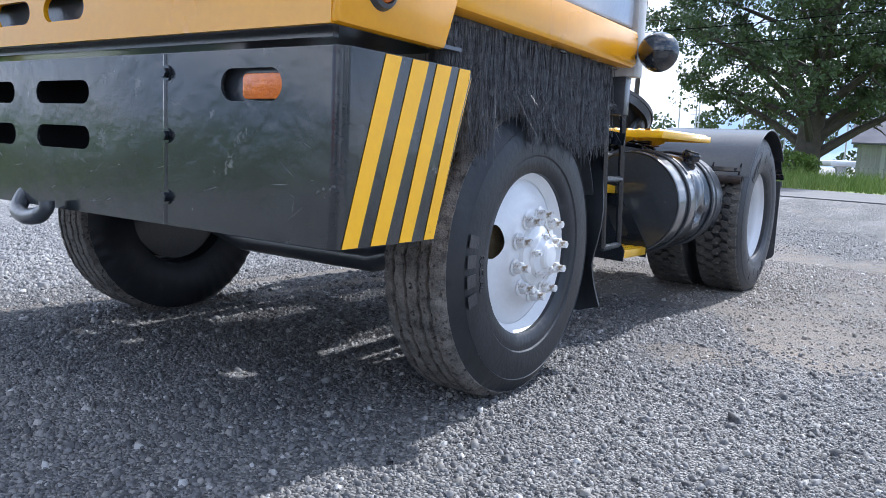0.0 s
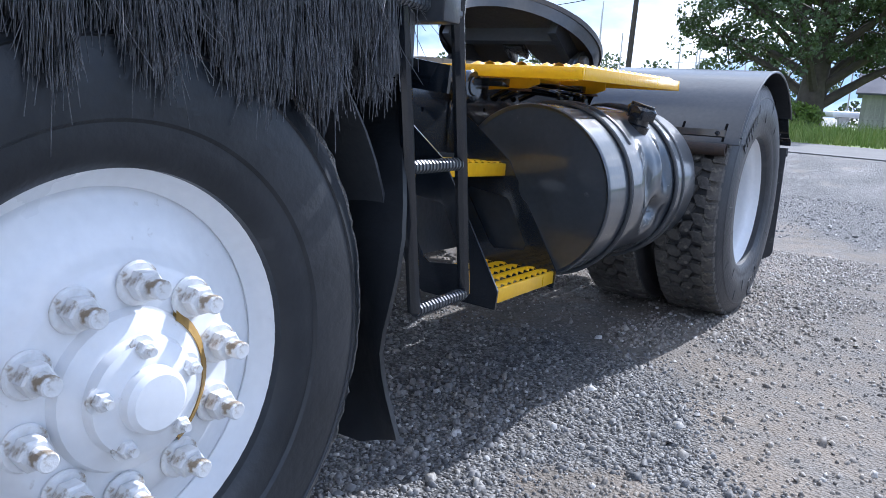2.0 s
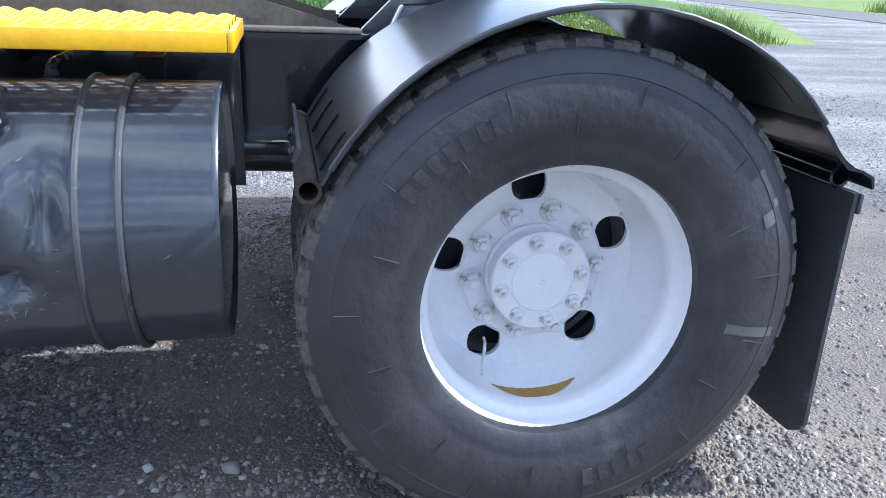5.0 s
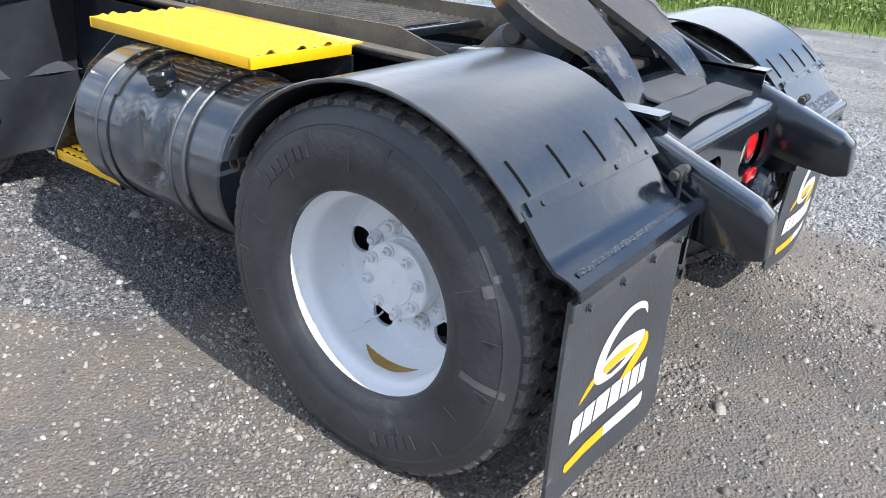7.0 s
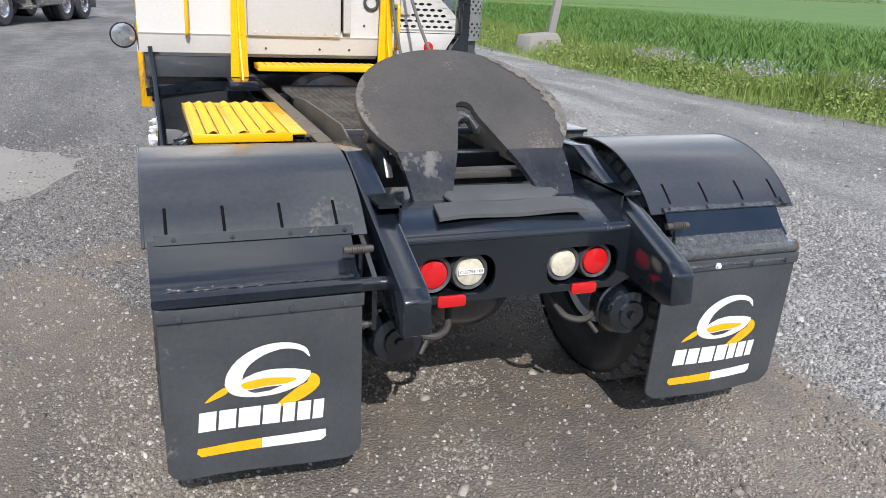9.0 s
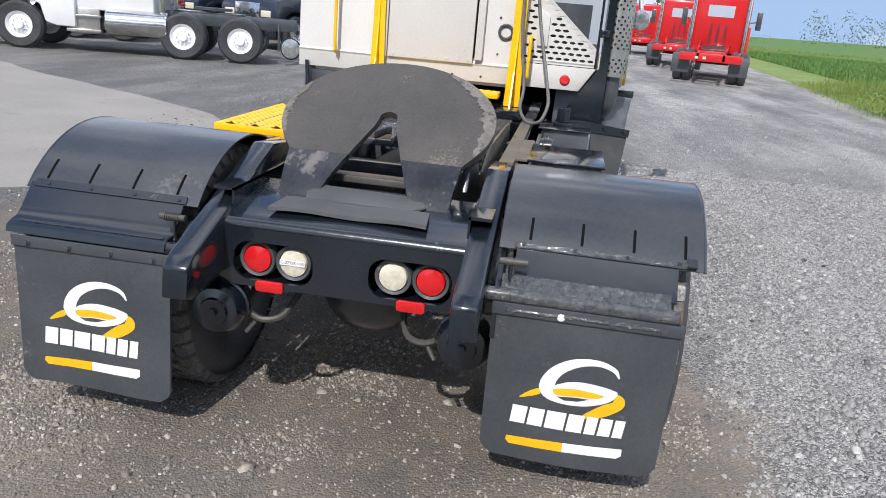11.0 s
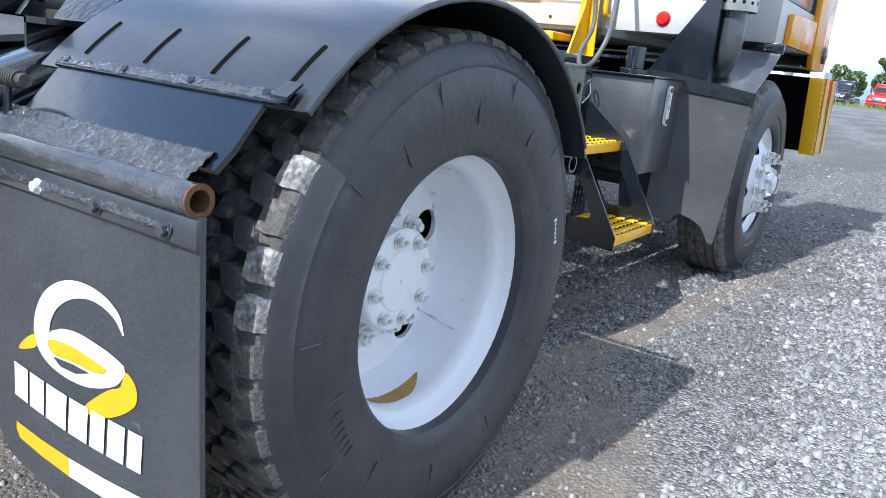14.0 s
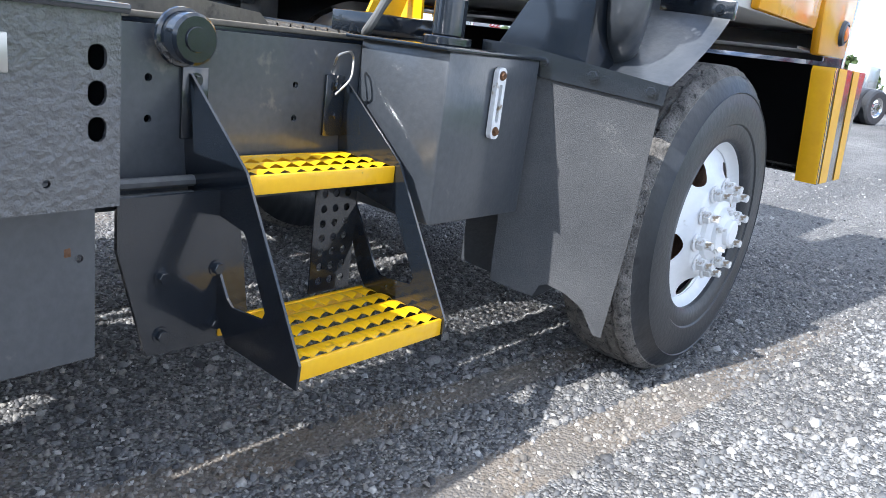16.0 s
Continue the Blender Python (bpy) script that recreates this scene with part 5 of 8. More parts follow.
for (xa, va), (xb, vb) in zip(rimpts, rimpts[1:]):
    vs = [bm.verts.new(c) for c in ((xa, va, -0.02), (xb, vb, -0.02), (xb * 0.96, vb * 0.96, -0.075), (xa * 0.96, va * 0.96, -0.075))]
    bm.faces.new(vs)
bmesh.ops.solidify(bm, geom=bm.faces, thickness=0.012)
for sx in (1, -1):
    box(bm, sx * 0.30 - 0.02, sx * 0.30 + 0.02, -0.2, 0.2, -0.11, -0.02)
box(bm, -0.3, 0.3, 0.1, 0.13, -0.10, -0.02)
bmesh.ops.transform(bm, matrix=TILTED, verts=bm.verts)
part("skirt", bm, BLACK_SATIN, fifth)
bm = bmesh.new()
prism(bm, [(-0.05, 0.045), (0.05, 0.045), (0.06, -0.06), (0.03, -0.10), (0.015, -0.02), (-0.01, -0.03), (-0.05, -0.07)], "z", -0.07, -0.028, bevel=0.006)
bmesh.ops.transform(bm, matrix=TILTED, verts=bm.verts)
part("jaw", bm, BLACK_ROUGH, fifth, "greasy black locking jaw")
bm = bmesh.new()
box(bm, -0.19, 0.19, 3.08, 3.16, 0.955, 0.985, 0.006)
part("wear_block", bm, GREASE, fifth)
for sx in (1, -1):
    bm = bmesh.new()
    prism(bm, [(2.72, 0.96), (3.12, 0.96), (3.02, 1.10), (2.96, 1.15), (2.86, 1.10)], "x", sx * 0.34, sx * 0.37, bevel=0.004)
    part("pivot_bracket", bm, BLACK_SATIN, fifth)
    bm = bmesh.new()
    rod(bm, "x", (2.93, 1.09), 0.035, sx * 0.33, sx * 0.40, 20, 0.004)
    part("pivot_pin", bm, GREASE, fifth)

# lifting boom: two side plates and the grating between them
for s in (1, -1):
    bm = bmesh.new()
    prism(bm, [(1.28, 0.97), (1.32, 1.005), (1.62, 1.03), (2.45, 1.045), (2.62, 1.00), (2.72, 0.97), (2.72, 0.90), (1.28, 0.90)], "x", s * 0.375, s * 0.385)
    part("boom_plate", bm, WORN_STEEL, tractor, "worn steel boom side plate")
    bm = bmesh.new()
    box(bm, min(s * 0.50, s * 0.565), max(s * 0.50, s * 0.565), 1.75, 2.35, 0.968, 0.985, 0.003)
    box(bm, min(s * 0.43, s * 0.50), max(s * 0.43, s * 0.50), 0.75, 2.72, 0.968, 0.98, 0.003)
    part("top_strip", bm, WORN_STEEL, tractor, "worn grey steel strip on the rail")
bm = bmesh.new()
lattice(bm, -0.37, 0.37, 0.80, 2.30, 0.972, (0.085, 0.042), 0.0055, 0.014)
part("walkway_grating", bm, GRATING, tractor, "dark expanded-metal grating", smooth=0)
for y0, y1 in ((0.72, 0.80), (2.29, 2.31)):
    bm = bmesh.new()
    box(bm, -0.37, 0.37, y0, y1, 0.96, 0.992, 0.003)
    part("grating_frame", bm, BLACK_SATIN, tractor)
for x in (0.17, -0.17):
    bm = bmesh.new()
    tube(bm, [(x, 1.25, 0.80), (x, 2.5, 0.86)], 0.055, 16)
    part("lift_cylinder", bm, BLACK_SATIN, tractor)

# fuel tank on the left
TX, TZ, TR = 0.862, 0.62, 0.275


def tank_radius(y, ang):
    """The shell's radius with the dents in its outer face."""
    r = TR
    for ya, aa, wy, wa, d in ((2.02, -14, 0.045, 7, 0.034), (1.92, 10, 0.04, 20, 0.016), (2.09, 16, 0.035, 18, 0.016), (2.0, -2, 0.10, 24, 0.010), (2.11, -20, 0.035, 9, 0.012), (1.97, -24, 0.03, 6, 0.010), (2.03, 22, 0.02, 14, -0.005)):
        r -= 1.5 * d * math.exp(-((y - ya) / wy) ** 2 - ((ang - aa) / wa) ** 2)
    # creases round the deepest dent
    r -= 0.004 * math.exp(-((ang + 22 + 60 * (y - 2.0)) / 2.2) ** 2 - ((y - 2.0) / 0.08) ** 2)
    return r


bm = bmesh.new()
NY, NA = 96, 144
T0, T1 = 1.56, 2.39
rows = []
for j in range(NY + 1):
    y = T0 + (T1 - T0) * j / NY
    row = []
    for k in range(NA):
        a = 2 * math.pi * k / NA
        r = tank_radius(y, (math.degrees(a) + 180) % 360 - 180)
        row.append(bm.verts.new((TX + r * math.cos(a), y, TZ + r * math.sin(a))))
    rows.append(row)
for a, b in zip(rows, rows[1:]):
    for k in range(NA):
        bm.faces.new((a[k], a[(k + 1) % NA], b[(k + 1) % NA], b[k]))
for row, y, d in ((rows[0], T0, -1), (rows[-1], T1, 1)):
    lip = [bm.verts.new((TX + (v.co.x - TX) * 0.985, y + d * 0.006, TZ + (v.co.z - TZ) * 0.985)) for v in row]
    face = [bm.verts.new((TX + (v.co.x - TX) * 0.95, y - d * 0.004, TZ + (v.co.z - TZ) * 0.95)) for v in row]
    mid = bm.verts.new((TX, y + d * 0.012, TZ))
    for k in range(NA):
        j = (k + 1) % NA
        bm.faces.new((row[k], row[j], lip[j], lip[k]))
        bm.faces.new((lip[k], lip[j], face[j], face[k]))
        bm.faces.new((face[k], face[j], mid))
tank = part("fuel_tank", bm, TANK, tractor, "black cylindrical fuel tank with a dented side", smooth=40)
scr = random.Random(12)
bm = bmesh.new()
for k in range(64):
    if k < 26:
        y, ang, ln, tilt = scr.gauss(2.01, 0.045), scr.gauss(-24, 4.0), scr.uniform(0.008, 0.035), scr.gauss(0, 0.5)
    elif k < 48:
        y, ang, ln, tilt = scr.uniform(1.84, 1.93), scr.uniform(18, 36), scr.uniform(0.01, 0.03), scr.gauss(1.1, 0.15)
    else:
        y, ang, ln, tilt = scr.uniform(1.58, 2.36), scr.uniform(-40, 40), scr.uniform(0.005, 0.02), scr.uniform(-1.5, 1.5)
    w = scr.uniform(0.0007, 0.0022) * (2.2 if k < 12 else 1.0)
    row = []
    for du, dv in ((-ln / 2, 0), (0, w), (ln / 2, 0), (0, -w)):
        yy = y + du * math.cos(tilt) - dv * math.sin(tilt)
        aa = ang + math.degrees((du * math.sin(tilt) + dv * math.cos(tilt)) / TR)
        rr = tank_radius(yy, aa) + 0.0012
        row.append(bm.verts.new((TX + rr * math.cos(radians(aa)), yy, TZ + rr * math.sin(radians(aa)))))
    bm.faces.new(row)
part("scratch", bm, SCRATCH, tank, "pale scuffs and scratches", smooth=0, kind="stuff")
for y in (1.752, 2.188):
    bm = bmesh.new()
    turned(bm, [(TR + 0.002, y - 0.03), (TR + 0.007, y - 0.03), (TR + 0.007, y + 0.03), (TR + 0.002, y + 0.03)], "y", (TX, TZ), 72)
    strap = part("tank_strap", bm, TANK, tank)
    for d in (-0.036, 0.036):
        bm = bmesh.new()
        loose = y < 2 and d > 0
        tube(bm, [(TX + (TR + 0.006) * math.cos(2 * math.pi * k / 72), y + d, TZ + (TR + 0.006) * math.sin(2 * math.pi * k / 72)) for k in (range(7, 48) if loose else range(72))], 0.0075, 8, closed=not loose)
        part("rubber_edge", bm, FLAP, strap)
bm = bmesh.new()
up = Matrix.Translation((TX + TR * math.sin(radians(38)), 1.995, TZ + TR * math.cos(radians(38)))) @ Matrix.Rotation(radians(14), 4, "Y")
turned(bm, [(0, -0.02), (0.040, -0.02), (0.044, 0.004), (0.036, 0.008), (0.036, 0.024), (0.048, 0.026), (0.050, 0.058), (0.045, 0.066), (0.02, 0.068), (0, 0.064)], "z", (0, 0), 24, closed=False)
for v in bm.verts:
    if 0.02 < v.co.z < 0.06 and v.co.xy.length > 0.04:
        v.co.xy *= 1.0 + 0.07 * math.cos(6 * math.atan2(v.co.y, v.co.x))
bmesh.ops.transform(bm, matrix=up, verts=bm.verts)
cap = part("filler_cap", bm, BLACK, tank, "black ribbed filler cap")
bm = bmesh.new()
box(bm, -0.042, 0.042, -0.008, 0.008, 0.064, 0.076, 0.003)
bmesh.ops.transform(bm, matrix=up, verts=bm.verts)
part("cap_bar", bm, BLACK, cap)
for yb in (1.72, 2.16):
    bm = bmesh.new()
    prism(bm, [(0.50, 0.72), (0.56, 0.72), (0.56, 0.42), (0.64, 0.365), (0.84, 0.335), (0.84, 0.32), (0.62, 0.33), (0.50, 0.40)], "y", yb, yb + 0.06)
    part("tank_bracket", bm, BLACK_SATIN, tank)

# yellow deck plate above the tank
def grip_sheet(bm, x0, x1, y0, y1, z, cell, out=1, arched=False):
    """Expanded grip plate: rows along y of arched teeth, sheared open on the side that faces away from the tractor."""
    rows, along_n = max(1, round((x1 - x0) / cell[1])), max(2, round((y1 - y0) / cell[0]))
    pitch, n = (x1 - x0) / rows, 8 * along_n
    for j in range(rows):
        start = (x1 - pitch * j) if out > 0 else (x0 + pitch * j)
        grid = []
        for v in ((0.0, 0.09, 0.28, 0.5, 0.75, 1.0) if arched else (0.0, 0.22, 0.5, 0.8, 1.0)):
            line = []
            for i in range(n + 1):
                u = (i / 8 + 0.5 * (j % 2)) % 1.0
                tooth = (1.0 - abs(2 * u - 1)) ** 0.75 if 0 < i < n else 0.0
                if arched:
                    tooth = math.sin(math.pi * u)
                lift = 0.016 * (0.3 + 0.7 * tooth) * math.sin(math.pi * v) if arched else 0.0085 * tooth * (1.0 - v) ** 0.7 + 0.003 * math.sin(math.pi * v)
                line.append(bm.verts.new((start - out * (pitch * v + 0.006 * tooth * (1 - v) ** 2), y0 + (y1 - y0) * i / n, z - 0.004 + lift)))
            grid.append(line)
        for k, (a, b) in enumerate(zip(grid, grid[1:])):
            for i in range(n):
                # each arched tooth is slit open along its inner foot
                if arched and k == 0 and 2 <= (i + 4 * (j % 2)) % 8 <= 5 and 0 < i < n - 1:
                    continue
                bm.faces.new((a[i], a[i + 1], b[i + 1], b[i]))
    return bm


def grip_plate(name, x0, x1, y0, y1, z, lip, parent, label, cell=(0.045, 0.054), seam=None, out=1, arched=False):
    bm = bmesh.new()
    spans = [(x0 + 0.006, x1 - 0.006)] if seam is None else [(x0 + 0.006, seam - 0.010), (seam + 0.010, x1 - 0.006)]
    for a, b in spans:
        grip_sheet(bm, a, b, y0 + 0.012, y1 - 0.012, z, cell, out, arched)
    plate = part(name, bm, YELLOW, parent, label, smooth=0)
    edges = [(x0 - 0.004, x1 + 0.004, y0, y0 + 0.012), (x0 - 0.004, x1 + 0.004, y1 - 0.012, y1), (x0 - 0.004, x0 + 0.006, y0 + 0.012, y1 - 0.012), (x1 - 0.006, x1 + 0.004, y0 + 0.012, y1 - 0.012)]
    for a in edges:
        bm = bmesh.new()
        box(bm, *a, z - lip, z, 0.003)
        part("lip", bm, YELLOW, plate)
    if seam is not None:
        bm = bmesh.new()
        box(bm, seam - 0.010, seam + 0.010, y0 + 0.012, y1 - 0.012, z - 0.02, z - 0.003, 0.002)
        part("seam", bm, YELLOW, plate)
    return plate


deck = grip_plate("deck_plate", 0.60, 1.018, 1.548, 2.432, 1.006, 0.038, tractor, "bright yellow serrated deck plate", cell=(0.05, 0.055), seam=0.845, out=-1, arched=True)
for y in (1.6, 2.2):
    bm = bmesh.new()
    box(bm, 0.51, 0.72, y, y + 0.05, 0.94, 0.966, 0.003)
    part("deck_bracket", bm, BLACK, deck)
bm = bmesh.new()
box(bm, 0.53, 0.597, 1.51, 2.42, 0.995, 1.003, 0.002)
part("deck_flange", bm, YELLOW, deck)


# boarding steps on both sides
def boarding_steps(s, y0, y1):
    z0, z1 = 0.388, 0.703
    lo_x0, lo_x1, up_x0, up_x1 = 0.715, 0.983, 0.60, 0.788
    made = []
    for y in (y0 - 0.006, y1):
        bm = bmesh.new()
        outer = [(s * 0.56, 0.872), (s * 0.60, 0.872), (s * (up_x1 + 0.010), 0.712), (s * 0.990, 0.385), (s * 0.986, 0.334), (s * 0.76, 0.346), (s * 0.70, 0.42), (s * 0.595, 0.66)]
        hole = [(s * 0.655, 0.605), (s * 0.665, 0.618), (s * 0.80, 0.596), (s * 0.812, 0.583), (s * 0.880, 0.455), (s * 0.872, 0.438), (s * 0.775, 0.430), (s * 0.755, 0.445)]
        holed(bm, outer, [hole], "y", y, y + 0.006)
        made.append(part("side_cheek" if made else "boarding_step", bm, BLACK, made[0] if made else tractor, "" if made else "black step frame with two yellow treads", smooth=0))
    unit = made[0]
    for x0, x1, z in ((lo_x0, lo_x1, z0), (up_x0, up_x1, z1)):
        a, b = (x0, x1) if s > 0 else (-x1, -x0)
        bm = bmesh.new()
        grip_sheet(bm, a + 0.008, b - 0.008, y0, y1, z, (0.043, 0.051), s)
        part("tread", bm, YELLOW, unit, "yellow serrated tread", smooth=0)
        for xa, xb in ((x1 - 0.010, x1), (x0, x0 + 0.010)):
            bm = bmesh.new()
            box(bm, min(s * xa, s * xb), max(s * xa, s * xb), y0, y1, z - 0.040, z, 0.003)
            part("tread_lip", bm, YELLOW, unit)
    if s > 0:
        bm = bmesh.new()
        box(bm, 0.592, 0.598, y0 + 0.01, y1 + 0.10, 0.40, 0.72, 0.002)
        part("back_panel", bm, BLACK_SATIN, unit)
    if s < 0:
        # punched bracket behind the lower tread
        bm = bmesh.new()
        holes = [ring(y0 + 0.03 + 0.036 * i, 0.40 + 0.036 * j, 0.010, 8) for i in range(3) for j in range(7)]
        holed(bm, [(y0, 0.37), (y0 + 0.13, 0.37), (y0 + 0.13, 0.66), (y0, 0.66)], holes, "x", s * 0.665, s * 0.669)
        part("punched_bracket", bm, BLACK, unit, smooth=0)
    for y in (y0 + 0.03, y1 - 0.01):
        bm = bmesh.new()
        box(bm, min(s * 0.586, s * 0.594), max(s * 0.586, s * 0.594), y - 0.03, y + 0.03, 0.74, 0.885, 0.002)
        bolt(bm, "x", (y, 0.86), 0.010, s * 0.594, s * 0.606)
        bolt(bm, "x", (y, 0.79), 0.010, s * 0.594, s * 0.606)
        part("mounting_tab", bm, BLACK, unit)
    return unit


# the left unit stands slightly askew, its front end pushed outwards
left_steps = boarding_steps(1, 1.10, 1.515)
left_steps.matrix_basis = Matrix.Translation((0.59, 1.515, 0.38)) @ Matrix.Rotation(radians(5), 4, "Z") @ Matrix.Rotation(radians(-3), 4, "X") @ Matrix.Translation((-0.59, -1.515, -0.38))
boarding_steps(-1, 1.215, 1.632)

# front bumper: a pressed panel with oval openings and wrapped ends
BX, BY = 1.228, -1.13
bm = bmesh.new()
openings = [oval(x, z, 0.295, 0.068, 10) for x in (0.096, -0.332, -0.762) for z in (0.975, 0.843)] + [oval(0.935, 0.99, 0.215, 0.078, 10), oval(-0.9, 0.71, 0.1, 0.05, 8)]
holed(bm, [(-BX + 0.03, 0.622), (BX - 0.03, 0.622), (BX - 0.03, 1.073), (-BX + 0.03, 1.073)], openings, "y", BY, BY + 0.008)
bumper = part("bumper", bm, BUMPER, tractor, "scuffed black steel bumper with oval openings", smooth=30)
for s in (1, -1):
    bm = bmesh.new()
    rows = []
    for z, depth in ((0.622, 0.366), (0.70, 0.392), (0.80, 0.426), (0.90, 0.46), (1.0, 0.494), (1.052, 0.513), (1.073, 0.505)):
        loop = []
        for i in range(7):
            a = radians(90 * i / 6)
            loop.append((s * (BX - 0.03 + 0.03 * math.sin(a)), BY + 0.03 - 0.03 * math.cos(a), z))
        loop.append((s * BX, BY + depth, z))
        rows.append([bm.verts.new(p) for p in loop])
    for a, b in zip(rows, rows[1:]):
        for i in range(7):
            bm.faces.new((a[i], a[i + 1], b[i + 1], b[i]))
    bmesh.ops.recalc_face_normals(bm, faces=bm.faces)
    bmesh.ops.solidify(bm, geom=bm.faces, thickness=0.008)
    wing = part("bumper_end", bm, BUMPER, bumper, "black bumper end with yellow slanted stripes", smooth=40)
    bm = bmesh.new()
    rows = [[bm.verts.new((s * x, BY + d + q, z)) for x, q in ((BX + 0.001, -0.012), (BX - 0.002, 0.004), (BX - 0.012, 0.010), (BX - 0.082, 0.006), (BX - 0.082, 0.0), (BX - 0.02, -0.004))] for z, d in ((0.624, 0.366), (0.80, 0.426), (1.052, 0.513), (1.071, 0.506))]
    for one, two in zip(rows, rows[1:]):
        for i in range(6):
            bm.faces.new((one[i], one[(i + 1) % 6], two[(i + 1) % 6], two[i]))
    bm.faces.new(rows[0])
    bm.faces.new(rows[-1])
    part("return_flange", bm, STRIPE, wing, "yellow painted rear edge of the bumper end", smooth=40)
    for b0, b1, t0, t1 in ((0.013, 0.105, 0.146, 0.245), (0.221, 0.330, 0.350, 0.468)) if s < 0 else ((0.013, 0.066, 0.146, 0.205), (0.113, 0.168, 0.249, 0.314), (0.221, 0.270, 0.350, 0.414), (0.324, 0.366, 0.453, 0.503)):
        bm = bmesh.new()
        xo = s * (BX + 0.0025)
        prism(bm, [(BY + b0, 0.624), (BY + b1, 0.624), (BY + t1, 1.071), (BY + t0, 1.071)], "x", xo - s * 0.0015, xo)
        part("stripe", bm, STRIPE, wing, "yellow tape stripe", smooth=0)
for x in (0.612, -0.565):
    for z in (1.022, 0.86, 0.698):
        bm = bmesh.new()
        bolt(bm, "y", (x, z), 0.014, BY - 0.001, BY - 0.016)
        part("bolt", bm, BLACK, bumper)
for x in (0.604, -0.558):
    bm = bmesh.new()
    tube(bm, [(x, BY + 0.008, 0.624), (x, BY + 0.008, 1.071)], 0.012, 10)
    part("seam", bm, BUMPER, bumper)
rngs = random.Random(5)
bm = bmesh.new()
for k in range(46):
    x, z, ln, a = rngs.uniform(-1.0, 1.18), rngs.choice((rngs.uniform(0.66, 0.80), rngs.uniform(0.66, 1.06))), rngs.uniform(0.01, 0.07), rngs.gauss(0, 0.5)
    if any(abs(x - cx) < 0.17 and abs(z - cz) < 0.06 for cx in (0.096, -0.332, -0.762) for cz in (0.975, 0.843)) or (abs(x - 0.9) < 0.14 and abs(z - 0.995) < 0.06):
        continue
    w = rngs.uniform(0.0006, 0.0016)
    d, n_ = (math.cos(a) * ln / 2, math.sin(a) * ln / 2), (-math.sin(a) * w, math.cos(a) * w)
    prism(bm, [(x - d[0], z - d[1]), (x + n_[0], z + n_[1]), (x + d[0], z + d[1]), (x - n_[0], z - n_[1])], "y", BY - 0.0004, BY + 0.001)
part("scratch", bm, SCRATCH, bumper, "pale scratches in the paint", smooth=0, kind="stuff")
bm = bmesh.new()
for z0, z1, y0, y1 in ((0.622, 0.63, BY, BY + 0.10), (1.065, 1.073, BY, BY + 0.08)):
    box(bm, -BX + 0.04, BX - 0.04, y0 + 0.002, y1, z0, z1)
part("bumper_flange", bm, BUMPER, bumper)
# black sheet added so that the oval openings look dark
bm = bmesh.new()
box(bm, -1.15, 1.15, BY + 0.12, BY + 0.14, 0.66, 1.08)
part("radiator_shroud", bm, INK_AND_DARK, bumper)
bm = bmesh.new()
prism(bm, oval(0.97, 0.987, 0.15, 0.062, 10, 0.014), "y", BY + 0.008, BY + 0.028, bevel=0.005)
part("turn_signal", bm, AMBER, bumper, "amber ribbed turn signal")
bm = bmesh.new()
box(bm, 0.80, 1.06, BY + 0.03, BY + 0.05, 0.94, 1.05)
part("lamp_backing", bm, BLACK_SATIN, bumper)
bm = bmesh.new()
tube(bm, bend([(-0.17, BY + 0.05, 0.68), (-0.165, BY + 0.01, 0.645), (-0.13, BY - 0.03, 0.60), (-0.05, BY - 0.04, 0.585), (0.03, BY - 0.04, 0.598), (0.075, BY - 0.04, 0.625), (0.072, BY - 0.04, 0.645)], 0.05), [0.026] * 24 + [0.022] * 8, 12)
part("tow_hook", bm, BLACK_SATIN, tractor, "black forged tow hook")

# cab: front corner panel, lower side band, white body
cab_pts = [(-1.14, 1.118), (-0.735, 1.112), (-0.665, 1.285), (-0.62, 1.62), (-1.10, 1.62)]
for s, xo in ((1, 1.222), (-1, -1.125)):
    bm = bmesh.new()
    prism(bm, cab_pts, "x", xo - s * 0.037, xo, bevel=0.012)
    corner = part("cab_corner", bm, CAB_YELLOW, tractor, "glossy yellow front corner panel")
    bm = bmesh.new()
    turned(bm, [(0, xo + s * 0.024), (0.022, xo + s * 0.023), (0.032, xo + s * 0.016), (0.036, xo + s * 0.006), (0.036, xo - s * 0.007), (0, xo - s * 0.007)], "x", (-1.0, 1.215), 24, closed=False)
    part("marker_lamp", bm, AMBER, corner, "round amber marker lamp")
    bm = bmesh.new()
    turned(bm, [(0.036, xo + s * 0.002), (0.036, xo + s * 0.018), (0.046, xo + s * 0.014), (0.052, xo)], "x", (-1.0, 1.215), 24)
    part("grommet", bm, FLAP, corner)
bm = bmesh.new()
cab_holes = [oval(x, 1.215, 0.22, 0.07, 10) for x in (0.13, -0.17, -0.5)] + [oval(0.9, 1.265, 0.2, 0.06, 10)]
holed(bm, [(-1.1, 1.118), (1.2, 1.118), (1.2, 1.62), (-1.1, 1.62)], cab_holes, "y", -1.14, -1.125)
part("cab_front", bm, CAB_YELLOW, tractor, "yellow front panel with oval openings")
bm = bmesh.new()
box(bm, 0.8, 1.0, -1.12, -1.10, 1.22, 1.31, 0.01)
part("headlamp", bm, CLEAR, tractor, "pale headlamp lens")
bm = bmesh.new()
box(bm, -1.06, 1.15, -1.08, -1.06, 1.10, 1.6)
box(bm, -1.08, 1.18, -1.12, -0.6, 1.125, 1.135)
part("cab_bulkhead", bm, BLACK_SATIN, tractor)
bm = bmesh.new()
prism(bm, [(-0.70, 1.225), (0.56, 1.208), (0.60, 1.225), (0.60, 1.335), (0.585, 1.355), (-0.66, 1.365)], "x", 1.14, 1.222, bevel=0.014)
part("side_band", bm, CAB_YELLOW, tractor, "yellow lower door band")
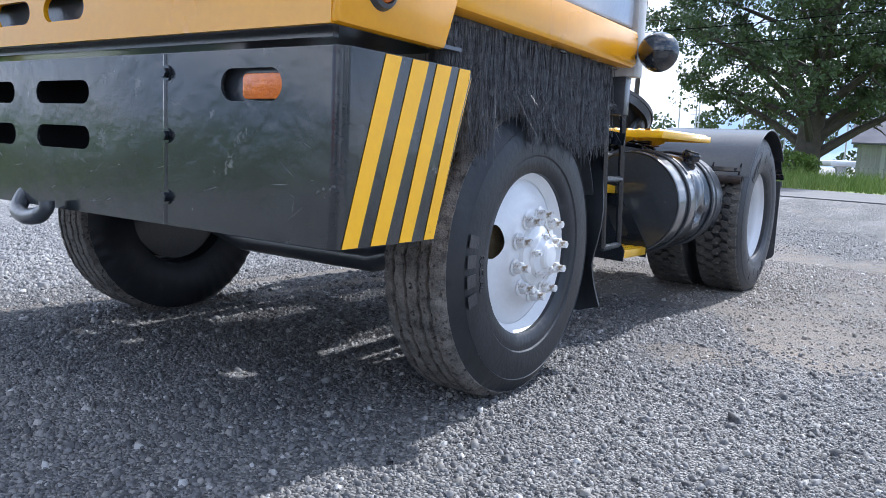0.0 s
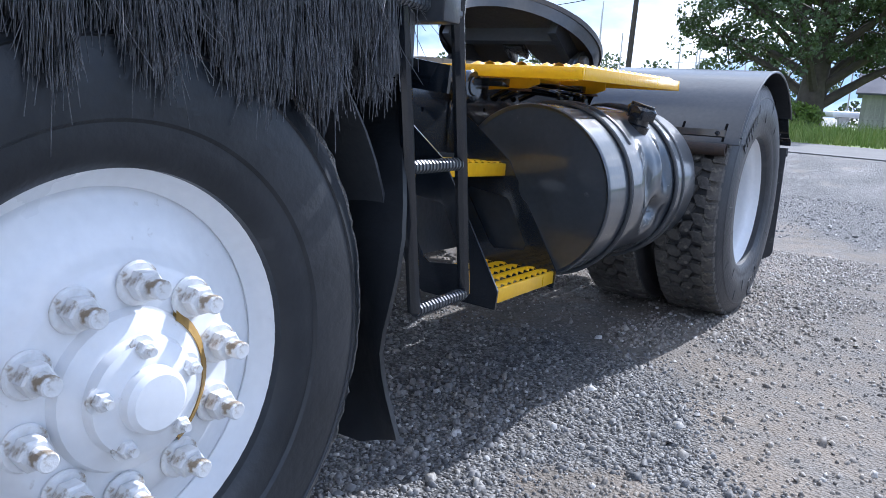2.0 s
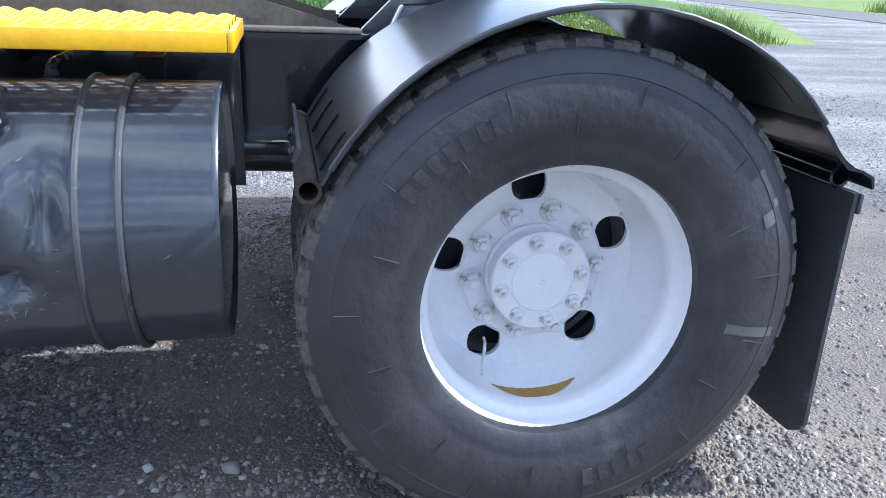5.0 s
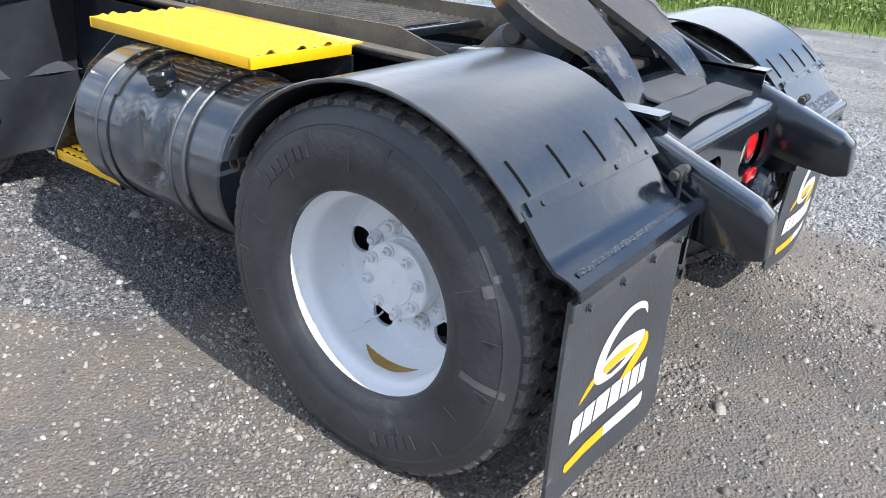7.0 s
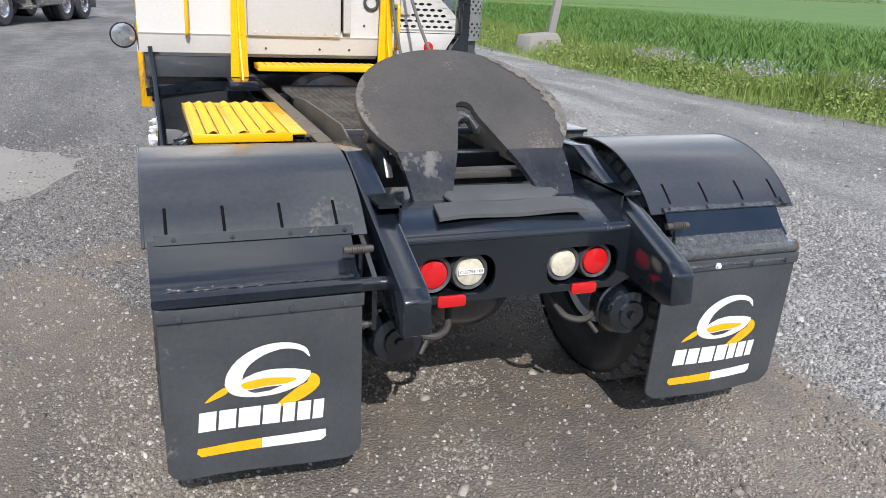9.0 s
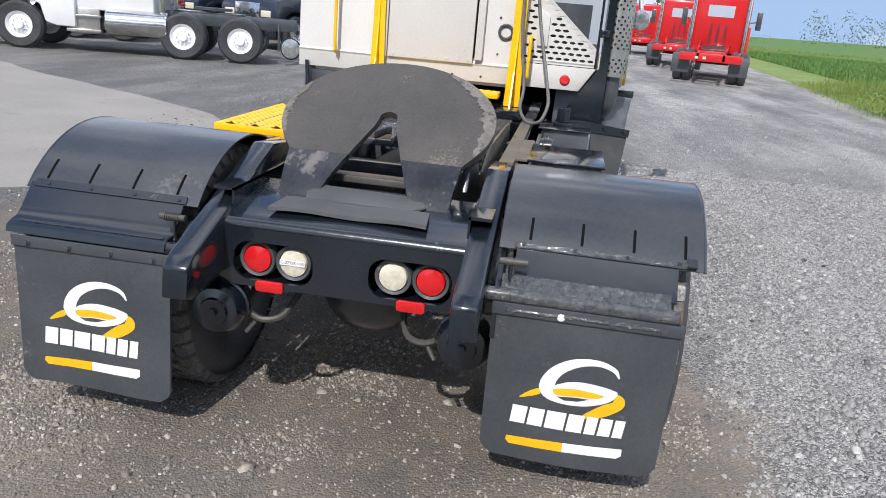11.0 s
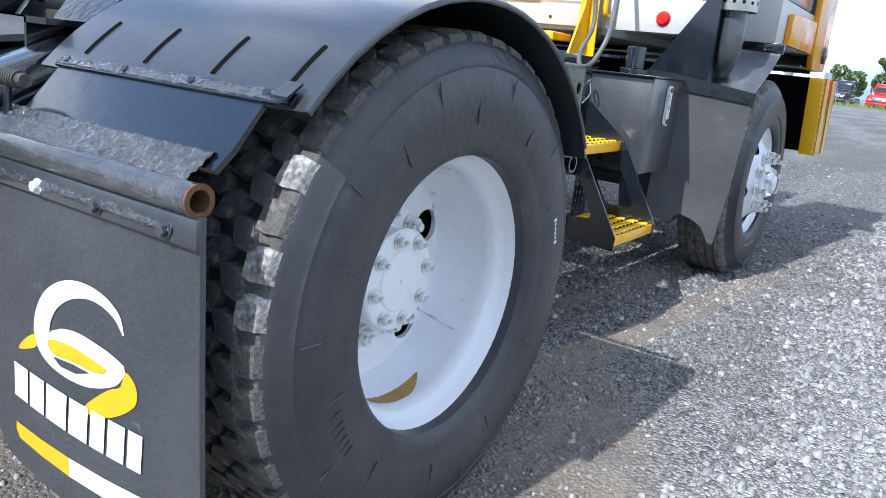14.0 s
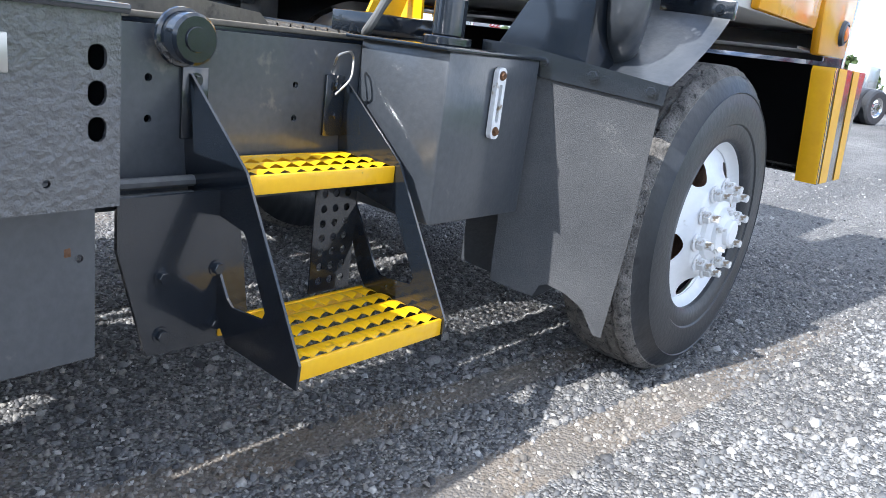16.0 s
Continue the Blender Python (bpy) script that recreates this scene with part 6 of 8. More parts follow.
bm = bmesh.new()
box(bm, 1.10, 1.205, -0.66, 0.575, 1.36, 2.6, 0.012)
part("cab_side", bm, GLASS_PALE, tractor, "pale reflective cab door panel")
bm = bmesh.new()
box(bm, -0.30, 1.10, -1.0, 0.66, 1.16, 2.75, 0.01)
part("cab_body", bm, CAB_WHITE, tractor, "white cab body")
bm = bmesh.new()
prism(bm, [(0.60, 1.183), (0.685, 1.183), (0.69, 1.29), (0.70, 1.302), (0.685, 1.314), (0.685, 2.7), (0.60, 2.7)], "x", -0.34, 1.212, bevel=0.003)
rear_wall = part("cab_rear_wall", bm, CAB_WHITE, tractor, "white cab rear wall with a ledge", smooth=30)
bm = bmesh.new()
box(bm, -0.035, 0.565, 0.69, 0.715, 1.30, 2.45, 0.006)
door = part("rear_door", bm, CAB_WHITE, rear_wall, "white sliding rear door")
for x0, x1, y1, z0 in ((-0.10, -0.05, 0.73, 1.33), (0.570, 0.595, 0.72, 1.30)):
    bm = bmesh.new()
    box(bm, x0, x1, 0.688, y1, z0, 2.45, 0.003)
    part("door_track", bm, CAB_WHITE, rear_wall)
bm = bmesh.new()
box(bm, -0.048, -0.036, 0.688, 0.70, 1.34, 2.45)
part("door_gap", bm, INK_AND_DARK, rear_wall)
for k in range(8):
    bm = bmesh.new()
    bolt(bm, "y", (0.52 - 0.075 * k, 1.322), 0.007, 0.715, 0.722)
    part("rivet", bm, CAB_WHITE, rear_wall)
for x, z in ((0.45, 1.22), (0.1, 1.22), (-0.1, 1.22), (-0.2, 1.38), (-0.2, 1.62)):
    bm = bmesh.new()
    rod(bm, "y", (x, z), 0.008, 0.683, 0.690, 10)
    part("screw", bm, GREASE, rear_wall)
# slotted engine panel with a sloping edge
def punched_cell(bm, corners, centre, rx, rz, at):
    """One sheet cell with an eight-sided hole; at() maps the plane to space."""
    c = [bm.verts.new(at(*p)) for p in corners]
    o = [bm.verts.new(at(centre[0] + rx * math.cos(radians(a)), centre[1] + rz * math.sin(radians(a)))) for a in (-157.5, -112.5, -67.5, -22.5, 22.5, 67.5, 112.5, 157.5)]
    for k in range(4):
        a, b = o[(2 * k + 1) % 8], o[(2 * k + 2) % 8]
        bm.faces.new((c[k], c[(k + 1) % 4], b, a))
        bm.faces.new((c[(k + 1) % 4], o[(2 * k + 3) % 8], b))


def slope(z):
    return 0.885 - max(0.0, z - 1.45) * 0.465 / 0.41


bm = bmesh.new()
flat = lambda x, z: (-x, 0.648, z)
quad = lambda *p: bm.faces.new([bm.verts.new(flat(*q)) for q in p])
ZS, PZ, PX = 1.3665, 0.037, 0.054
quad((0.345, 1.345), (slope(1.345), 1.345), (slope(ZS), ZS), (0.345, ZS))
for j in range(11):
    za, zb = ZS + PZ * j, ZS + PZ * (j + 1)
    x = 0.372 + 0.5 * PX * (j % 2)
    quad((0.345, za), (x, za), (x, zb), (0.345, zb))
    while x + PX < slope(zb) - 0.02:
        cell = [(x, za), (x + PX, za), (x + PX, zb), (x, zb)]
        if j > 1 and abs(x + PX / 2 - 0.495) < 0.05:
            quad(*cell)
        else:
            punched_cell(bm, cell, (x + PX / 2, (za + zb) / 2), 0.0215, 0.0095, flat)
        x += PX
    quad((x, za), (slope(za), za), (slope(zb), zb), (x, zb))
ZT = ZS + PZ * 11
quad((0.345, ZT), (slope(ZT), ZT), (slope(1.86), 1.86), (0.345, 1.86))
bmesh.ops.remove_doubles(bm, verts=bm.verts, dist=0.0002)
bmesh.ops.recalc_face_normals(bm, faces=bm.faces)
bmesh.ops.solidify(bm, geom=bm.faces, thickness=0.006)
engine = part("engine_panel", bm, CAB_WHITE, tractor, "white slotted engine panel", smooth=0)
bm = bmesh.new()
prism(bm, [(-0.345, 1.183), (-0.775, 1.183), (-0.875, 1.34), (-0.345, 1.34)], "y", 0.63, 0.652, bevel=0.003)
part("lower_skirt", bm, CAB_WHITE, engine)
bm = bmesh.new()
prism(bm, [(-0.46, 1.46), (-0.53, 1.46), (-0.53, 1.66), (-0.46, 1.70)], "y", 0.648, 0.670, bevel=0.004)
part("hinge_cover", bm, CAB_WHITE, engine)
bm = bmesh.new()
box(bm, -0.88, -0.34, 0.46, 0.60, 1.2, 1.5)
box(bm, -0.80, -0.34, 0.48, 0.58, 1.5, 1.75)
part("engine_block", bm, BLACK_SATIN, engine)
bm = bmesh.new()
turned(bm, [(0, 0.668), (0.024, 0.668), (0.033, 0.661), (0.036, 0.652), (0, 0.652)], "y", (-0.675, 1.248), 24, closed=False)
part("rear_marker", bm, RED, engine, "round red marker lamp")
bm = bmesh.new()
tube(bm, [(-0.245 + 0.045 * math.cos(a), 0.695, 1.53 + 0.045 * math.sin(a)) for a in [2 * math.pi * k / 24 for k in range(24)]], 0.010, 8, closed=True)
part("filler_ring", bm, FLAP, engine, "black rubber ring round a filler")
# black sloping support tower and exhaust with a perforated shield
bm = bmesh.new()
prism(bm, [(-0.64, 0.97), (-0.95, 0.97), (-0.95, 1.9), (-0.90, 1.9), (-0.90, 1.36)], "y", 0.70, 0.712)
tower = part("exhaust_tower", bm, BLACK, tractor, "black steel exhaust support", smooth=0)
bm = bmesh.new()
box(bm, -0.945, -0.90, 0.55, 0.70, 0.97, 2.6, 0.004)
part("tower_post", bm, BLACK, tower)
bm = bmesh.new()
tube(bm, [(-0.865, 0.74, 1.35), (-0.865, 0.75, 1.5), (-0.865, 0.74, 1.9)], 0.009, 8)
box(bm, -0.93, -0.86, 0.69, 0.74, 1.55, 1.60, 0.003)
part("clamp", bm, BLACK, tower)
SHX, SHY, SHR = -0.987, 0.605, 0.093
bm = bmesh.new()
n, levels = 28, 44
wrap = lambda k, z: (SHX + SHR * math.cos(2 * math.pi * k / n), SHY + SHR * math.sin(2 * math.pi * k / n), z)
for j in range(levels):
    for k in range(n):
        za, zb = 1.303 + 1.1 * j / levels, 1.303 + 1.1 * (j + 1) / levels
        cell = [(k, za), (k + 1, za), (k + 1, zb), (k, zb)]
        if (j + k) % 2 == 0 and j % 16 not in (0, 5, 6):
            punched_cell(bm, cell, (k + 0.5, (za + zb) / 2), 0.40, 0.0085, wrap)
        else:
            bm.faces.new([bm.verts.new(wrap(*p)) for p in cell])
bmesh.ops.remove_doubles(bm, verts=bm.verts, dist=0.0002)
shield = part("exhaust_shield", bm, STEEL, tractor, "perforated steel exhaust shield", smooth=60)
bm = bmesh.new()
tube(bm, bend([(SHX + 0.1, 0.45, 1.0), (SHX, 0.6, 1.1), (SHX, SHY, 1.3), (SHX, SHY, 2.4)], 0.1), 0.058, 20)
part("exhaust_pipe", bm, BLACK_SATIN, shield)
bm = bmesh.new()
box(bm, -0.99, -0.80, 0.52, 0.58, 1.03, 1.2, 0.01)
tube(bm, [(-0.86, 0.5, 1.3), (-0.89, 0.62, 1.18), (-0.86, 0.6, 1.05), (-0.80, 0.5, 1.0)], [0.05, 0.06, 0.07, 0.06], 12)
part("air_bellows", bm, FLAP, tower, "black crumpled rubber bellows")
# right front: white body side and curved rubber fender sheet
bm = bmesh.new()
box(bm, -1.09, -0.34, -0.98, 0.18, 1.20, 1.42, 0.01)
part("engine_side", bm, CAB_WHITE, tractor, "white engine bay side")
bm = bmesh.new()
prism(bm, [(-0.62, 1.20), (0.02, 1.205), (0.02, 1.36), (-0.62, 1.38)], "x", -1.122, -1.091, bevel=0.008)
part("side_band", bm, CAB_YELLOW, tractor, "yellow lower side band")
bm = bmesh.new()
box(bm, -1.09, -0.5, -0.55, 0.05, 1.42, 2.85, 0.02)
part("cab_pillar", bm, GLASS_PALE, tractor, "pale blue-grey cab panel")
bm = bmesh.new()
grid = []
for j in range(9):
    v = j / 8
    row = []
    for i in range(13):
        u = i / 12
        x = -0.62 - 0.55 * u
        z = 1.185 - 0.23 * v
        y = 0.33 + 0.23 * v ** 1.6 + 0.05 * math.sin(math.pi * u) * v
        row.append(bm.verts.new((x + 0.04 * v * (u > 0.95), y, z)))
    grid.append(row)
for a, b in zip(grid, grid[1:]):
    for i in range(12):
        bm.faces.new((a[i], a[i + 1], b[i + 1], b[i]))
bmesh.ops.solidify(bm, geom=bm.faces, thickness=0.006)
sheet = part("fender_sheet", bm, BLACK_SATIN, tractor, "curved black rubber fender sheet", smooth=60)
bm = bmesh.new()
box(bm, -1.17, -0.95, 0.325, 0.345, 1.145, 1.195, 0.003)
bolt(bm, "y", (-1.13, 1.17), 0.010, 0.345, 0.357)
part("clamp_bar", bm, BLACK, sheet)

# work lamps
for name, (x, y, z), s in (("work_lamp", (1.296, 0.595, 1.278), 1), ("work_lamp", (-1.209, -0.64, 1.689), -1)):
    bm = bmesh.new()
    prof = [(0, -0.085), (0.03, -0.082), (0.055, -0.065), (0.070, -0.04), (0.075, -0.01), (0.078, 0.0), (0.078, 0.012), (0.07, 0.014), (0, 0.014)]
    turned(bm, [(r, a) for r, a in prof], "y", (x, z), 28, closed=False)
    bmesh.ops.translate(bm, verts=bm.verts, vec=(0, y + 0.03, 0))
    lamp = part(name, bm, BLACK if s > 0 else CHROME, tractor, "round rear-facing work lamp")
    bm = bmesh.new()
    turned(bm, [(0, 0.02), (0.05, 0.019), (0.068, 0.015), (0.068, 0.008), (0, 0.008)], "y", (x, z), 28, closed=False)
    bmesh.ops.translate(bm, verts=bm.verts, vec=(0, y + 0.03, 0))
    part("lens", bm, LAMP_GLASS, lamp)
    bm = bmesh.new()
    tube(bm, bend([(x - s * 0.07, y - 0.02, z - 0.03), (x - s * 0.09, y - 0.02, z + 0.01), (x - s * 0.075, y - 0.02, z + 0.05)], 0.02), 0.005, 6)
    if s < 0:
        tube(bm, bend([(x, y, z + 0.08), (x + 0.02, y - 0.02, z + 0.2), (x + 0.1, y - 0.05, z + 0.3)], 0.05), 0.02, 8)
    part("bracket", bm, BLACK_SATIN if s > 0 else CHROME, lamp)

# mirror on an arm ahead of the cab
bm = bmesh.new()
tube(bm, bend([(-1.07, -0.50, 2.80), (-1.39, -0.50, 2.79), (-1.52, -0.49, 2.70)], 0.05), 0.014, 8)
tube(bm, bend([(-1.07, -0.47, 2.03), (-1.20, -0.49, 2.05), (-1.45, -0.49, 2.28), (-1.52, -0.49, 2.34)], 0.05), 0.016, 8)
tube(bm, [(-1.26, -0.50, 2.78), (-1.45, -0.49, 2.29)], 0.009, 8)
mirror = part("mirror_arm", bm, BLACK_SATIN, tractor)
bm = bmesh.new()
box(bm, -1.61, -1.45, -0.51, -0.46, 2.31, 2.75, 0.02)
part("mirror_head", bm, BLACK_SATIN, mirror)

# yellow uprights, step plate and grab rails on the cab's rear
for x, lean in ((0.625, 0.0), (-0.335, -0.06)):
    bm = bmesh.new()
    prism(bm, [(0.70, 2.4), (0.745, 2.4), (0.755, 1.55), (0.80, 1.28), (0.915, 1.045), (0.78, 1.045), (0.70, 1.22)], "x", x - 0.005, x + 0.005)
    up = part("upright", bm, YELLOW, tractor, "yellow steel upright with gusset", smooth=0)
    bm = bmesh.new()
    prism(bm, [(x - 0.055, 1.045), (x + 0.055, 1.045), (x + 0.04, 1.55), (x + 0.04, 2.4), (x - 0.04, 2.4), (x - 0.04, 1.55)], "y", 0.735, 0.745)
    part("face_plate", bm, YELLOW, up, smooth=0)
    bm = bmesh.new()
    box(bm, x - 0.085, x + 0.085, 0.72, 0.97, 0.985, 1.043, 0.004)
    part("foot", bm, BLACK, up)
grip_plate("cab_step", -0.25, 0.53, 0.735, 0.93, 1.138, 0.035, tractor, "yellow serrated cab step plate", (0.04, 0.045))
for pts in ([(0.93, 0.72, 2.2), (0.93, 0.76, 2.15), (0.93, 0.76, 1.40), (0.93, 0.745, 1.30), (0.93, 0.70, 1.29)],
            [(-0.42, 0.69, 1.52), (-0.42, 0.75, 1.52), (-0.42, 0.75, 1.24), (-0.42, 0.69, 1.24)]):
    bm = bmesh.new()
    tube(bm, bend(pts, 0.03), 0.012, 10)
    part("grab_rail", bm, YELLOW, tractor, "yellow grab rail")
bm = bmesh.new()
tube(bm, bend([(-0.345, 0.77, 1.9), (-0.36, 0.80, 1.5), (-0.42, 0.84, 1.18), (-0.40, 0.93, 1.05), (-0.47, 1.05, 0.985), (-0.56, 1.12, 1.0), (-0.60, 1.08, 1.12), (-0.54, 0.9, 1.35), (-0.47, 0.79, 1.62), (-0.42, 0.76, 1.9)], 0.14, 8), 0.011, 10)
part("air_line", bm, HOSE, tractor, "looping grey air line")
bm = bmesh.new()
box(bm, 0.62, 1.18, 0.60, 0.655, 1.03, 1.183, 0.006)
part("sill_sheet", bm, BLACK_SATIN, tractor, "scuffed black sheet under the cab")
bm = bmesh.new()
box(bm, 0.59, 1.13, 0.50, 0.595, 0.93, 1.20, 0.02)
part("inner_fender", bm, FLAP, tractor)

# rubber guards behind the front wheels
def guard(s):
    y = 0.70 if s < 0 else 0.60
    bm = bmesh.new()
    if s < 0:
        pts = [(0.80, 0.95), (1.18, 0.915), (1.168, 0.55), (1.142, 0.232), (1.118, 0.235), (1.075, 0.31), (1.02, 0.345), (0.965, 0.362), (0.943, 0.352), (0.93, 0.315), (0.80, 0.34)]
    else:
        pts = [(0.58, 0.93), (1.0, 0.98), (1.13, 0.90), (1.13, 0.5), (1.12, 0.24), (1.02, 0.21), (0.82, 0.23), (0.6, 0.25)]
    holed(bm, [(s * x, z) for x, z in pts], [], "y", y, y + 0.012)
    bmesh.ops.subdivide_edges(bm, edges=bm.edges, cuts=2 if s < 0 else 5, use_grid_fill=True)
    for v in bm.verts:
        k = max(0.0, 0.93 - v.co.z)
        v.co.y += (-0.10 if s < 0 else -0.06) * k - (0.0 if s < 0 else 0.08 * (abs(v.co.x) - 0.58) ** 2)
        if s > 0:
            # buckled, its foot kicked outwards
            v.co.y += 0.018 * math.sin(17 * v.co.x + 9 * v.co.z) * min(1.0, 2 * k)
            v.co.x += 0.04 * max(0.0, 0.42 - v.co.z) / 0.2 + 0.012 * math.sin(13 * v.co.z)
    if s < 0:
        pl = bmesh.new()
        holed(pl, [(-0.60, 0.95), (-0.95, 0.95), (-0.95, 0.36), (-0.88, 0.30), (-0.80, 0.33), (-0.60, 0.34)], [], "y", 0.655, 0.665)
        part("guard_backing", pl, FLAP, tractor, "black rubber sheet behind the guard", smooth=0)
    askew = Matrix.Translation((-0.80, 0.80, 0)) @ Matrix.Rotation(radians(24), 4, "Z") @ Matrix.Translation((0.80, -0.712, 0))
    g = part("wheel_guard", bm, GUARD if s < 0 else STEER_RUBBER, tractor, "dusty grey rubber guard behind the steer wheel" if s < 0 else "crumpled black rubber guard behind the steer wheel", smooth=50)
    bm = bmesh.new()
    prism(bm, [(s * 0.70, 1.012), (s * 0.83, 1.006), (s * 1.19, 0.955), (s * 1.186, 0.905), (s * 0.70, 0.95)], "y", y + 0.012, y + 0.020)
    part("clamp_strip", bm, BLACK, g)
    for x in (0.87, 1.0, 1.15):
        bm = bmesh.new()
        bolt(bm, "y", (s * x, 0.985 - 0.13 * (x - 0.78)), 0.013, y + 0.020, y + 0.038)
        part("bolt", bm, BLACK, g)
    if s < 0:
        g.matrix_basis = askew


for s in (1, -1):
    guard(s)

# ladder on the left
bm = bmesh.new()
tube(bm, [(1.150, 0.70, 1.22), (1.135, 0.71, 1.05), (1.105, 0.84, 0.472)], 0.014, 8)
ladder = part("ladder", bm, BLACK, tractor, "black steel ladder with ribbed rungs")
bm = bmesh.new()
tube(bm, [(1.130, 0.54, 1.05), (1.113, 0.645, 0.472)], 0.014, 8)
part("ladder_post", bm, BLACK, ladder)


def ribbed(bm, a, b, r):
    a, b = Vector(a), Vector(b)
    tube(bm, [a, b], r, 10)
    n = int((b - a).length / 0.011)
    for k in range(1, n):
        p, q = a.lerp(b, (k - 0.2) / n), a.lerp(b, (k + 0.2) / n)
        tube(bm, [p, q], r * 1.22, 8)
    return bm


for a, b in (((1.113, 0.645, 0.472), (1.105, 0.84, 0.472)), ((1.121, 0.593, 0.765), (1.119, 0.776, 0.765)), ((1.14, 0.22, 1.075), (1.138, 0.705, 1.055))):
    bm = bmesh.new()
    ribbed(bm, a, b, 0.0115)
    part("rung", bm, BLACK_SATIN, ladder, "ribbed black steel rung")
bm = bmesh.new()
tube(bm, bend([(1.14, 0.24, 1.075), (1.14, 0.14, 1.08), (1.15, 0.06, 1.22), (1.14, 0.05, 1.25)], 0.05), 0.012, 8)
box(bm, 1.06, 1.17, 0.02, 0.08, 1.205, 1.222, 0.004)
part("hand_hoop", bm, BLACK, ladder)

# bristle curtain over the left front wheel
rng = np.random.default_rng(3)
N = 7400
y = np.concatenate([rng.uniform(-0.66, 0.50, 6600), rng.uniform(0.42, 0.56, 800)])
x = 1.135 + rng.normal(0, 0.014, N)
x[6600:] = 1.06 + rng.normal(0, 0.03, 800)
length = 0.305 + 0.035 * np.sin(y * 9.0) + 0.05 * np.clip((y - 0.25) / 0.2, 0, 1) + rng.normal(0, 0.018, N)
clump = np.sin(y * 31 + 1.3) * np.sin(y * 12.7) + 0.5 * np.sin(y * 57)
length += 0.06 * clump - 0.045
length[rng.random(N) < 0.05] *= 1.12
lean_y, lean_x = rng.normal(0, 0.012, N) + 0.010 * np.sin(y * 47) + 0.008 * np.sin(y * 21), rng.normal(0.0, 0.012, N)
wild = rng.random(N) < 0.012
lean_y[wild] *= 5
lean_x[wild] = np.abs(lean_x[wild]) * 4
levels = [0, 0.25, 0.45, 0.65, 0.85, 1.0]
wave_a, wave_p = np.abs(rng.normal(0, 0.006, N)), rng.uniform(0, 6.28, N)
V, F = [], []
rad = 0.0011
base = np.arange(N) * (3 * len(levels))
for li, t in enumerate(levels):
    cx, cy, cz = x + lean_x * t ** 2 + wave_a * np.sin(wave_p + 6 * t) * t, y + lean_y * t ** 2 + wave_a * np.cos(wave_p * 1.7 + 7 * t) * t, 1.215 - length * t
    for k in range(3):
        a = 2 * math.pi * k / 3
        V.append(np.stack([cx + rad * (1.1 - 0.5 * t) * math.cos(a), cy + rad * (1.1 - 0.5 * t) * math.sin(a), cz], 1))
verts = np.stack(V, 1).reshape(-1, 3)
for li in range(len(levels) - 1):
    for k in range(3):
        j = (k + 1) % 3
        F.append(np.stack([base + li * 3 + k, base + li * 3 + j, base + (li + 1) * 3 + j, base + (li + 1) * 3 + k], 1))
brush = sub("bristle_curtain", bulk("bristle_curtain", verts, np.concatenate(F), BRISTLE, True), tractor, "hanging black bristle curtain over the wheel")
tagged(brush, kind="stuff")
bm = bmesh.new()
box(bm, 1.10, 1.16, -0.68, 0.56, 1.205, 1.225, 0.003)
part("brush_holder", bm, BLACK_SATIN, tractor)
bm = bmesh.new()
prism(bm, [(FRONT_Y + 0.60 * math.cos(radians(a)), 0.51 + 0.60 * math.sin(radians(a))) for a in range(8, 165, 6)] + [(FRONT_Y + 0.59 * math.cos(radians(a)), 0.52 + 0.59 * math.sin(radians(a))) for a in range(164, 7, -6)], "x", 0.60, 1.09)
part("inner_arch", bm, FLAP, tractor, "black rubber wheel arch liner")

# right side: fluid box, cylinder, painted cover plates
bm = bmesh.new()
prism(bm, [(-0.585, 0.575), (-0.868, 0.572), (-0.870, 0.978), (-0.585, 0.978)], "y", 0.80, 1.166, bevel=0.008)
tank2 = part("fluid_box", bm, BLACK_SATIN, tractor, "black square fluid reservoir")
bm = bmesh.new()
box(bm, -0.882, -0.555, 0.792, 1.192, 0.976, 0.984, 0.002)
part("box_lid", bm, BLACK, tank2)
bm = bmesh.new()
holed(bm, oval(0.98, 0.865, 0.034, 0.172, 8, 0.014), [oval(0.98, 0.865, 0.012, 0.09, 6, 0.004)], "x", -0.886, -0.872)
# pale paint stands in for the bright reflection on chrome
gauge = part("sight_gauge", bm, NUT, tank2, "chrome sight gauge")
for z in (0.932, 0.798):
    bm = bmesh.new()
    bolt(bm, "x", (0.98, z), 0.008, -0.886, -0.894)
    part("bolt", bm, RUST, tank2)
bm = bmesh.new()
rod(bm, "z", (-0.70, 0.98), 0.062, 0.984, 1.006, 28, 0.003)
rod(bm, "z", (-0.70, 0.98), 0.042, 1.006, 1.10, 24, 0.004)
part("filter_head", bm, BLACK, tank2, "black filter head on the reservoir")
bm = bmesh.new()
rod(bm, "x", (1.665, 0.942), 0.049, -0.585, -0.66, 32, 0.006)
rod(bm, "x", (1.665, 0.942), 0.024, -0.66, -0.664, 24, 0.001)
tube(bm, [(-0.61, 1.665 + 0.051 * math.cos(a), 0.942 + 0.051 * math.sin(a)) for a in [2 * math.pi * k / 24 for k in range(24)]], 0.007, 6, closed=True)
part("end_cap", bm, BLACK, tractor, "round black cylinder end")
bm = bmesh.new()
holed(bm, [(1.948, 0.704), (2.404, 0.697), (2.404, 0.985), (1.948, 0.985)], [oval(1.982, z, 0.027, 0.036, 8, 0.013) for z in (0.92, 0.87, 0.819)] + [ring(yy, zz, 0.006, 8) for yy, zz in ((2.30, 0.75), (2.053, 0.744), (2.14, 0.87), (2.14, 0.84))], "x", -0.915, -0.907)
cover = part("cover_plate", bm, BLACK_ROUGH, tractor, "black lumpy-painted cover plate with holes", smooth=0)
bm = bmesh.new()
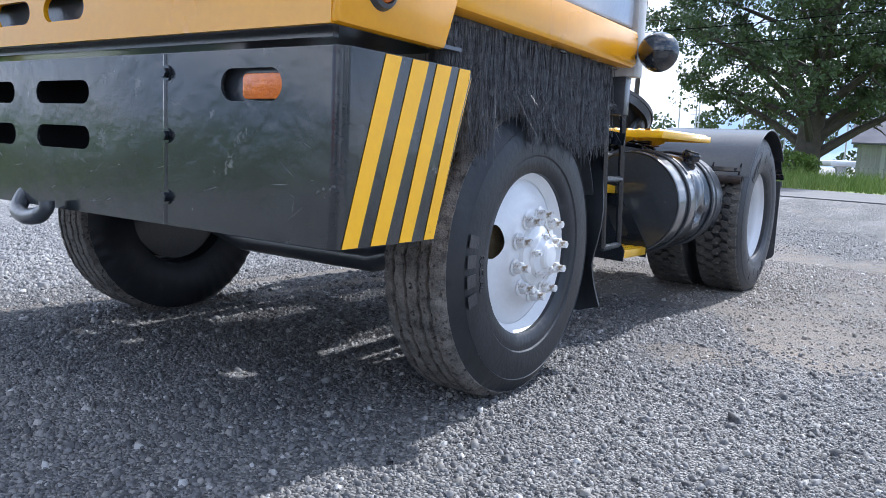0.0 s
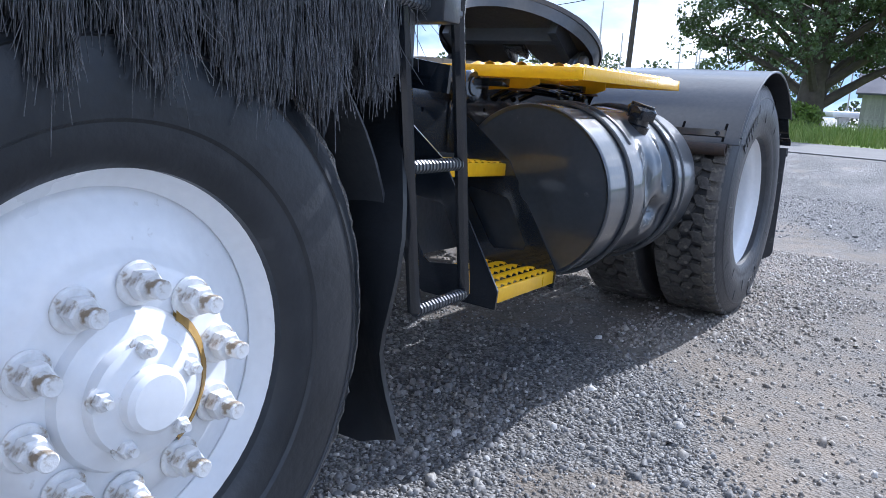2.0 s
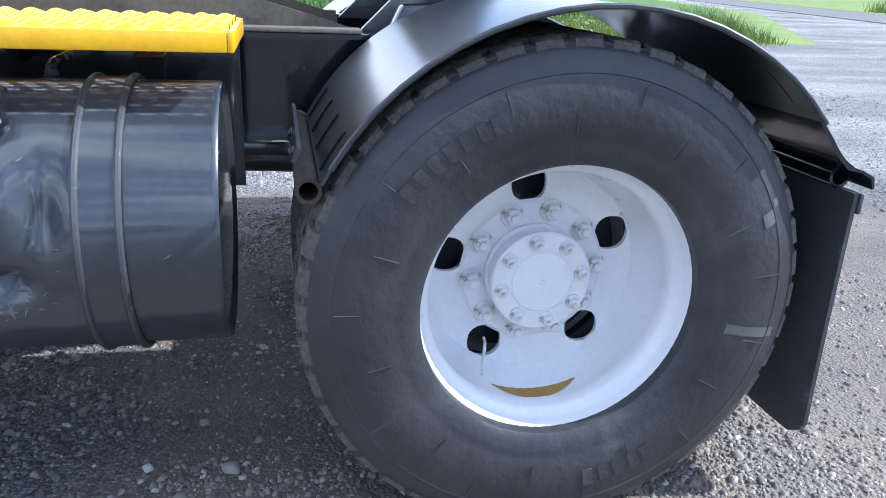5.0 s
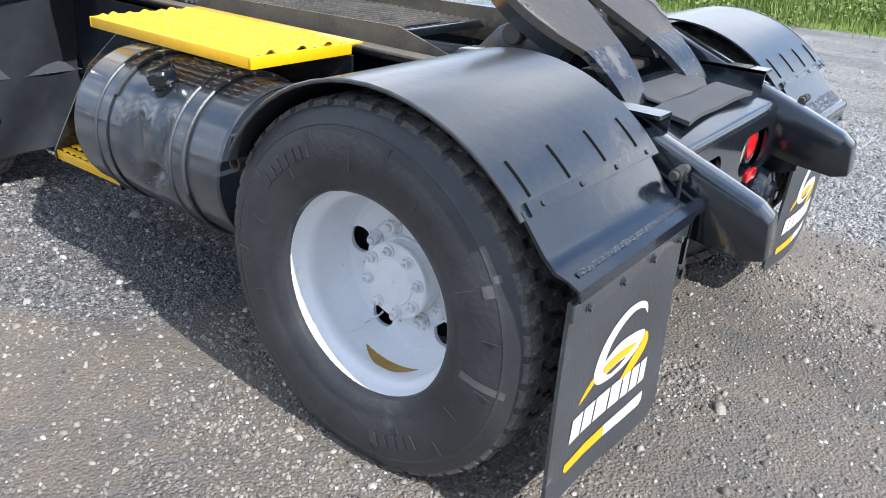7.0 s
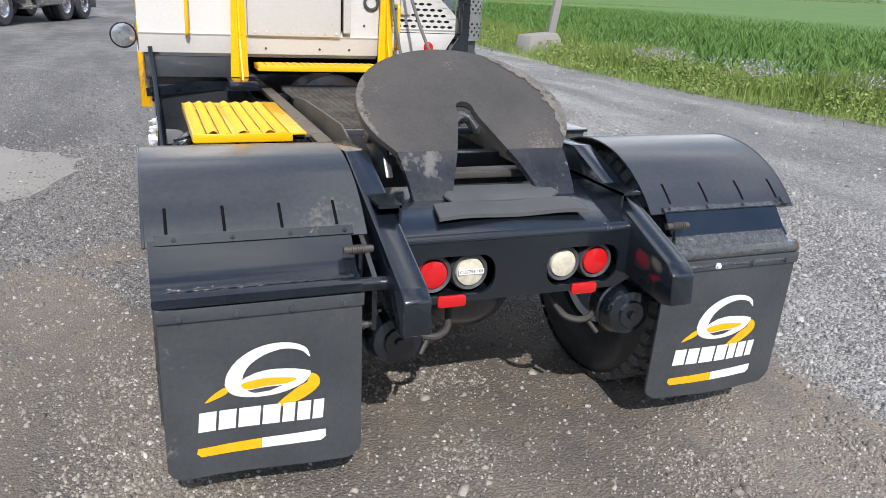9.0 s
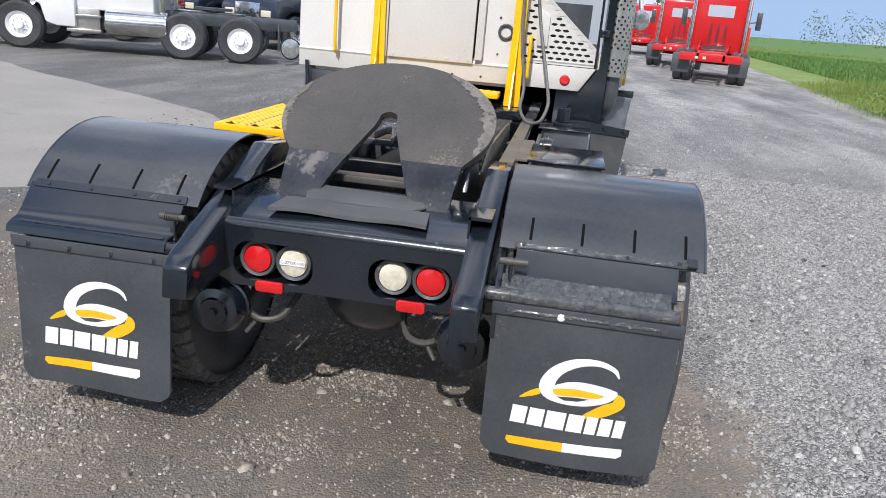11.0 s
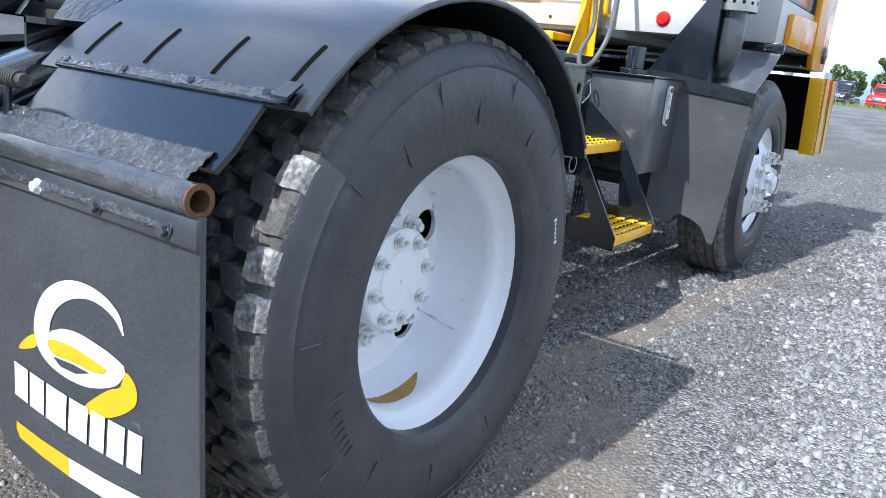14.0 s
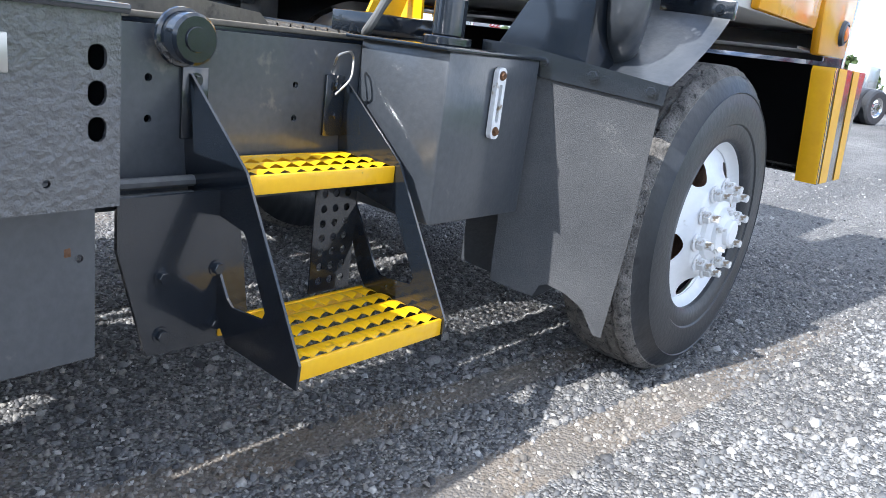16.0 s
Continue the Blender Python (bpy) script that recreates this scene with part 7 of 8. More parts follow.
box(bm, -0.93, -0.56, 1.94, 2.42, 0.982, 0.996, 0.004)
box(bm, -0.907, -0.585, 1.948, 1.956, 0.704, 0.985)
part("cover_top", bm, BLACK, cover)
bm = bmesh.new()
holed(bm, [(-0.906, 0.697), (-0.585, 0.697), (-0.585, 0.982), (-0.906, 0.982)], [ring(-0.80, 0.945, 0.006, 8), ring(-0.845, 0.945, 0.006, 8)], "y", 2.398, 2.404)
box(bm, -0.822, -0.585, 2.398, 2.404, 0.418, 0.70)
part("cover_end", bm, BLACK_ROUGH, cover, "black lumpy-painted end plate", smooth=0)
bm = bmesh.new()
holed(bm, [(1.945, 0.425), (2.408, 0.416), (2.408, 0.715), (1.945, 0.715)], [ring(2.233, 0.584, 0.014, 10), ring(1.97, 0.60, 0.007, 8), ring(2.38, 0.545, 0.009, 8)], "x", -0.832, -0.826)
part("lower_plate", bm, BLACK_SATIN, cover, "black lower plate", smooth=0)
bm = bmesh.new()
box(bm, -0.925, -0.912, 2.12, 2.15, 0.92, 0.972, 0.003)
box(bm, -0.935, -0.925, 2.105, 2.125, 0.895, 0.945, 0.002)
part("latch", bm, STEEL, cover, "bare metal latch")
bm = bmesh.new()
tube(bm, bend([(-0.833, 2.233, 0.584), (-0.855, 2.226, 0.578), (-0.86, 2.192, 0.526)], 0.01), 0.005, 8)
rod(bm, "x", (2.19, 0.523), 0.008, -0.868, -0.852, 10)
part("crank", bm, BLACK, cover)
bm = bmesh.new()
holed(bm, [(1.553, 0.345), (1.60, 0.335), (1.79, 0.342), (1.85, 0.563), (1.85, 0.66), (1.60, 0.66), (1.575, 0.50)], [], "x", -0.72, -0.71)
hanger = part("spring_hanger", bm, BLACK, tractor, "black hanger plate with bolts")
for yy, zz in ((1.64, 0.50), (1.76, 0.50), (1.64, 0.38), (1.76, 0.38)):
    bm = bmesh.new()
    bolt(bm, "x", (yy, zz), 0.012, -0.72, -0.733)
    part("bolt", bm, BLACK, hanger)
bm = bmesh.new()
tube(bm, bend([(-0.62, 1.95, 0.64), (-0.80, 1.985, 0.66), (-0.83, 1.99, 0.60), (-0.70, 1.96, 0.55)], 0.06), 0.013, 8)
part("rust_hook", bm, RUST, tractor)
bm = bmesh.new()
for z, r in ((0.66, 0.012), (0.63, 0.01)):
    tube(bm, [(-0.62, 0.9, z), (-0.62, 2.6, z)], r, 8)
part("air_pipe", bm, HOSE, tractor)
bm = bmesh.new()
tube(bm, bend([(-0.60, 1.26, 0.91), (-0.63, 1.28, 0.935), (-0.62, 1.23, 0.945), (-0.60, 1.2, 0.93), (-0.62, 1.22, 0.88), (-0.60, 1.25, 0.84)], 0.02), 0.003, 6)
part("safety_wire", bm, STEEL, tractor)
bm = bmesh.new()
rod(bm, "x", (1.53, 0.935), 0.052, 0.585, 0.66, 28, 0.006)
rod(bm, "x", (1.53, 0.935), 0.03, 0.66, 0.665, 20, 0.002)
part("end_cap", bm, BLACK, tractor, "round black cylinder end")
for yy, zz, d in ((1.86, 0.925, 0.02), (1.93, 0.915, -0.03), (2.06, 0.92, 0.03)):
    bm = bmesh.new()
    tube(bm, bend([(0.595, yy - 0.12, 0.90), (0.66, yy - 0.08, zz + 0.02), (0.74, yy + d, zz + 0.012), (0.80, yy, zz), (0.80, yy, 0.888)], 0.03), 0.010, 8)
    line = part("fuel_line", bm, BLACK, tractor, "black fuel hose with fitting")
    bm = bmesh.new()
    rod(bm, "z", (0.80, yy), 0.017, 0.888, 0.905, 6)
    rod(bm, "z", (0.80, yy), 0.013, 0.905, 0.918, 6)
    part("fitting", bm, BLACK, line)
for yy in (1.70, 2.24):
    bm = bmesh.new()
    prism(bm, [(0.61, 0.985), (0.80, 0.985), (0.80, 0.955), (0.76, 0.94), (0.61, 0.93)], "y", yy, yy + 0.006)
    brace = part("deck_gusset", bm, YELLOW, deck, "yellow painted gusset under the deck")
    bm = bmesh.new()
    box(bm, 0.70, 0.76, yy - 0.025, yy + 0.03, 0.930, 0.938, 0.002)
    part("foot", bm, RUST, brace, "rusty bracket foot")

# ---- surroundings ----
def leaf_cloud(centres, radii, count, size, rng, squash=0.8):
    """Small leaf quads scattered through clumps."""
    pick = rng.integers(0, len(centres), count)
    d = rng.normal(0, 1, (count, 3))
    d /= np.linalg.norm(d, axis=1)[:, None]
    p = centres[pick] + d * (radii[pick] * rng.uniform(0.45, 1.05, count) ** 0.6)[:, None] * np.array([1, 1, squash])
    u, w = rng.normal(0, 1, (count, 3)), rng.normal(0, 1, (count, 3))
    u /= np.linalg.norm(u, axis=1)[:, None]
    w = np.cross(u, w)
    w /= np.linalg.norm(w, axis=1)[:, None]
    s = size * rng.uniform(0.6, 1.4, count)[:, None]
    verts = np.stack([p - u * s, p + w * s * 0.6, p + u * s, p - w * s * 0.6], 1).reshape(-1, 3)
    return verts, np.arange(4 * count).reshape(-1, 4)


def tree(name, at, height, spread, seed, label, leaves=9000, size=0.16, trunk=0.5, low=0.25):
    rng = np.random.default_rng(seed)
    top = thing(name, label, "tree", Matrix.Translation(at))
    bm = bmesh.new()
    tube(bm, [(0, 0, -0.1), (0.05, 0, height * 0.1), (0.0, 0.1, height * 0.3), (0.2, 0.1, height * 0.6), (0.1, 0, height * 0.85)], [trunk * 1.25, trunk, trunk * 0.8, trunk * 0.45, 0.06], 14)
    centres, radii = [], []
    for k in range(26):
        a, t = rng.uniform(0, 2 * math.pi), rng.uniform(low, 0.95)
        reach = spread * (1.0 - 0.75 * abs(t - 0.5)) * rng.uniform(0.45, 1.0)
        start = Vector((0.1, 0.05, height * max(0.16, t - 0.22)))
        end = Vector((reach * math.cos(a), reach * math.sin(a), height * t))
        mid = start.lerp(end, 0.5) + Vector((0, 0, 0.04 * height))
        tube(bm, [start, mid, end], [trunk * 0.34, trunk * 0.2, 0.03], 7)
        for q in (0.55, 0.8, 1.0):
            c = start.lerp(end, q)
            centres.append((c.x, c.y, c.z + 0.02 * height))
            radii.append(spread * rng.uniform(0.14, 0.3))
    part("trunk", bm, LIMB, top)
    v, f = leaf_cloud(np.array(centres), np.array(radii), leaves, size, rng)
    crown = sub("crown", bulk("crown", v, f, LEAF if leaves > 5000 else HEDGE), top)
    return top


def spreading_tree(name, at, seed, label):
    """A big old tree: a short trunk that forks into long limbs, twigs on them, and leaf clumps with gaps between."""
    rng = np.random.default_rng(seed)
    top = thing(name, label, "tree", Matrix.Translation(at))
    bm = bmesh.new()
    tube(bm, [(0, 0, -0.1), (0.0, 0, 0.5), (0.1, 0, 2.2), (0.3, 0, 4.5), (0.4, 0.3, 8.0), (0.2, 0.2, 13.0), (0.0, 0, 17.5)], [1.05, 0.78, 0.66, 0.56, 0.42, 0.22, 0.05], 16)
    centres, radii = [], []
    for k in range(30):
        a = 2 * math.pi * k / 30 * 7 + rng.uniform(-0.3, 0.3)
        z0 = 1.3 + 10.5 * (k / 29) ** 1.25
        reach = (9.6 - 0.42 * abs(z0 - 5.5)) * rng.uniform(0.75, 1.05)
        rise = rng.uniform(2.4, 5.0) if z0 < 6 else rng.uniform(1.5, 5.5)
        p0 = Vector((0.2, 0.1, z0))
        p3 = Vector((reach * math.cos(a), reach * math.sin(a), z0 + rise))
        pts = [p0, p0.lerp(p3, 0.3) + Vector((0, 0, 0.5)), p0.lerp(p3, 0.65) + Vector((0, 0, 0.75)), p3]
        r0 = 0.34 - 0.018 * z0
        tube(bm, pts, [r0, r0 * 0.7, r0 * 0.4, 0.03], 8)
        for q in (0.38, 0.5, 0.62, 0.74, 0.86, 1.0):
            c = p0.lerp(p3, q) + Vector((0, 0, 0.5))
            for w in range(3):
                d = Vector(rng.normal(0, 1, 3))
                d.z = d.z * 0.7 - 0.1
                e = c + d.normalized() * rng.uniform(0.7, 2.3)
                tube(bm, [c, c.lerp(e, 0.5) + Vector((0, 0, 0.1)), e], [0.06, 0.04, 0.015], 5)
                if e.z > 3.4 + 0.8 * rng.random():
                    centres.append(tuple(e))
                    radii.append(rng.uniform(0.45, 1.1))
    part("trunk", bm, LIMB, top)
    v, f = leaf_cloud(np.array(centres), np.array(radii), 62000, 0.115, rng, 0.7)
    sub("crown", bulk("crown", v, f, LEAF), top)
    return top


big_tree = spreading_tree("tree", (-5.6, 45.0, 0.0), 5, "large spreading broad-leaved tree beside the road")

# verge of tall grass and the crop field beyond
EDGE = [(-90, 41), (-30, 24), (-12.5, 14), (-10.6, 6.0), (-10.2, 3.0), (-9.8, 0.5), (-9.0, -3.0), (-8.3, -6.0), (-8.0, -10.0), (-9.0, -22.0), (-10.5, -45.0), (-14, -110), (-40, -700)]
bm = bmesh.new()
strip = []
for (x, y) in EDGE:
    strip.append([bm.verts.new((x + dx, y, z)) for dx, z in ((-0.1, 0.004), (-0.5, 0.03), (-1.5, 0.05), (-3.2, 0.03))])
for a, b in zip(strip, strip[1:]):
    for i in range(3):
        bm.faces.new((a[i], a[i + 1], b[i + 1], b[i]))
solid("verge_ground", bm, GRASS, "rough green grass verge", "verge", kind="structure")
bm = bmesh.new()
field = []
for (x, y) in EDGE:
    field.append([bm.verts.new((x - 3.1, y, 0.02)), bm.verts.new((x - 60, y, 0.3)), bm.verts.new((x - 900, y * 1.5, 14.0))])
for a, b in zip(field, field[1:]):
    for i in range(2):
        bm.faces.new((a[i], a[i + 1], b[i + 1], b[i]))
solid("field_ground", bm, CROP, "green crop field in rows", "field", kind="structure")


def edge_x(y):
    ys, xs = [p[1] for p in EDGE][::-1], [p[0] for p in EDGE][::-1]
    return np.interp(y, ys, xs)


def blades(p, height, width, lean, rng):
    """Bent grass blades of three corners and a middle joint."""
    n = len(p)
    a = rng.uniform(0, 2 * np.pi, n)
    side_v = np.stack([np.cos(a), np.sin(a), np.zeros(n)], 1) * (width * rng.uniform(0.6, 1.3, n))[:, None]
    b = rng.uniform(0, 2 * np.pi, n)
    tilt = np.stack([np.cos(b), np.sin(b), np.zeros(n)], 1) * (lean * height * rng.uniform(0.2, 1.2, n))[:, None]
    up = np.stack([np.zeros(n), np.zeros(n), height], 1)
    mid, tip = p + up * 0.6 + tilt * 0.4, p + up + tilt
    verts = np.stack([p - side_v, p + side_v, mid + side_v * 0.7, mid - side_v * 0.7, tip, tip], 1)
    v = np.concatenate([verts[:, :5]], 1).reshape(-1, 3)
    k = np.arange(n) * 5
    quads = np.stack([k, k + 1, k + 2, k + 3], 1)
    tris = np.stack([k + 3, k + 2, k + 4, k + 4], 1)
    return v, quads, tris


def blade_mesh(name, p, height, width, lean, rng, material):
    v, q, t = blades(p, height, width, lean, rng)
    tri = np.concatenate([q[:, [0, 1, 2]], q[:, [0, 2, 3]], t[:, :3]])
    return bulk(name, v, tri, material)


rng = np.random.default_rng(11)
n = 42000
yy = rng.uniform(-26, 13, n)
across = rng.beta(1.3, 1.2, n) * 3.4
px = edge_x(yy) - across + rng.normal(0, 0.12, n) + 0.1 + rng.exponential(0.2, n) * (rng.random(n) < 0.4)
h = (0.10 + 0.38 * np.clip(across / 1.6, 0, 1)) * rng.uniform(0.5, 1.4, n) * (0.75 + 0.5 * np.sin(yy * 1.7) * np.sin(yy * 0.6 + 1))
grass = new("verge_grass", blade_mesh("verge_grass", np.stack([px, yy, np.full(n, 0.02)], 1), np.clip(h, 0.05, 0.8), 0.008, 0.5, rng, GRASS))
tagged(grass, "tall uneven green grass on the verge", "grass", kind="stuff")
n = 15000
yy = rng.uniform(-22, 10, n)
wx = edge_x(yy) - rng.beta(1.2, 1.5, n) * 3.0 + 0.1
clumpy = (np.sin(yy * 2.3) * np.sin(wx * 3.1 + yy) > -0.2)
v, f = leaf_cloud(np.stack([wx, yy, 0.06 + 0.34 * rng.random(n) * np.clip((edge_x(yy) - wx + 0.2) / 1.2, 0.1, 1)], 1)[clumpy], np.full(int(clumpy.sum()), 0.06), 26000, 0.030, rng)
tagged(new("verge_weeds", bulk("verge_weeds", v, f, mat("weed_leaf", (0.11, 0.19, 0.04), (0.24, 0.3, 0.08), 0.55, 0.1, scale=1.3, fine=9))), "leafy yellow-green weeds along the verge", "weeds", kind="stuff")
n = 900
yy = rng.choice([-9.0, -6.2, -3.5, -1.0], n) + rng.normal(0, 0.5, n)
px = edge_x(yy) - 1.2 - rng.uniform(0, 1.2, n)
v, f = leaf_cloud(np.stack([px, yy, 0.35 + rng.uniform(0, 0.25, n)], 1), np.full(n, 0.05), n * 2, 0.018, rng)
tagged(new("wild_flowers", bulk("wild_flowers", v, f, FLOWER)), "lilac wild flowers in the grass", "flowers", kind="stuff")
n = 64000
yy = rng.uniform(-75, 14, n)
row = np.floor(rng.beta(1.0, 2.2, n) * 110)
px = edge_x(yy) - 3.3 - row * 0.45 + rng.normal(0, 0.06, n)
crop = new("crop_rows", blade_mesh("crop_rows", np.stack([px, yy, np.full(n, 0.02)], 1), rng.uniform(0.22, 0.42, n), 0.034, 0.9, rng, CROP))
tagged(crop, "rows of young green crop plants", "crop", kind="stuff")
# grass strip beyond the road
bm = bmesh.new()
pts = [(60, 9.8), (60, 60), (-160, 120), (-160, 70), (-90, 49.4), (-5, 27.8)]
prism(bm, pts, "z", -0.05, 0.02)
solid("far_verge", bm, GRASS, "mown green grass beyond the road", "grass", kind="structure")
n = 26000
t = rng.uniform(0, 1, n)
px = 15 - 55 * t
py = 22.0 - (px - 15) * 0.28 + rng.uniform(0.2, 9.0, n) ** 1.0
far_grass = new("roadside_grass", blade_mesh("roadside_grass", np.stack([px, py, np.full(n, 0.02)], 1), rng.uniform(0.15, 0.6, n) * np.clip((py - 20) / 8, 0.3, 1.4), 0.02, 0.5, rng, GRASS))
tagged(far_grass, "long roadside grass", "grass", kind="stuff")

# concrete block with a post at the verge
bm = bmesh.new()
prism(bm, [(-0.62, 0.0), (0.62, 0.0), (0.50, 0.48), (-0.42, 0.56), (-0.58, 0.40)], "y", -0.3, 0.3, bevel=0.02)
solid("concrete_block", bm, CONCRETE, "broken pale concrete block at the field edge", "block", pose(-9.2, -13.8, 0.02, 0, 0, 12))
bm = bmesh.new()
prism(bm, [(-0.11, 0.0), (0.11, 0.0), (0.09, 3.2), (-0.09, 3.2)], "y", -0.08, 0.08, bevel=0.01)
solid("post", bm, CONCRETE, "leaning pale concrete post", "post", pose(-9.75, -14.3, 0.0, 0, -9, 0))


# parked trucks
def truck_wheel(bm_t, bm_r, x, y, r, w):
    turned(bm_t, [(r * 0.56, y - w / 2), (r * 0.9, y - w / 2 - 0.01), (r, y - w / 2 + 0.04), (r, y + w / 2 - 0.04), (r * 0.9, y + w / 2 + 0.01), (r * 0.56, y + w / 2)], "y", (x, r), 32)
    for s in (1, -1):
        turned(bm_r, [(r * 0.57, y + s * w / 2), (r * 0.5, y + s * (w / 2 - 0.02)), (r * 0.44, y + s * (w / 2 - 0.06)), (r * 0.2, y + s * (w / 2 - 0.03)), (r * 0.18, y + s * (w / 2 + 0.03)), (0, y + s * (w / 2 + 0.03))], "y", (x, r), 28, closed=False)
        for k in range(10):
            a = 2 * math.pi * k / 10
            rod(bm_r, "y", (x + r * 0.29 * math.cos(a), r + r * 0.29 * math.sin(a)), 0.017, y + s * (w / 2 - 0.03), y + s * (w / 2 + 0.01), 6)


def road_truck(name, label, paint, m, group, sleeper=0.0, frame_paint=None, tail=0.0):
    """A bonneted road tractor, nose along +x, rear axle near x = 0."""
    t = thing(name, label, "truck", m, group)
    half = 1.2
    bm = bmesh.new()
    prism(bm, [(3.05, 0.95), (3.05, 1.35), (3.0, 2.0), (2.95, 2.55), (2.75, 2.95), (2.3, 3.0), (1.35 - sleeper, 3.0), (1.3 - sleeper, 2.9), (1.3 - sleeper, 0.95)], "y", -1.02, 1.02, bevel=0.06)
    cab = part("cab", bm, paint, t)
    bm = bmesh.new()
    prism(bm, [(3.0, 0.95), (3.0, 1.95), (3.6, 1.82), (4.6, 1.6), (5.05, 1.45), (5.2, 1.2), (5.22, 0.62), (5.0, 0.60), (4.75, 0.85), (4.68, 1.02), (4.4, 1.15), (4.05, 1.15), (3.75, 1.0), (3.65, 0.62), (3.4, 0.55), (3.0, 0.55)], "y", -1.13, 1.13, bevel=0.05)
    part("hood", bm, paint, t)
    for s in (1, -1):
        bm = bmesh.new()
        prism(bm, [(2.9, 1.95), (2.82, 2.6), (2.2, 2.62), (2.0, 2.55), (2.0, 1.75), (2.6, 1.7)], "y", s * 1.022, s * 1.032)
        part("side_window", bm, GLASS_DARK, cab)
        bm = bmesh.new()
        box(bm, 5.1, 5.24, s * 0.75 - 0.2, s * 0.75 + 0.2, 0.95, 1.15, 0.03)
        part("headlamp", bm, CLEAR, t)
        bm = bmesh.new()
        rod(bm, "x", (s * 0.98, 0.72), 0.30, 1.0, 2.35, 28, 0.03)
        part("fuel_tank", bm, CHROME, t, "polished aluminium tank")
        bm = bmesh.new()
        box(bm, 2.45, 3.2, s * 1.12 - 0.16, s * 1.12 + 0.02, 0.45, 0.52, 0.01)
        box(bm, 2.45, 3.2, s * 1.08 - 0.16, s * 1.08 + 0.02, 0.78, 0.84, 0.01)
        box(bm, 2.5, 3.15, s * 1.02 - 0.1, s * 1.02, 0.42, 0.98, 0.01)
        part("side_step", bm, STEEL, t)
        bm = bmesh.new()
        rod(bm, "z", (1.15 - sleeper, s * 0.92), 0.07, 0.9, 3.4, 16)
        part("exhaust_pipe", bm, CHROME, t)
        bm = bmesh.new()
        tube(bm, [(2.95, s * 1.05, 2.1), (3.0, s * 1.4, 2.15)], 0.02, 6)
        box(bm, 2.94, 3.04, s * 1.35 - 0.1, s * 1.35 + 0.1, 1.85, 2.5, 0.02)
        part("mirror", bm, BLACK_SATIN, t)
        bm = bmesh.new()
        box(bm, -1.9 - tail, 3.0, s * 0.40 - 0.04, s * 0.40 + 0.04, 0.78, 1.05, 0.005)
        part("frame_rail", bm, frame_paint or BLACK_SATIN, t)
    bm = bmesh.new()
    prism(bm, [(3.0, 2.02), (2.93, 2.55), (2.955, 2.56), (3.03, 2.02)], "y", -0.9, 0.9)
    part("windscreen", bm, GLASS_DARK, cab)
    bm = bmesh.new()
    box(bm, 1.285 - sleeper, 1.298 - sleeper, -0.45, 0.45, 2.2, 2.6, 0.0)
    part("rear_window", bm, GLASS_PALE, cab)
    bm = bmesh.new()
    box(bm, 5.15, 5.24, -0.5, 0.5, 0.7, 1.35, 0.02)
    part("grille", bm, CHROME, t)
    bm = bmesh.new()
    box(bm, 5.15, 5.35, -1.15, 1.15, 0.4, 0.68, 0.04)
    part("bumper", bm, paint, t)
    bm = bmesh.new()
    box(bm, -0.6, 1.0, -0.38, 0.38, 1.04, 1.1, 0.01)
    rod(bm, "z", (0.1, 0.0), 0.45, 1.14, 1.2, 24)
    part("coupling_plate", bm, BLACK_SATIN, t)
    for x in (4.22, 0.65, -0.65):
        for s in (1, -1):
            bt, br = bmesh.new(), bmesh.new()
            if x > 4:
                truck_wheel(bt, br, x, s * 0.98, 0.52, 0.28)
            else:
                truck_wheel(bt, br, x, s * 1.05, 0.52, 0.27)
                truck_wheel(bt, br, x, s * 0.74, 0.52, 0.27)
            w = part("wheel", bt, RUBBER, t)
            part("rim", br, CHROME if paint is not TRUCK_WHITE else WHITE_WHEEL, w)
    for s in (1, -1):
        bm = bmesh.new()
        box(bm, -1.55 - tail, -1.52 - tail, s * 0.9 - 0.28, s * 0.9 + 0.28, 0.35, 0.95, 0.005)
        part("mud_flap", bm, FLAP, t)
    if tail:
        bm = bmesh.new()
        box(bm, -1.9 - tail, -1.8 - tail, -0.95, 0.95, 0.75, 1.0, 0.01)
        box(bm, -1.5, -1.3, -0.42, 0.42, 0.78, 1.05, 0.01)
        tube(bm, [(-1.8 - tail, 0.42, 1.1), (0.9, 0.5, 1.35), (1.1, 0.5, 1.2)], 0.035, 8)
        tube(bm, [(-1.8 - tail, -0.42, 1.1), (0.9, -0.5, 1.35), (1.1, -0.5, 1.2)], 0.035, 8)
        part("rear_crossbeam", bm, frame_paint, t)
        bm = bmesh.new()
        for k in (-0.12, 0.12):
            box(bm, -1.912 - tail, -1.90 - tail, 0.3 + k - 0.05, 0.3 + k + 0.05, 0.82, 0.9)
        part("tail_lamp", bm, CLEAR, t)
    bm = bmesh.new()
    for k, yy in enumerate((-0.25, 0.0, 0.25)):
        tube(bm, [(1.28 - sleeper, yy, 2.0)] + [(1.15 - sleeper - 0.3 * q / 24 + 0.05 * math.cos(q * 1.6), yy + 0.05 * math.sin(q * 1.6), 1.9 - 0.028 * q) for q in range(26)], 0.014, 5)
    part("air_coil", bm, TRUCK_RED if paint is TRUCK_WHITE else BLACK_SATIN, t)
    return t


def along(x0, y0, x1, y1):
    return pose(x0, y0, 0.0, 0, 0, math.degrees(math.atan2(y1 - y0, x1 - x0)))


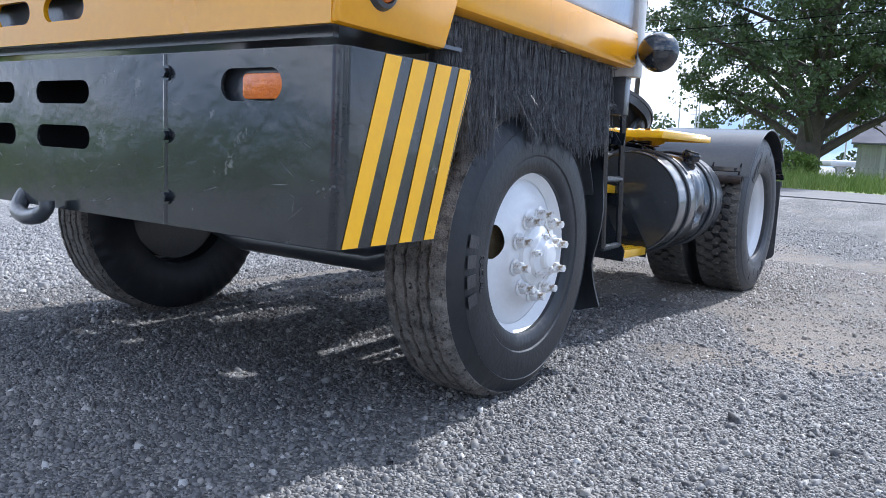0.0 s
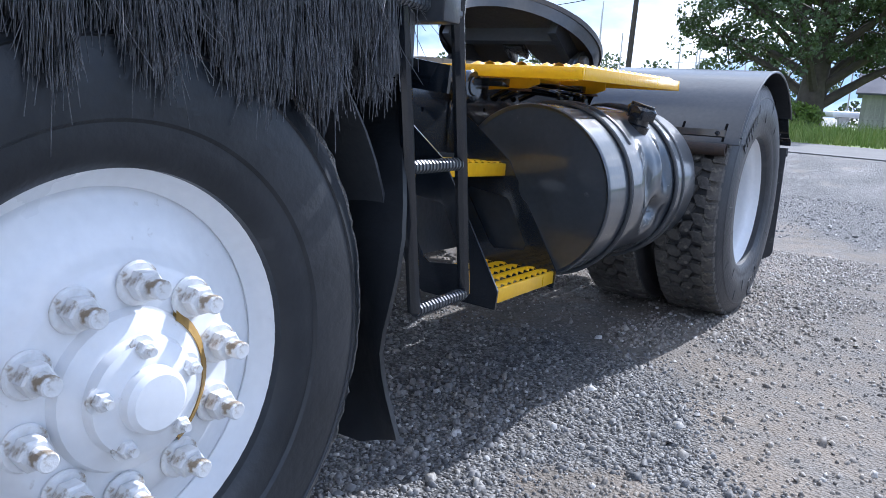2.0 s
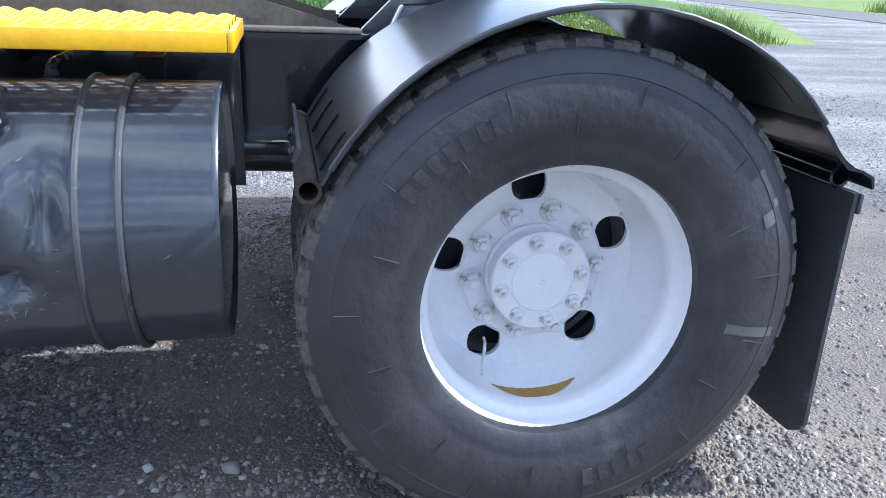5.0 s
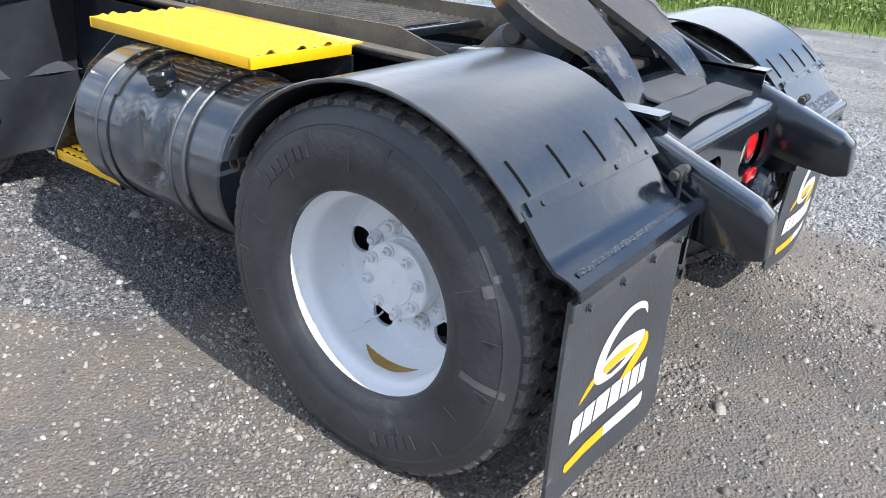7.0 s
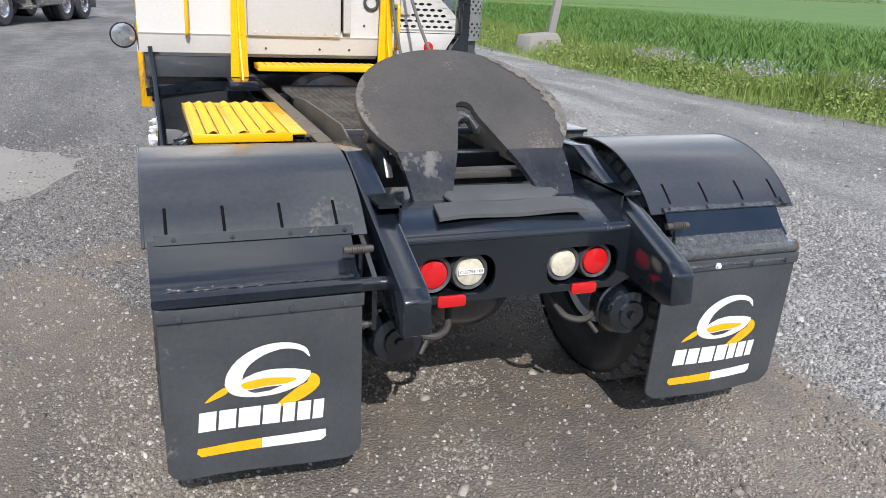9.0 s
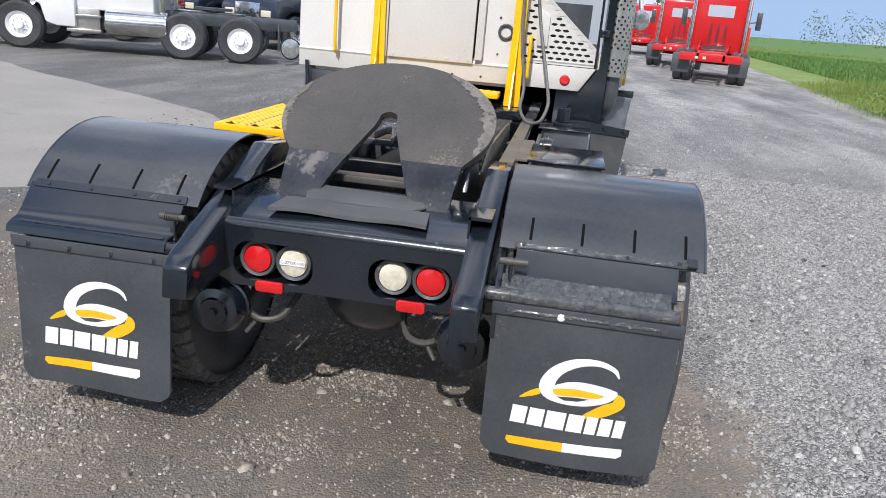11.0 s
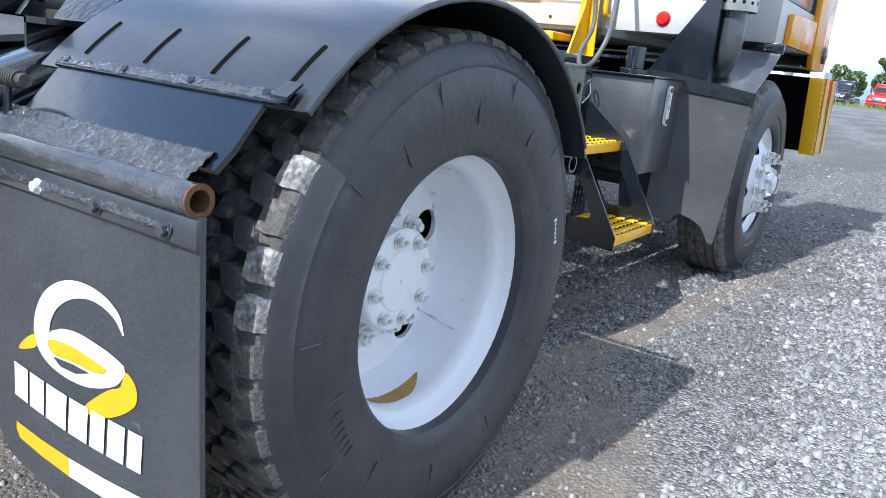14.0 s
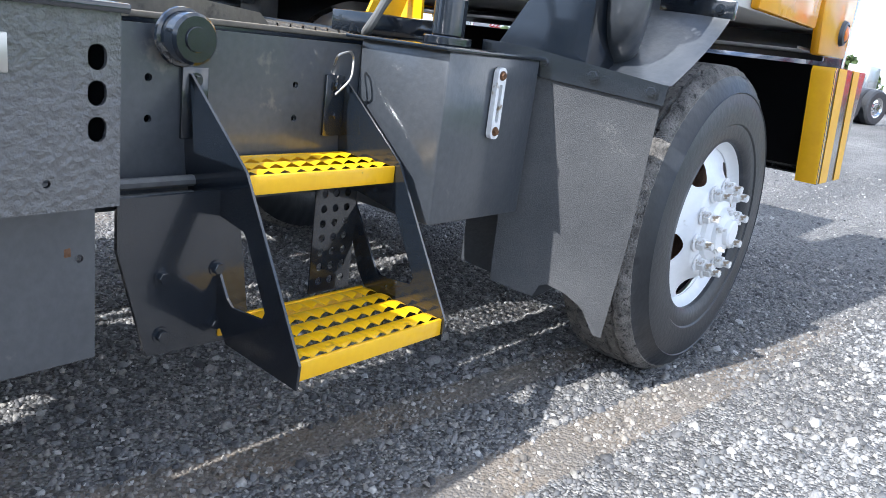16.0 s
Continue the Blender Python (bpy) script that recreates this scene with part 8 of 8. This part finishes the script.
G1, G2 = "row of white road tractors", "row of red chassis trucks"
first = road_truck("road_tractor", "white bonneted road tractor parked on asphalt", TRUCK_WHITE, along(8.05, -12.4, 12.2, -11.05), G1)
for x, y in ((13.0, -15.6), (19.0, -18.0), (24.5, -21.5), (30.0, -25.0)):
    copy_thing(first, along(x, y, x + 4.15, y + 1.35))
dark = road_truck("road_tractor", "dark bonneted road tractor behind the white ones", TRUCK_BLUE, along(7.5, -22.0, 9.0, -18.0), "row of dark road tractors")
copy_thing(dark, along(4.2, -23.2, 5.7, -19.2))
copy_thing(dark, along(11.0, -24.0, 12.5, -20.0))
red = road_truck("chassis_truck", "red bonneted chassis truck with a bare red frame", TRUCK_RED, along(-5.5, -22.6, -6.35, -27.1), G2, 0.0, TRUCK_RED, 1.0)
copy_thing(red, along(-5.3, -31.5, -5.9, -36.0))
copy_thing(red, along(-4.7, -43.5, -5.0, -48.0))


def pickup(m):
    t = thing("pickup_truck", "dark blue pickup with a chrome grille, facing the yard", "pickup", m)
    bm = bmesh.new()
    prism(bm, [(-2.9, 0.55), (-2.9, 1.35), (-1.0, 1.4), (-0.8, 1.9), (0.55, 1.92), (1.25, 1.42), (2.65, 1.28), (2.85, 1.1), (2.88, 0.6), (2.55, 0.5), (2.4, 0.8), (2.05, 0.95), (1.7, 0.8), (1.55, 0.45), (-1.4, 0.45), (-1.5, 0.8), (-1.85, 0.95), (-2.2, 0.8), (-2.35, 0.5)], "y", -1.0, 1.0, bevel=0.06)
    body = part("body", bm, TRUCK_BLUE, t)
    bm = bmesh.new()
    prism(bm, [(0.64, 1.88), (1.2, 1.46), (1.23, 1.48), (0.68, 1.9)], "y", -0.85, 0.85)
    part("windscreen", bm, GLASS_DARK, body)
    bm = bmesh.new()
    box(bm, 2.84, 2.9, -0.62, 0.62, 0.98, 1.22, 0.02)
    grille = part("grille", bm, INK_AND_DARK, t)
    bm = bmesh.new()
    for z in (0.98, 1.05, 1.12, 1.19):
        box(bm, 2.88, 2.92, -0.62, 0.62, z, z + 0.025, 0.004)
    part("grille_bar", bm, CHROME, grille)
    bm = bmesh.new()
    box(bm, 2.92, 2.935, -0.16, 0.16, 1.05, 1.13, 0.005)
    part("badge", bm, TRUCK_RED, grille, "red plain badge")
    bm = bmesh.new()
    box(bm, 2.8, 3.02, -1.02, 1.02, 0.55, 0.88, 0.05)
    part("bumper", bm, CHROME, t, "chrome bumper")
    for s in (1, -1):
        bm = bmesh.new()
        box(bm, 2.78, 2.9, s * 0.82 - 0.17, s * 0.82 + 0.17, 0.98, 1.22, 0.03)
        part("headlamp", bm, CLEAR, t)
        bm = bmesh.new()
        box(bm, 0.85, 1.05, s * 1.15 - 0.1, s * 1.15 + 0.1, 1.4, 1.6, 0.03)
        part("mirror", bm, INK_AND_DARK, t)
        bm = bmesh.new()
        prism(bm, [(-0.7, 1.45), (-0.6, 1.85), (0.5, 1.87), (1.05, 1.45)], "y", s * 1.002, s * 1.012)
        part("side_window", bm, GLASS_DARK, body)
        for x in (2.05, -1.85):
            bt, br = bmesh.new(), bmesh.new()
            truck_wheel(bt, br, x, s * 0.86, 0.39, 0.26)
            w = part("wheel", bt, RUBBER, t)
            part("rim", br, CHROME, w)


pickup(along(19.6, -10.5, 16.0, -7.6))

# far yard: a mixed row behind a wire fence
far_paints = [TRUCK_BLUE, TRUCK_RED, TRUCK_WHITE, TRUCK_ORANGE, TRUCK_RED]
for k, x in enumerate((12.0, 7.5, 3.0, -5.7, -10.5)):
    road_truck("highway_truck", ("dark blue", "red", "white", "orange", "red")[k] + " bonneted truck parked behind a wire fence", far_paints[k], along(x, -105.0, x + 0.6, -100.5), "trucks behind the fence", 0.6)
for x, w in ((16.6, 2.6), (21.5, 2.6), (27.0, 2.6)):
    t = thing("box_truck", "white box truck parked behind a wire fence", "truck", pose(x, -107, 0))
    bm = bmesh.new()
    box(bm, -1.25, 1.25, -5.5, 1.0, 0.9, 3.9, 0.04)
    part("cargo_box", bm, TRUCK_WHITE, t)
    bm = bmesh.new()
    prism(bm, [(1.1, 0.6), (1.1, 2.9), (2.2, 2.8), (2.9, 1.9), (3.9, 1.6), (3.95, 0.6)], "x", -1.1, 1.1, bevel=0.08)
    part("cab", bm, TRUCK_WHITE, t)
    bm = bmesh.new()
    prism(bm, [(2.22, 2.78), (2.9, 1.95), (2.93, 1.97), (2.25, 2.8)], "x", -0.95, 0.95)
    part("windscreen", bm, GLASS_DARK, t)
    bm = bmesh.new()
    box(bm, -0.6, 0.6, 3.93, 3.98, 0.8, 1.4, 0.02)
    part("grille", bm, CHROME, t)
    for y in (3.0, -3.6):
        bm = bmesh.new()
        rod(bm, "x", (y, 0.5), 0.5, -1.1, 1.1, 24)
        part("wheel", bm, RUBBER, t)
fence = thing("wire_fence", "grey chain-link fence with steel posts", "fence", Matrix.Translation((0, -96.0, 0)))
for k in range(22):
    bm = bmesh.new()
    rod(bm, "z", (-24 + 3.0 * k, 0), 0.035, 0, 1.9, 8)
    part("post", bm, STEEL, fence)
bm = bmesh.new()
for z in (0.1, 0.7, 1.3, 1.85):
    tube(bm, [(-24, 0, z), (39, 0, z)], 0.012, 5)
part("rail_wire", bm, STEEL, fence)
n = 14000
px, py = rng.uniform(-80, 80, n), -95.0 + rng.uniform(-3, 1.6, n)
tagged(new("fence_grass", blade_mesh("fence_grass", np.stack([px, py, np.zeros(n)], 1), rng.uniform(0.15, 0.6, n), 0.03, 0.5, rng, GRASS)), "weeds along the fence", "grass", kind="stuff")
tagged(new("barn_grass", blade_mesh("barn_grass", np.stack([rng.uniform(-30, 30, 9000), rng.uniform(38, 60, 9000), np.zeros(9000)], 1), rng.uniform(0.1, 0.3, 9000), 0.03, 0.5, rng, GRASS)), "grass round the barn", "grass", kind="stuff")

# far woods all round, as clumps of leaves
def woods(name, pts, h, count, seed, label):
    r = np.random.default_rng(seed)
    centres, radii = [], []
    for (x0, y0), (x1, y1) in zip(pts, pts[1:]):
        m = int(math.hypot(x1 - x0, y1 - y0) / 5)
        for k in range(m):
            t = (k + r.uniform(0, 1)) / m
            hh = h * r.uniform(0.55, 1.1)
            for q in range(4):
                centres.append((x0 + (x1 - x0) * t + r.normal(0, 1.6), y0 + (y1 - y0) * t + r.normal(0, 1.6), hh * (0.25 + 0.22 * q)))
                radii.append(h * r.uniform(0.2, 0.33))
    v, f = leaf_cloud(np.array(centres), np.array(radii), count, 0.34, r)
    tagged(new(name, bulk(name, v, f, HEDGE)), label, "woods", kind="stuff")


woods("far_woods", [(-140, 120), (-60, 112), (-20, 118), (30, 110)], 9, 26000, 21, "distant green trees beyond the boats")
woods("far_woods", [(95, -135), (54, -140), (12, -146), (-28, -150)], 5.5, 22000, 22, "distant green trees behind the parked trucks")
woods("far_woods", [(-90, -330), (-200, -330), (-340, -280), (-480, -100)], 14, 16000, 23, "distant tree line beyond the field")
woods("far_woods", [(60, -40), (62, -20), (62, 10), (60, 40)], 9, 18000, 24, "trees beside the yard")
tree("tree", (-19, -131, 0), 13, 6, 31, "round green tree behind the parked trucks", 4800, 0.34, 0.35)
tree("tree", (0.8, -134, 0), 9, 4.5, 32, "round green tree behind the parked trucks", 4800, 0.34, 0.35)
tree("tree", (9.5, -133, 0), 7.5, 4, 33, "round green tree behind the parked trucks", 4800, 0.34, 0.35)

# barn and bushes by the big tree
barn = thing("barn", "weathered white boarded barn with a grey metal roof", "barn", pose(4.6, 57.5, 0.0, 0, 0, 6))
bm = bmesh.new()
box(bm, -9, 12, 0, 9, 0, 2.5)
part("wall", bm, WOOD_PALE, barn, smooth=0)
bm = bmesh.new()
prism(bm, [(-0.5, 2.45), (4.5, 5.0), (9.5, 2.45), (9.5, 2.55), (4.5, 5.12), (-0.5, 2.57)], "x", -9.4, 12.4)
part("roof", bm, ROOF, barn, smooth=0)
brng = random.Random(4)
bm = bmesh.new()
box(bm, 0, 0.24, -0.03, 0.0, 0.02, 2.42)
board_me = mesh_from("board", bm, mat("board_paint", (0.55, 0.55, 0.51), (0.36, 0.36, 0.33), 0.85, 0.05, scale=2, fine=12, rand=0.5, dirt=(0.12, 0.13, 0.09), amount=0.15, dscale=3), 0)
for k in range(72):
    sub("board", board_me, barn, "", pose(-9 + 0.29 * k + brng.uniform(-0.01, 0.01), brng.uniform(-0.012, 0.0), 0))
v, f = leaf_cloud(np.array([(-9.2 + 0.5 * k, 43.0 + 0.4 * math.sin(k), 0.9) for k in range(9)]), np.array([0.8, 1.0, 0.9, 0.6, 0.5, 0.8, 1.1, 0.9, 0.7]), 5200, 0.09, rng)
tagged(new("bush", bulk("bush", v, f, mat("bright_bush_leaf", (0.12, 0.2, 0.03), (0.18, 0.26, 0.05), 0.5, 0.1, scale=1, fine=6))), "bright green bushes round the tree's foot", "bush", kind="stuff")

# boats laid up beyond the grass, with bare masts
for k in range(15):
    x, y = -46 + 3.1 * k + brng.uniform(-0.8, 0.8), 84 + brng.uniform(-6, 6)
    b = thing("sailing_boat", "laid-up white sailing boat with a bare mast", "boat", pose(x, y, 0, 0, 0, brng.uniform(70, 110)), "laid-up boats")
    bm = bmesh.new()
    prism(bm, [(-3.6, 0.9), (3.4, 0.9), (4.2, 1.6), (-3.8, 1.5)], "y", -0.9, 0.9, bevel=0.25)
    prism(bm, [(-0.6, 0.0), (0.8, 0.0), (1.2, 0.95), (-1.0, 0.95)], "y", -0.1, 0.1)
    part("hull", bm, TRUCK_WHITE, b)
    bm = bmesh.new()
    tube(bm, [(0.6, 0, 1.5), (0.6, 0.0, 9.5 + brng.uniform(-1.5, 2.5))], 0.07, 6)
    tube(bm, [(0.6, -0.6, 6.0), (0.6, 0.6, 6.0)], 0.03, 5)
    part("mast", bm, STEEL, b)
bm = bmesh.new()
prism(bm, [(-3, 0.0), (3, 0.0), (2.8, 0.8), (1.5, 1.2), (-1.5, 1.3), (-2.8, 0.8)], "y", -0.9, 0.9, bevel=0.2)
solid("tarpaulin_boat", bm, BOAT_BLUE, "boat under a bright blue tarpaulin", "boat", pose(-26.5, 88, 0, 0, 0, 8))

# power line along the road
poles = [(34, 13.5), (-12.5, 36.0), (-33, 41.0), (-72, 52)]
for x, y in poles:
    t = thing("power_pole", "dark wooden power pole by the road", "pole", pose(x, y, 0, 0, 1.5, 0), "power poles")
    bm = bmesh.new()
    tube(bm, [(0, 0, 0), (0, 0, 9.5)], [0.15, 0.10], 10)
    part("pole", bm, LIMB, t)
    bm = bmesh.new()
    box(bm, -0.9, 0.9, -0.05, 0.05, 8.9, 9.02)
    part("crossarm", bm, LIMB, t)
for z0, off in ((8.9, 0.0), (7.2, 0.3), (6.4, 0.0)):
    bm = bmesh.new()
    pts = []
    for (xa, ya), (xb, yb) in zip(poles, poles[1:]):
        for i in range(12):
            q = i / 12
            pts.append((xa + (xb - xa) * q + off, ya + (yb - ya) * q, z0 - 4 * 0.7 * q * (1 - q)))
    tube(bm, pts, 0.018, 5)
    solid("power_cable", bm, INK_AND_DARK, "thin dark overhead cable", "cable", group="power cables")

# ---- loose stones: crushed gravel, densest along the walk ----
rng = np.random.default_rng(17)


def value_noise(x, y, s, seed):
    r = np.random.default_rng(seed).random((64, 64))
    u, v = x / s, y / s
    i, j = np.floor(u).astype(int), np.floor(v).astype(int)
    fu, fv = u - i, v - j
    fu, fv = fu * fu * (3 - 2 * fu), fv * fv * (3 - 2 * fv)
    g = lambda a, b: r[a % 64, b % 64]
    return (g(i, j) * (1 - fu) + g(i + 1, j) * fu) * (1 - fv) + (g(i, j + 1) * (1 - fu) + g(i + 1, j + 1) * fu) * fv


def stones(name, count, box_xy, size, label, seed, dusty=False, brightened=False):
    r = np.random.default_rng(seed)
    x, y = r.uniform(box_xy[0], box_xy[1], count), r.uniform(box_xy[2], box_xy[3], count)
    xe = x - 0.9 * np.clip((y - 0.9) / 1.5, 0, 1) * (x > 0)
    lane = np.interp(np.where(x > 0, xe, x), [-1.8, -1.4, 3.0, 4.2], [0.34, -0.10, -0.09, 0.34])
    drift = x + 1.256 - 0.114 * y
    front = 0.34 - 0.62 * (np.exp(-(drift / 0.085) ** 4) + np.exp(-((drift - 0.37) / 0.07) ** 4)) * np.clip((y + 0.2) / 0.5, 0, 1) - 0.5 * np.exp(-((x - 1.40) / 0.2) ** 2 - ((y - 1.0) / 0.25) ** 2)
    g = np.clip((y + 0.8 * np.clip((x - 1.25) / 0.4, 0, 1) - 1.5) / 0.8, 0, 1)
    lane = lane * g + front * (1 - g) + 0.45 * np.clip((y - 5.0) / 1.5, 0, 1)
    # stone ridges left along the wheel tracks
    ridge = value_noise(x * 1.0, y * 0.12 + 3.0, 0.22, 9)
    patch = value_noise(x, y, 0.33, 12) * 0.5 + value_noise(x + 3.1, y * 0.5, 0.13, 13) * 0.3 + value_noise(x, y * 0.15, 0.2, 14) * 0.2
    keep = r.random(count) < np.where(lane < 0, 0.16 + 0.85 * np.clip((patch - 0.48) * 5.0, 0, 1), 0.14 + 0.95 * np.clip((ridge * 0.35 + value_noise(x * 1.0, y * 0.35, 0.55, 5) * 0.35 + value_noise(x, y, 0.16, 6) * 0.3 - 0.38 + lane) * 2.8, 0, 1))
    # the apron stays clear
    keep &= ~((x > 2.3) & (y > -2.0) & (y < np.minimum(x * 0.75 - 2.0, 1.2)))
    keep &= (lane < 0.0) if dusty else (lane >= 0.0)
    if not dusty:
        keep &= (x + 0.5 * value_noise(x, y, 0.4, 21) < -1.35) == brightened
    x, y = x[keep], y[keep]
    m = len(x)
    s = size * np.exp(r.normal(0, 0.42, m))
    cube = np.array([(-1, -1, -1), (1, -1, -1), (1, 1, -1), (-1, 1, -1), (-0.8, -0.7, 1), (0.9, -0.3, 1), (-0.1, 0.9, 1)], float) * 0.5
    v = cube[None] * r.uniform(0.55, 1.2, (m, 7, 3)) * np.stack([np.ones(m), r.uniform(0.5, 0.9, m), r.uniform(0.4, 0.75, m)], 1)[:, None]
    a, b = r.uniform(0, 2 * np.pi, m), r.normal(0, 0.35, m)
    ca, sa, cb, sb = np.cos(a), np.sin(a), np.cos(b), np.sin(b)
    vx, vz = v[..., 0] * cb[:, None] - v[..., 2] * sb[:, None], v[..., 0] * sb[:, None] + v[..., 2] * cb[:, None]
    vy = v[..., 1]
    v = np.stack([vx * ca[:, None] - vy * sa[:, None], vx * sa[:, None] + vy * ca[:, None], vz], -1) * s[:, None, None]
    v += np.stack([x, y, s * 0.12], 1)[:, None]
    q = np.array([(4, 5, 6), (0, 1, 5), (0, 5, 4), (1, 2, 5), (2, 6, 5), (2, 3, 6), (3, 4, 6), (3, 0, 4)])
    f = (q[None] + 7 * np.arange(m)[:, None, None]).reshape(-1, 3)
    ob = new(name, bulk(name, v.reshape(-1, 3), f, STONE_DUSTY if dusty else STONE_BRIGHTENED if brightened else STONE_VARIED))
    return tagged(ob, label, "gravel", kind="stuff")


def stone_material(name, c0, c1, c2, c3, c4):
    m = bpy.data.materials.new(name)
    m.use_nodes = True
    n, l = m.node_tree.nodes, m.node_tree.links
    bsdf = n["Principled BSDF"]
    geo, k, tc, no, mx = n.new("ShaderNodeNewGeometry"), n.new("ShaderNodeValToRGB"), n.new("ShaderNodeTexCoord"), n.new("ShaderNodeTexNoise"), n.new("ShaderNodeMixRGB")
    els = k.color_ramp.elements
    els[0].position, els[0].color = 0.0, (*c0, 1)
    els[1].position, els[1].color = 1.0, (*c4, 1)
    for p, c in ((0.35, (*c1, 1)), (0.7, (*c2, 1)), (0.9, (*c3, 1))):
        e = els.new(p)
        e.color = c
    l.new(geo.outputs["Random Per Island"], k.inputs["Fac"])
    no.inputs["Scale"].default_value = 160.0
    l.new(tc.outputs["Object"], no.inputs["Vector"])
    mx.blend_type = "OVERLAY"
    mx.inputs["Fac"].default_value = 0.5
    l.new(k.outputs["Color"], mx.inputs["Color1"])
    l.new(no.outputs["Fac"], mx.inputs["Color2"])
    l.new(mx.outputs["Color"], bsdf.inputs["Base Color"])
    bsdf.inputs["Roughness"].default_value = 0.62
    return m


STONE_VARIED = stone_material("varied_crushed_stone", (0.06, 0.059, 0.06), (0.13, 0.128, 0.127), (0.215, 0.21, 0.204), (0.265, 0.248, 0.22), (0.46, 0.45, 0.43))
# pale stone, its colours brightened for the open side
STONE_BRIGHTENED = stone_material("brightened_pale_crushed_stone", (0.1, 0.1, 0.1), (0.22, 0.219, 0.216), (0.31, 0.306, 0.3), (0.35, 0.335, 0.31), (0.46, 0.452, 0.44))
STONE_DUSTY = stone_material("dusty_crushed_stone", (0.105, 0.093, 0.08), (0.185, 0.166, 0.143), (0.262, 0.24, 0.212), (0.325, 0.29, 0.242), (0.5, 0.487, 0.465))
stones("gravel_stones", 165000, (-2.2, 2.7, -2.3, 4.7), 0.0095, "loose grey crushed stones round the tractor", 41)
stones("gravel_stones", 75000, (-4.5, -1.4, -3.5, 5.5), 0.0135, "pale brightened crushed stones over the open yard", 46, brightened=True)
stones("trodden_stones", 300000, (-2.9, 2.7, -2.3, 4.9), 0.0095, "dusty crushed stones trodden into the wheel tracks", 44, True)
stones("gravel_stones", 40000, (-3.0, 4.5, -8.0, 9.0), 0.014, "loose grey crushed stones across the yard", 42)
stones("gravel_stones", 26000, (-9.0, -1.6, -12.0, 9.0), 0.016, "larger pale stones across the open yard", 47, brightened=True)
stones("gravel_stones", 4500, (-3.0, 2.6, -2.4, 4.7), 0.0135, "larger loose stones lying on the gravel", 43)
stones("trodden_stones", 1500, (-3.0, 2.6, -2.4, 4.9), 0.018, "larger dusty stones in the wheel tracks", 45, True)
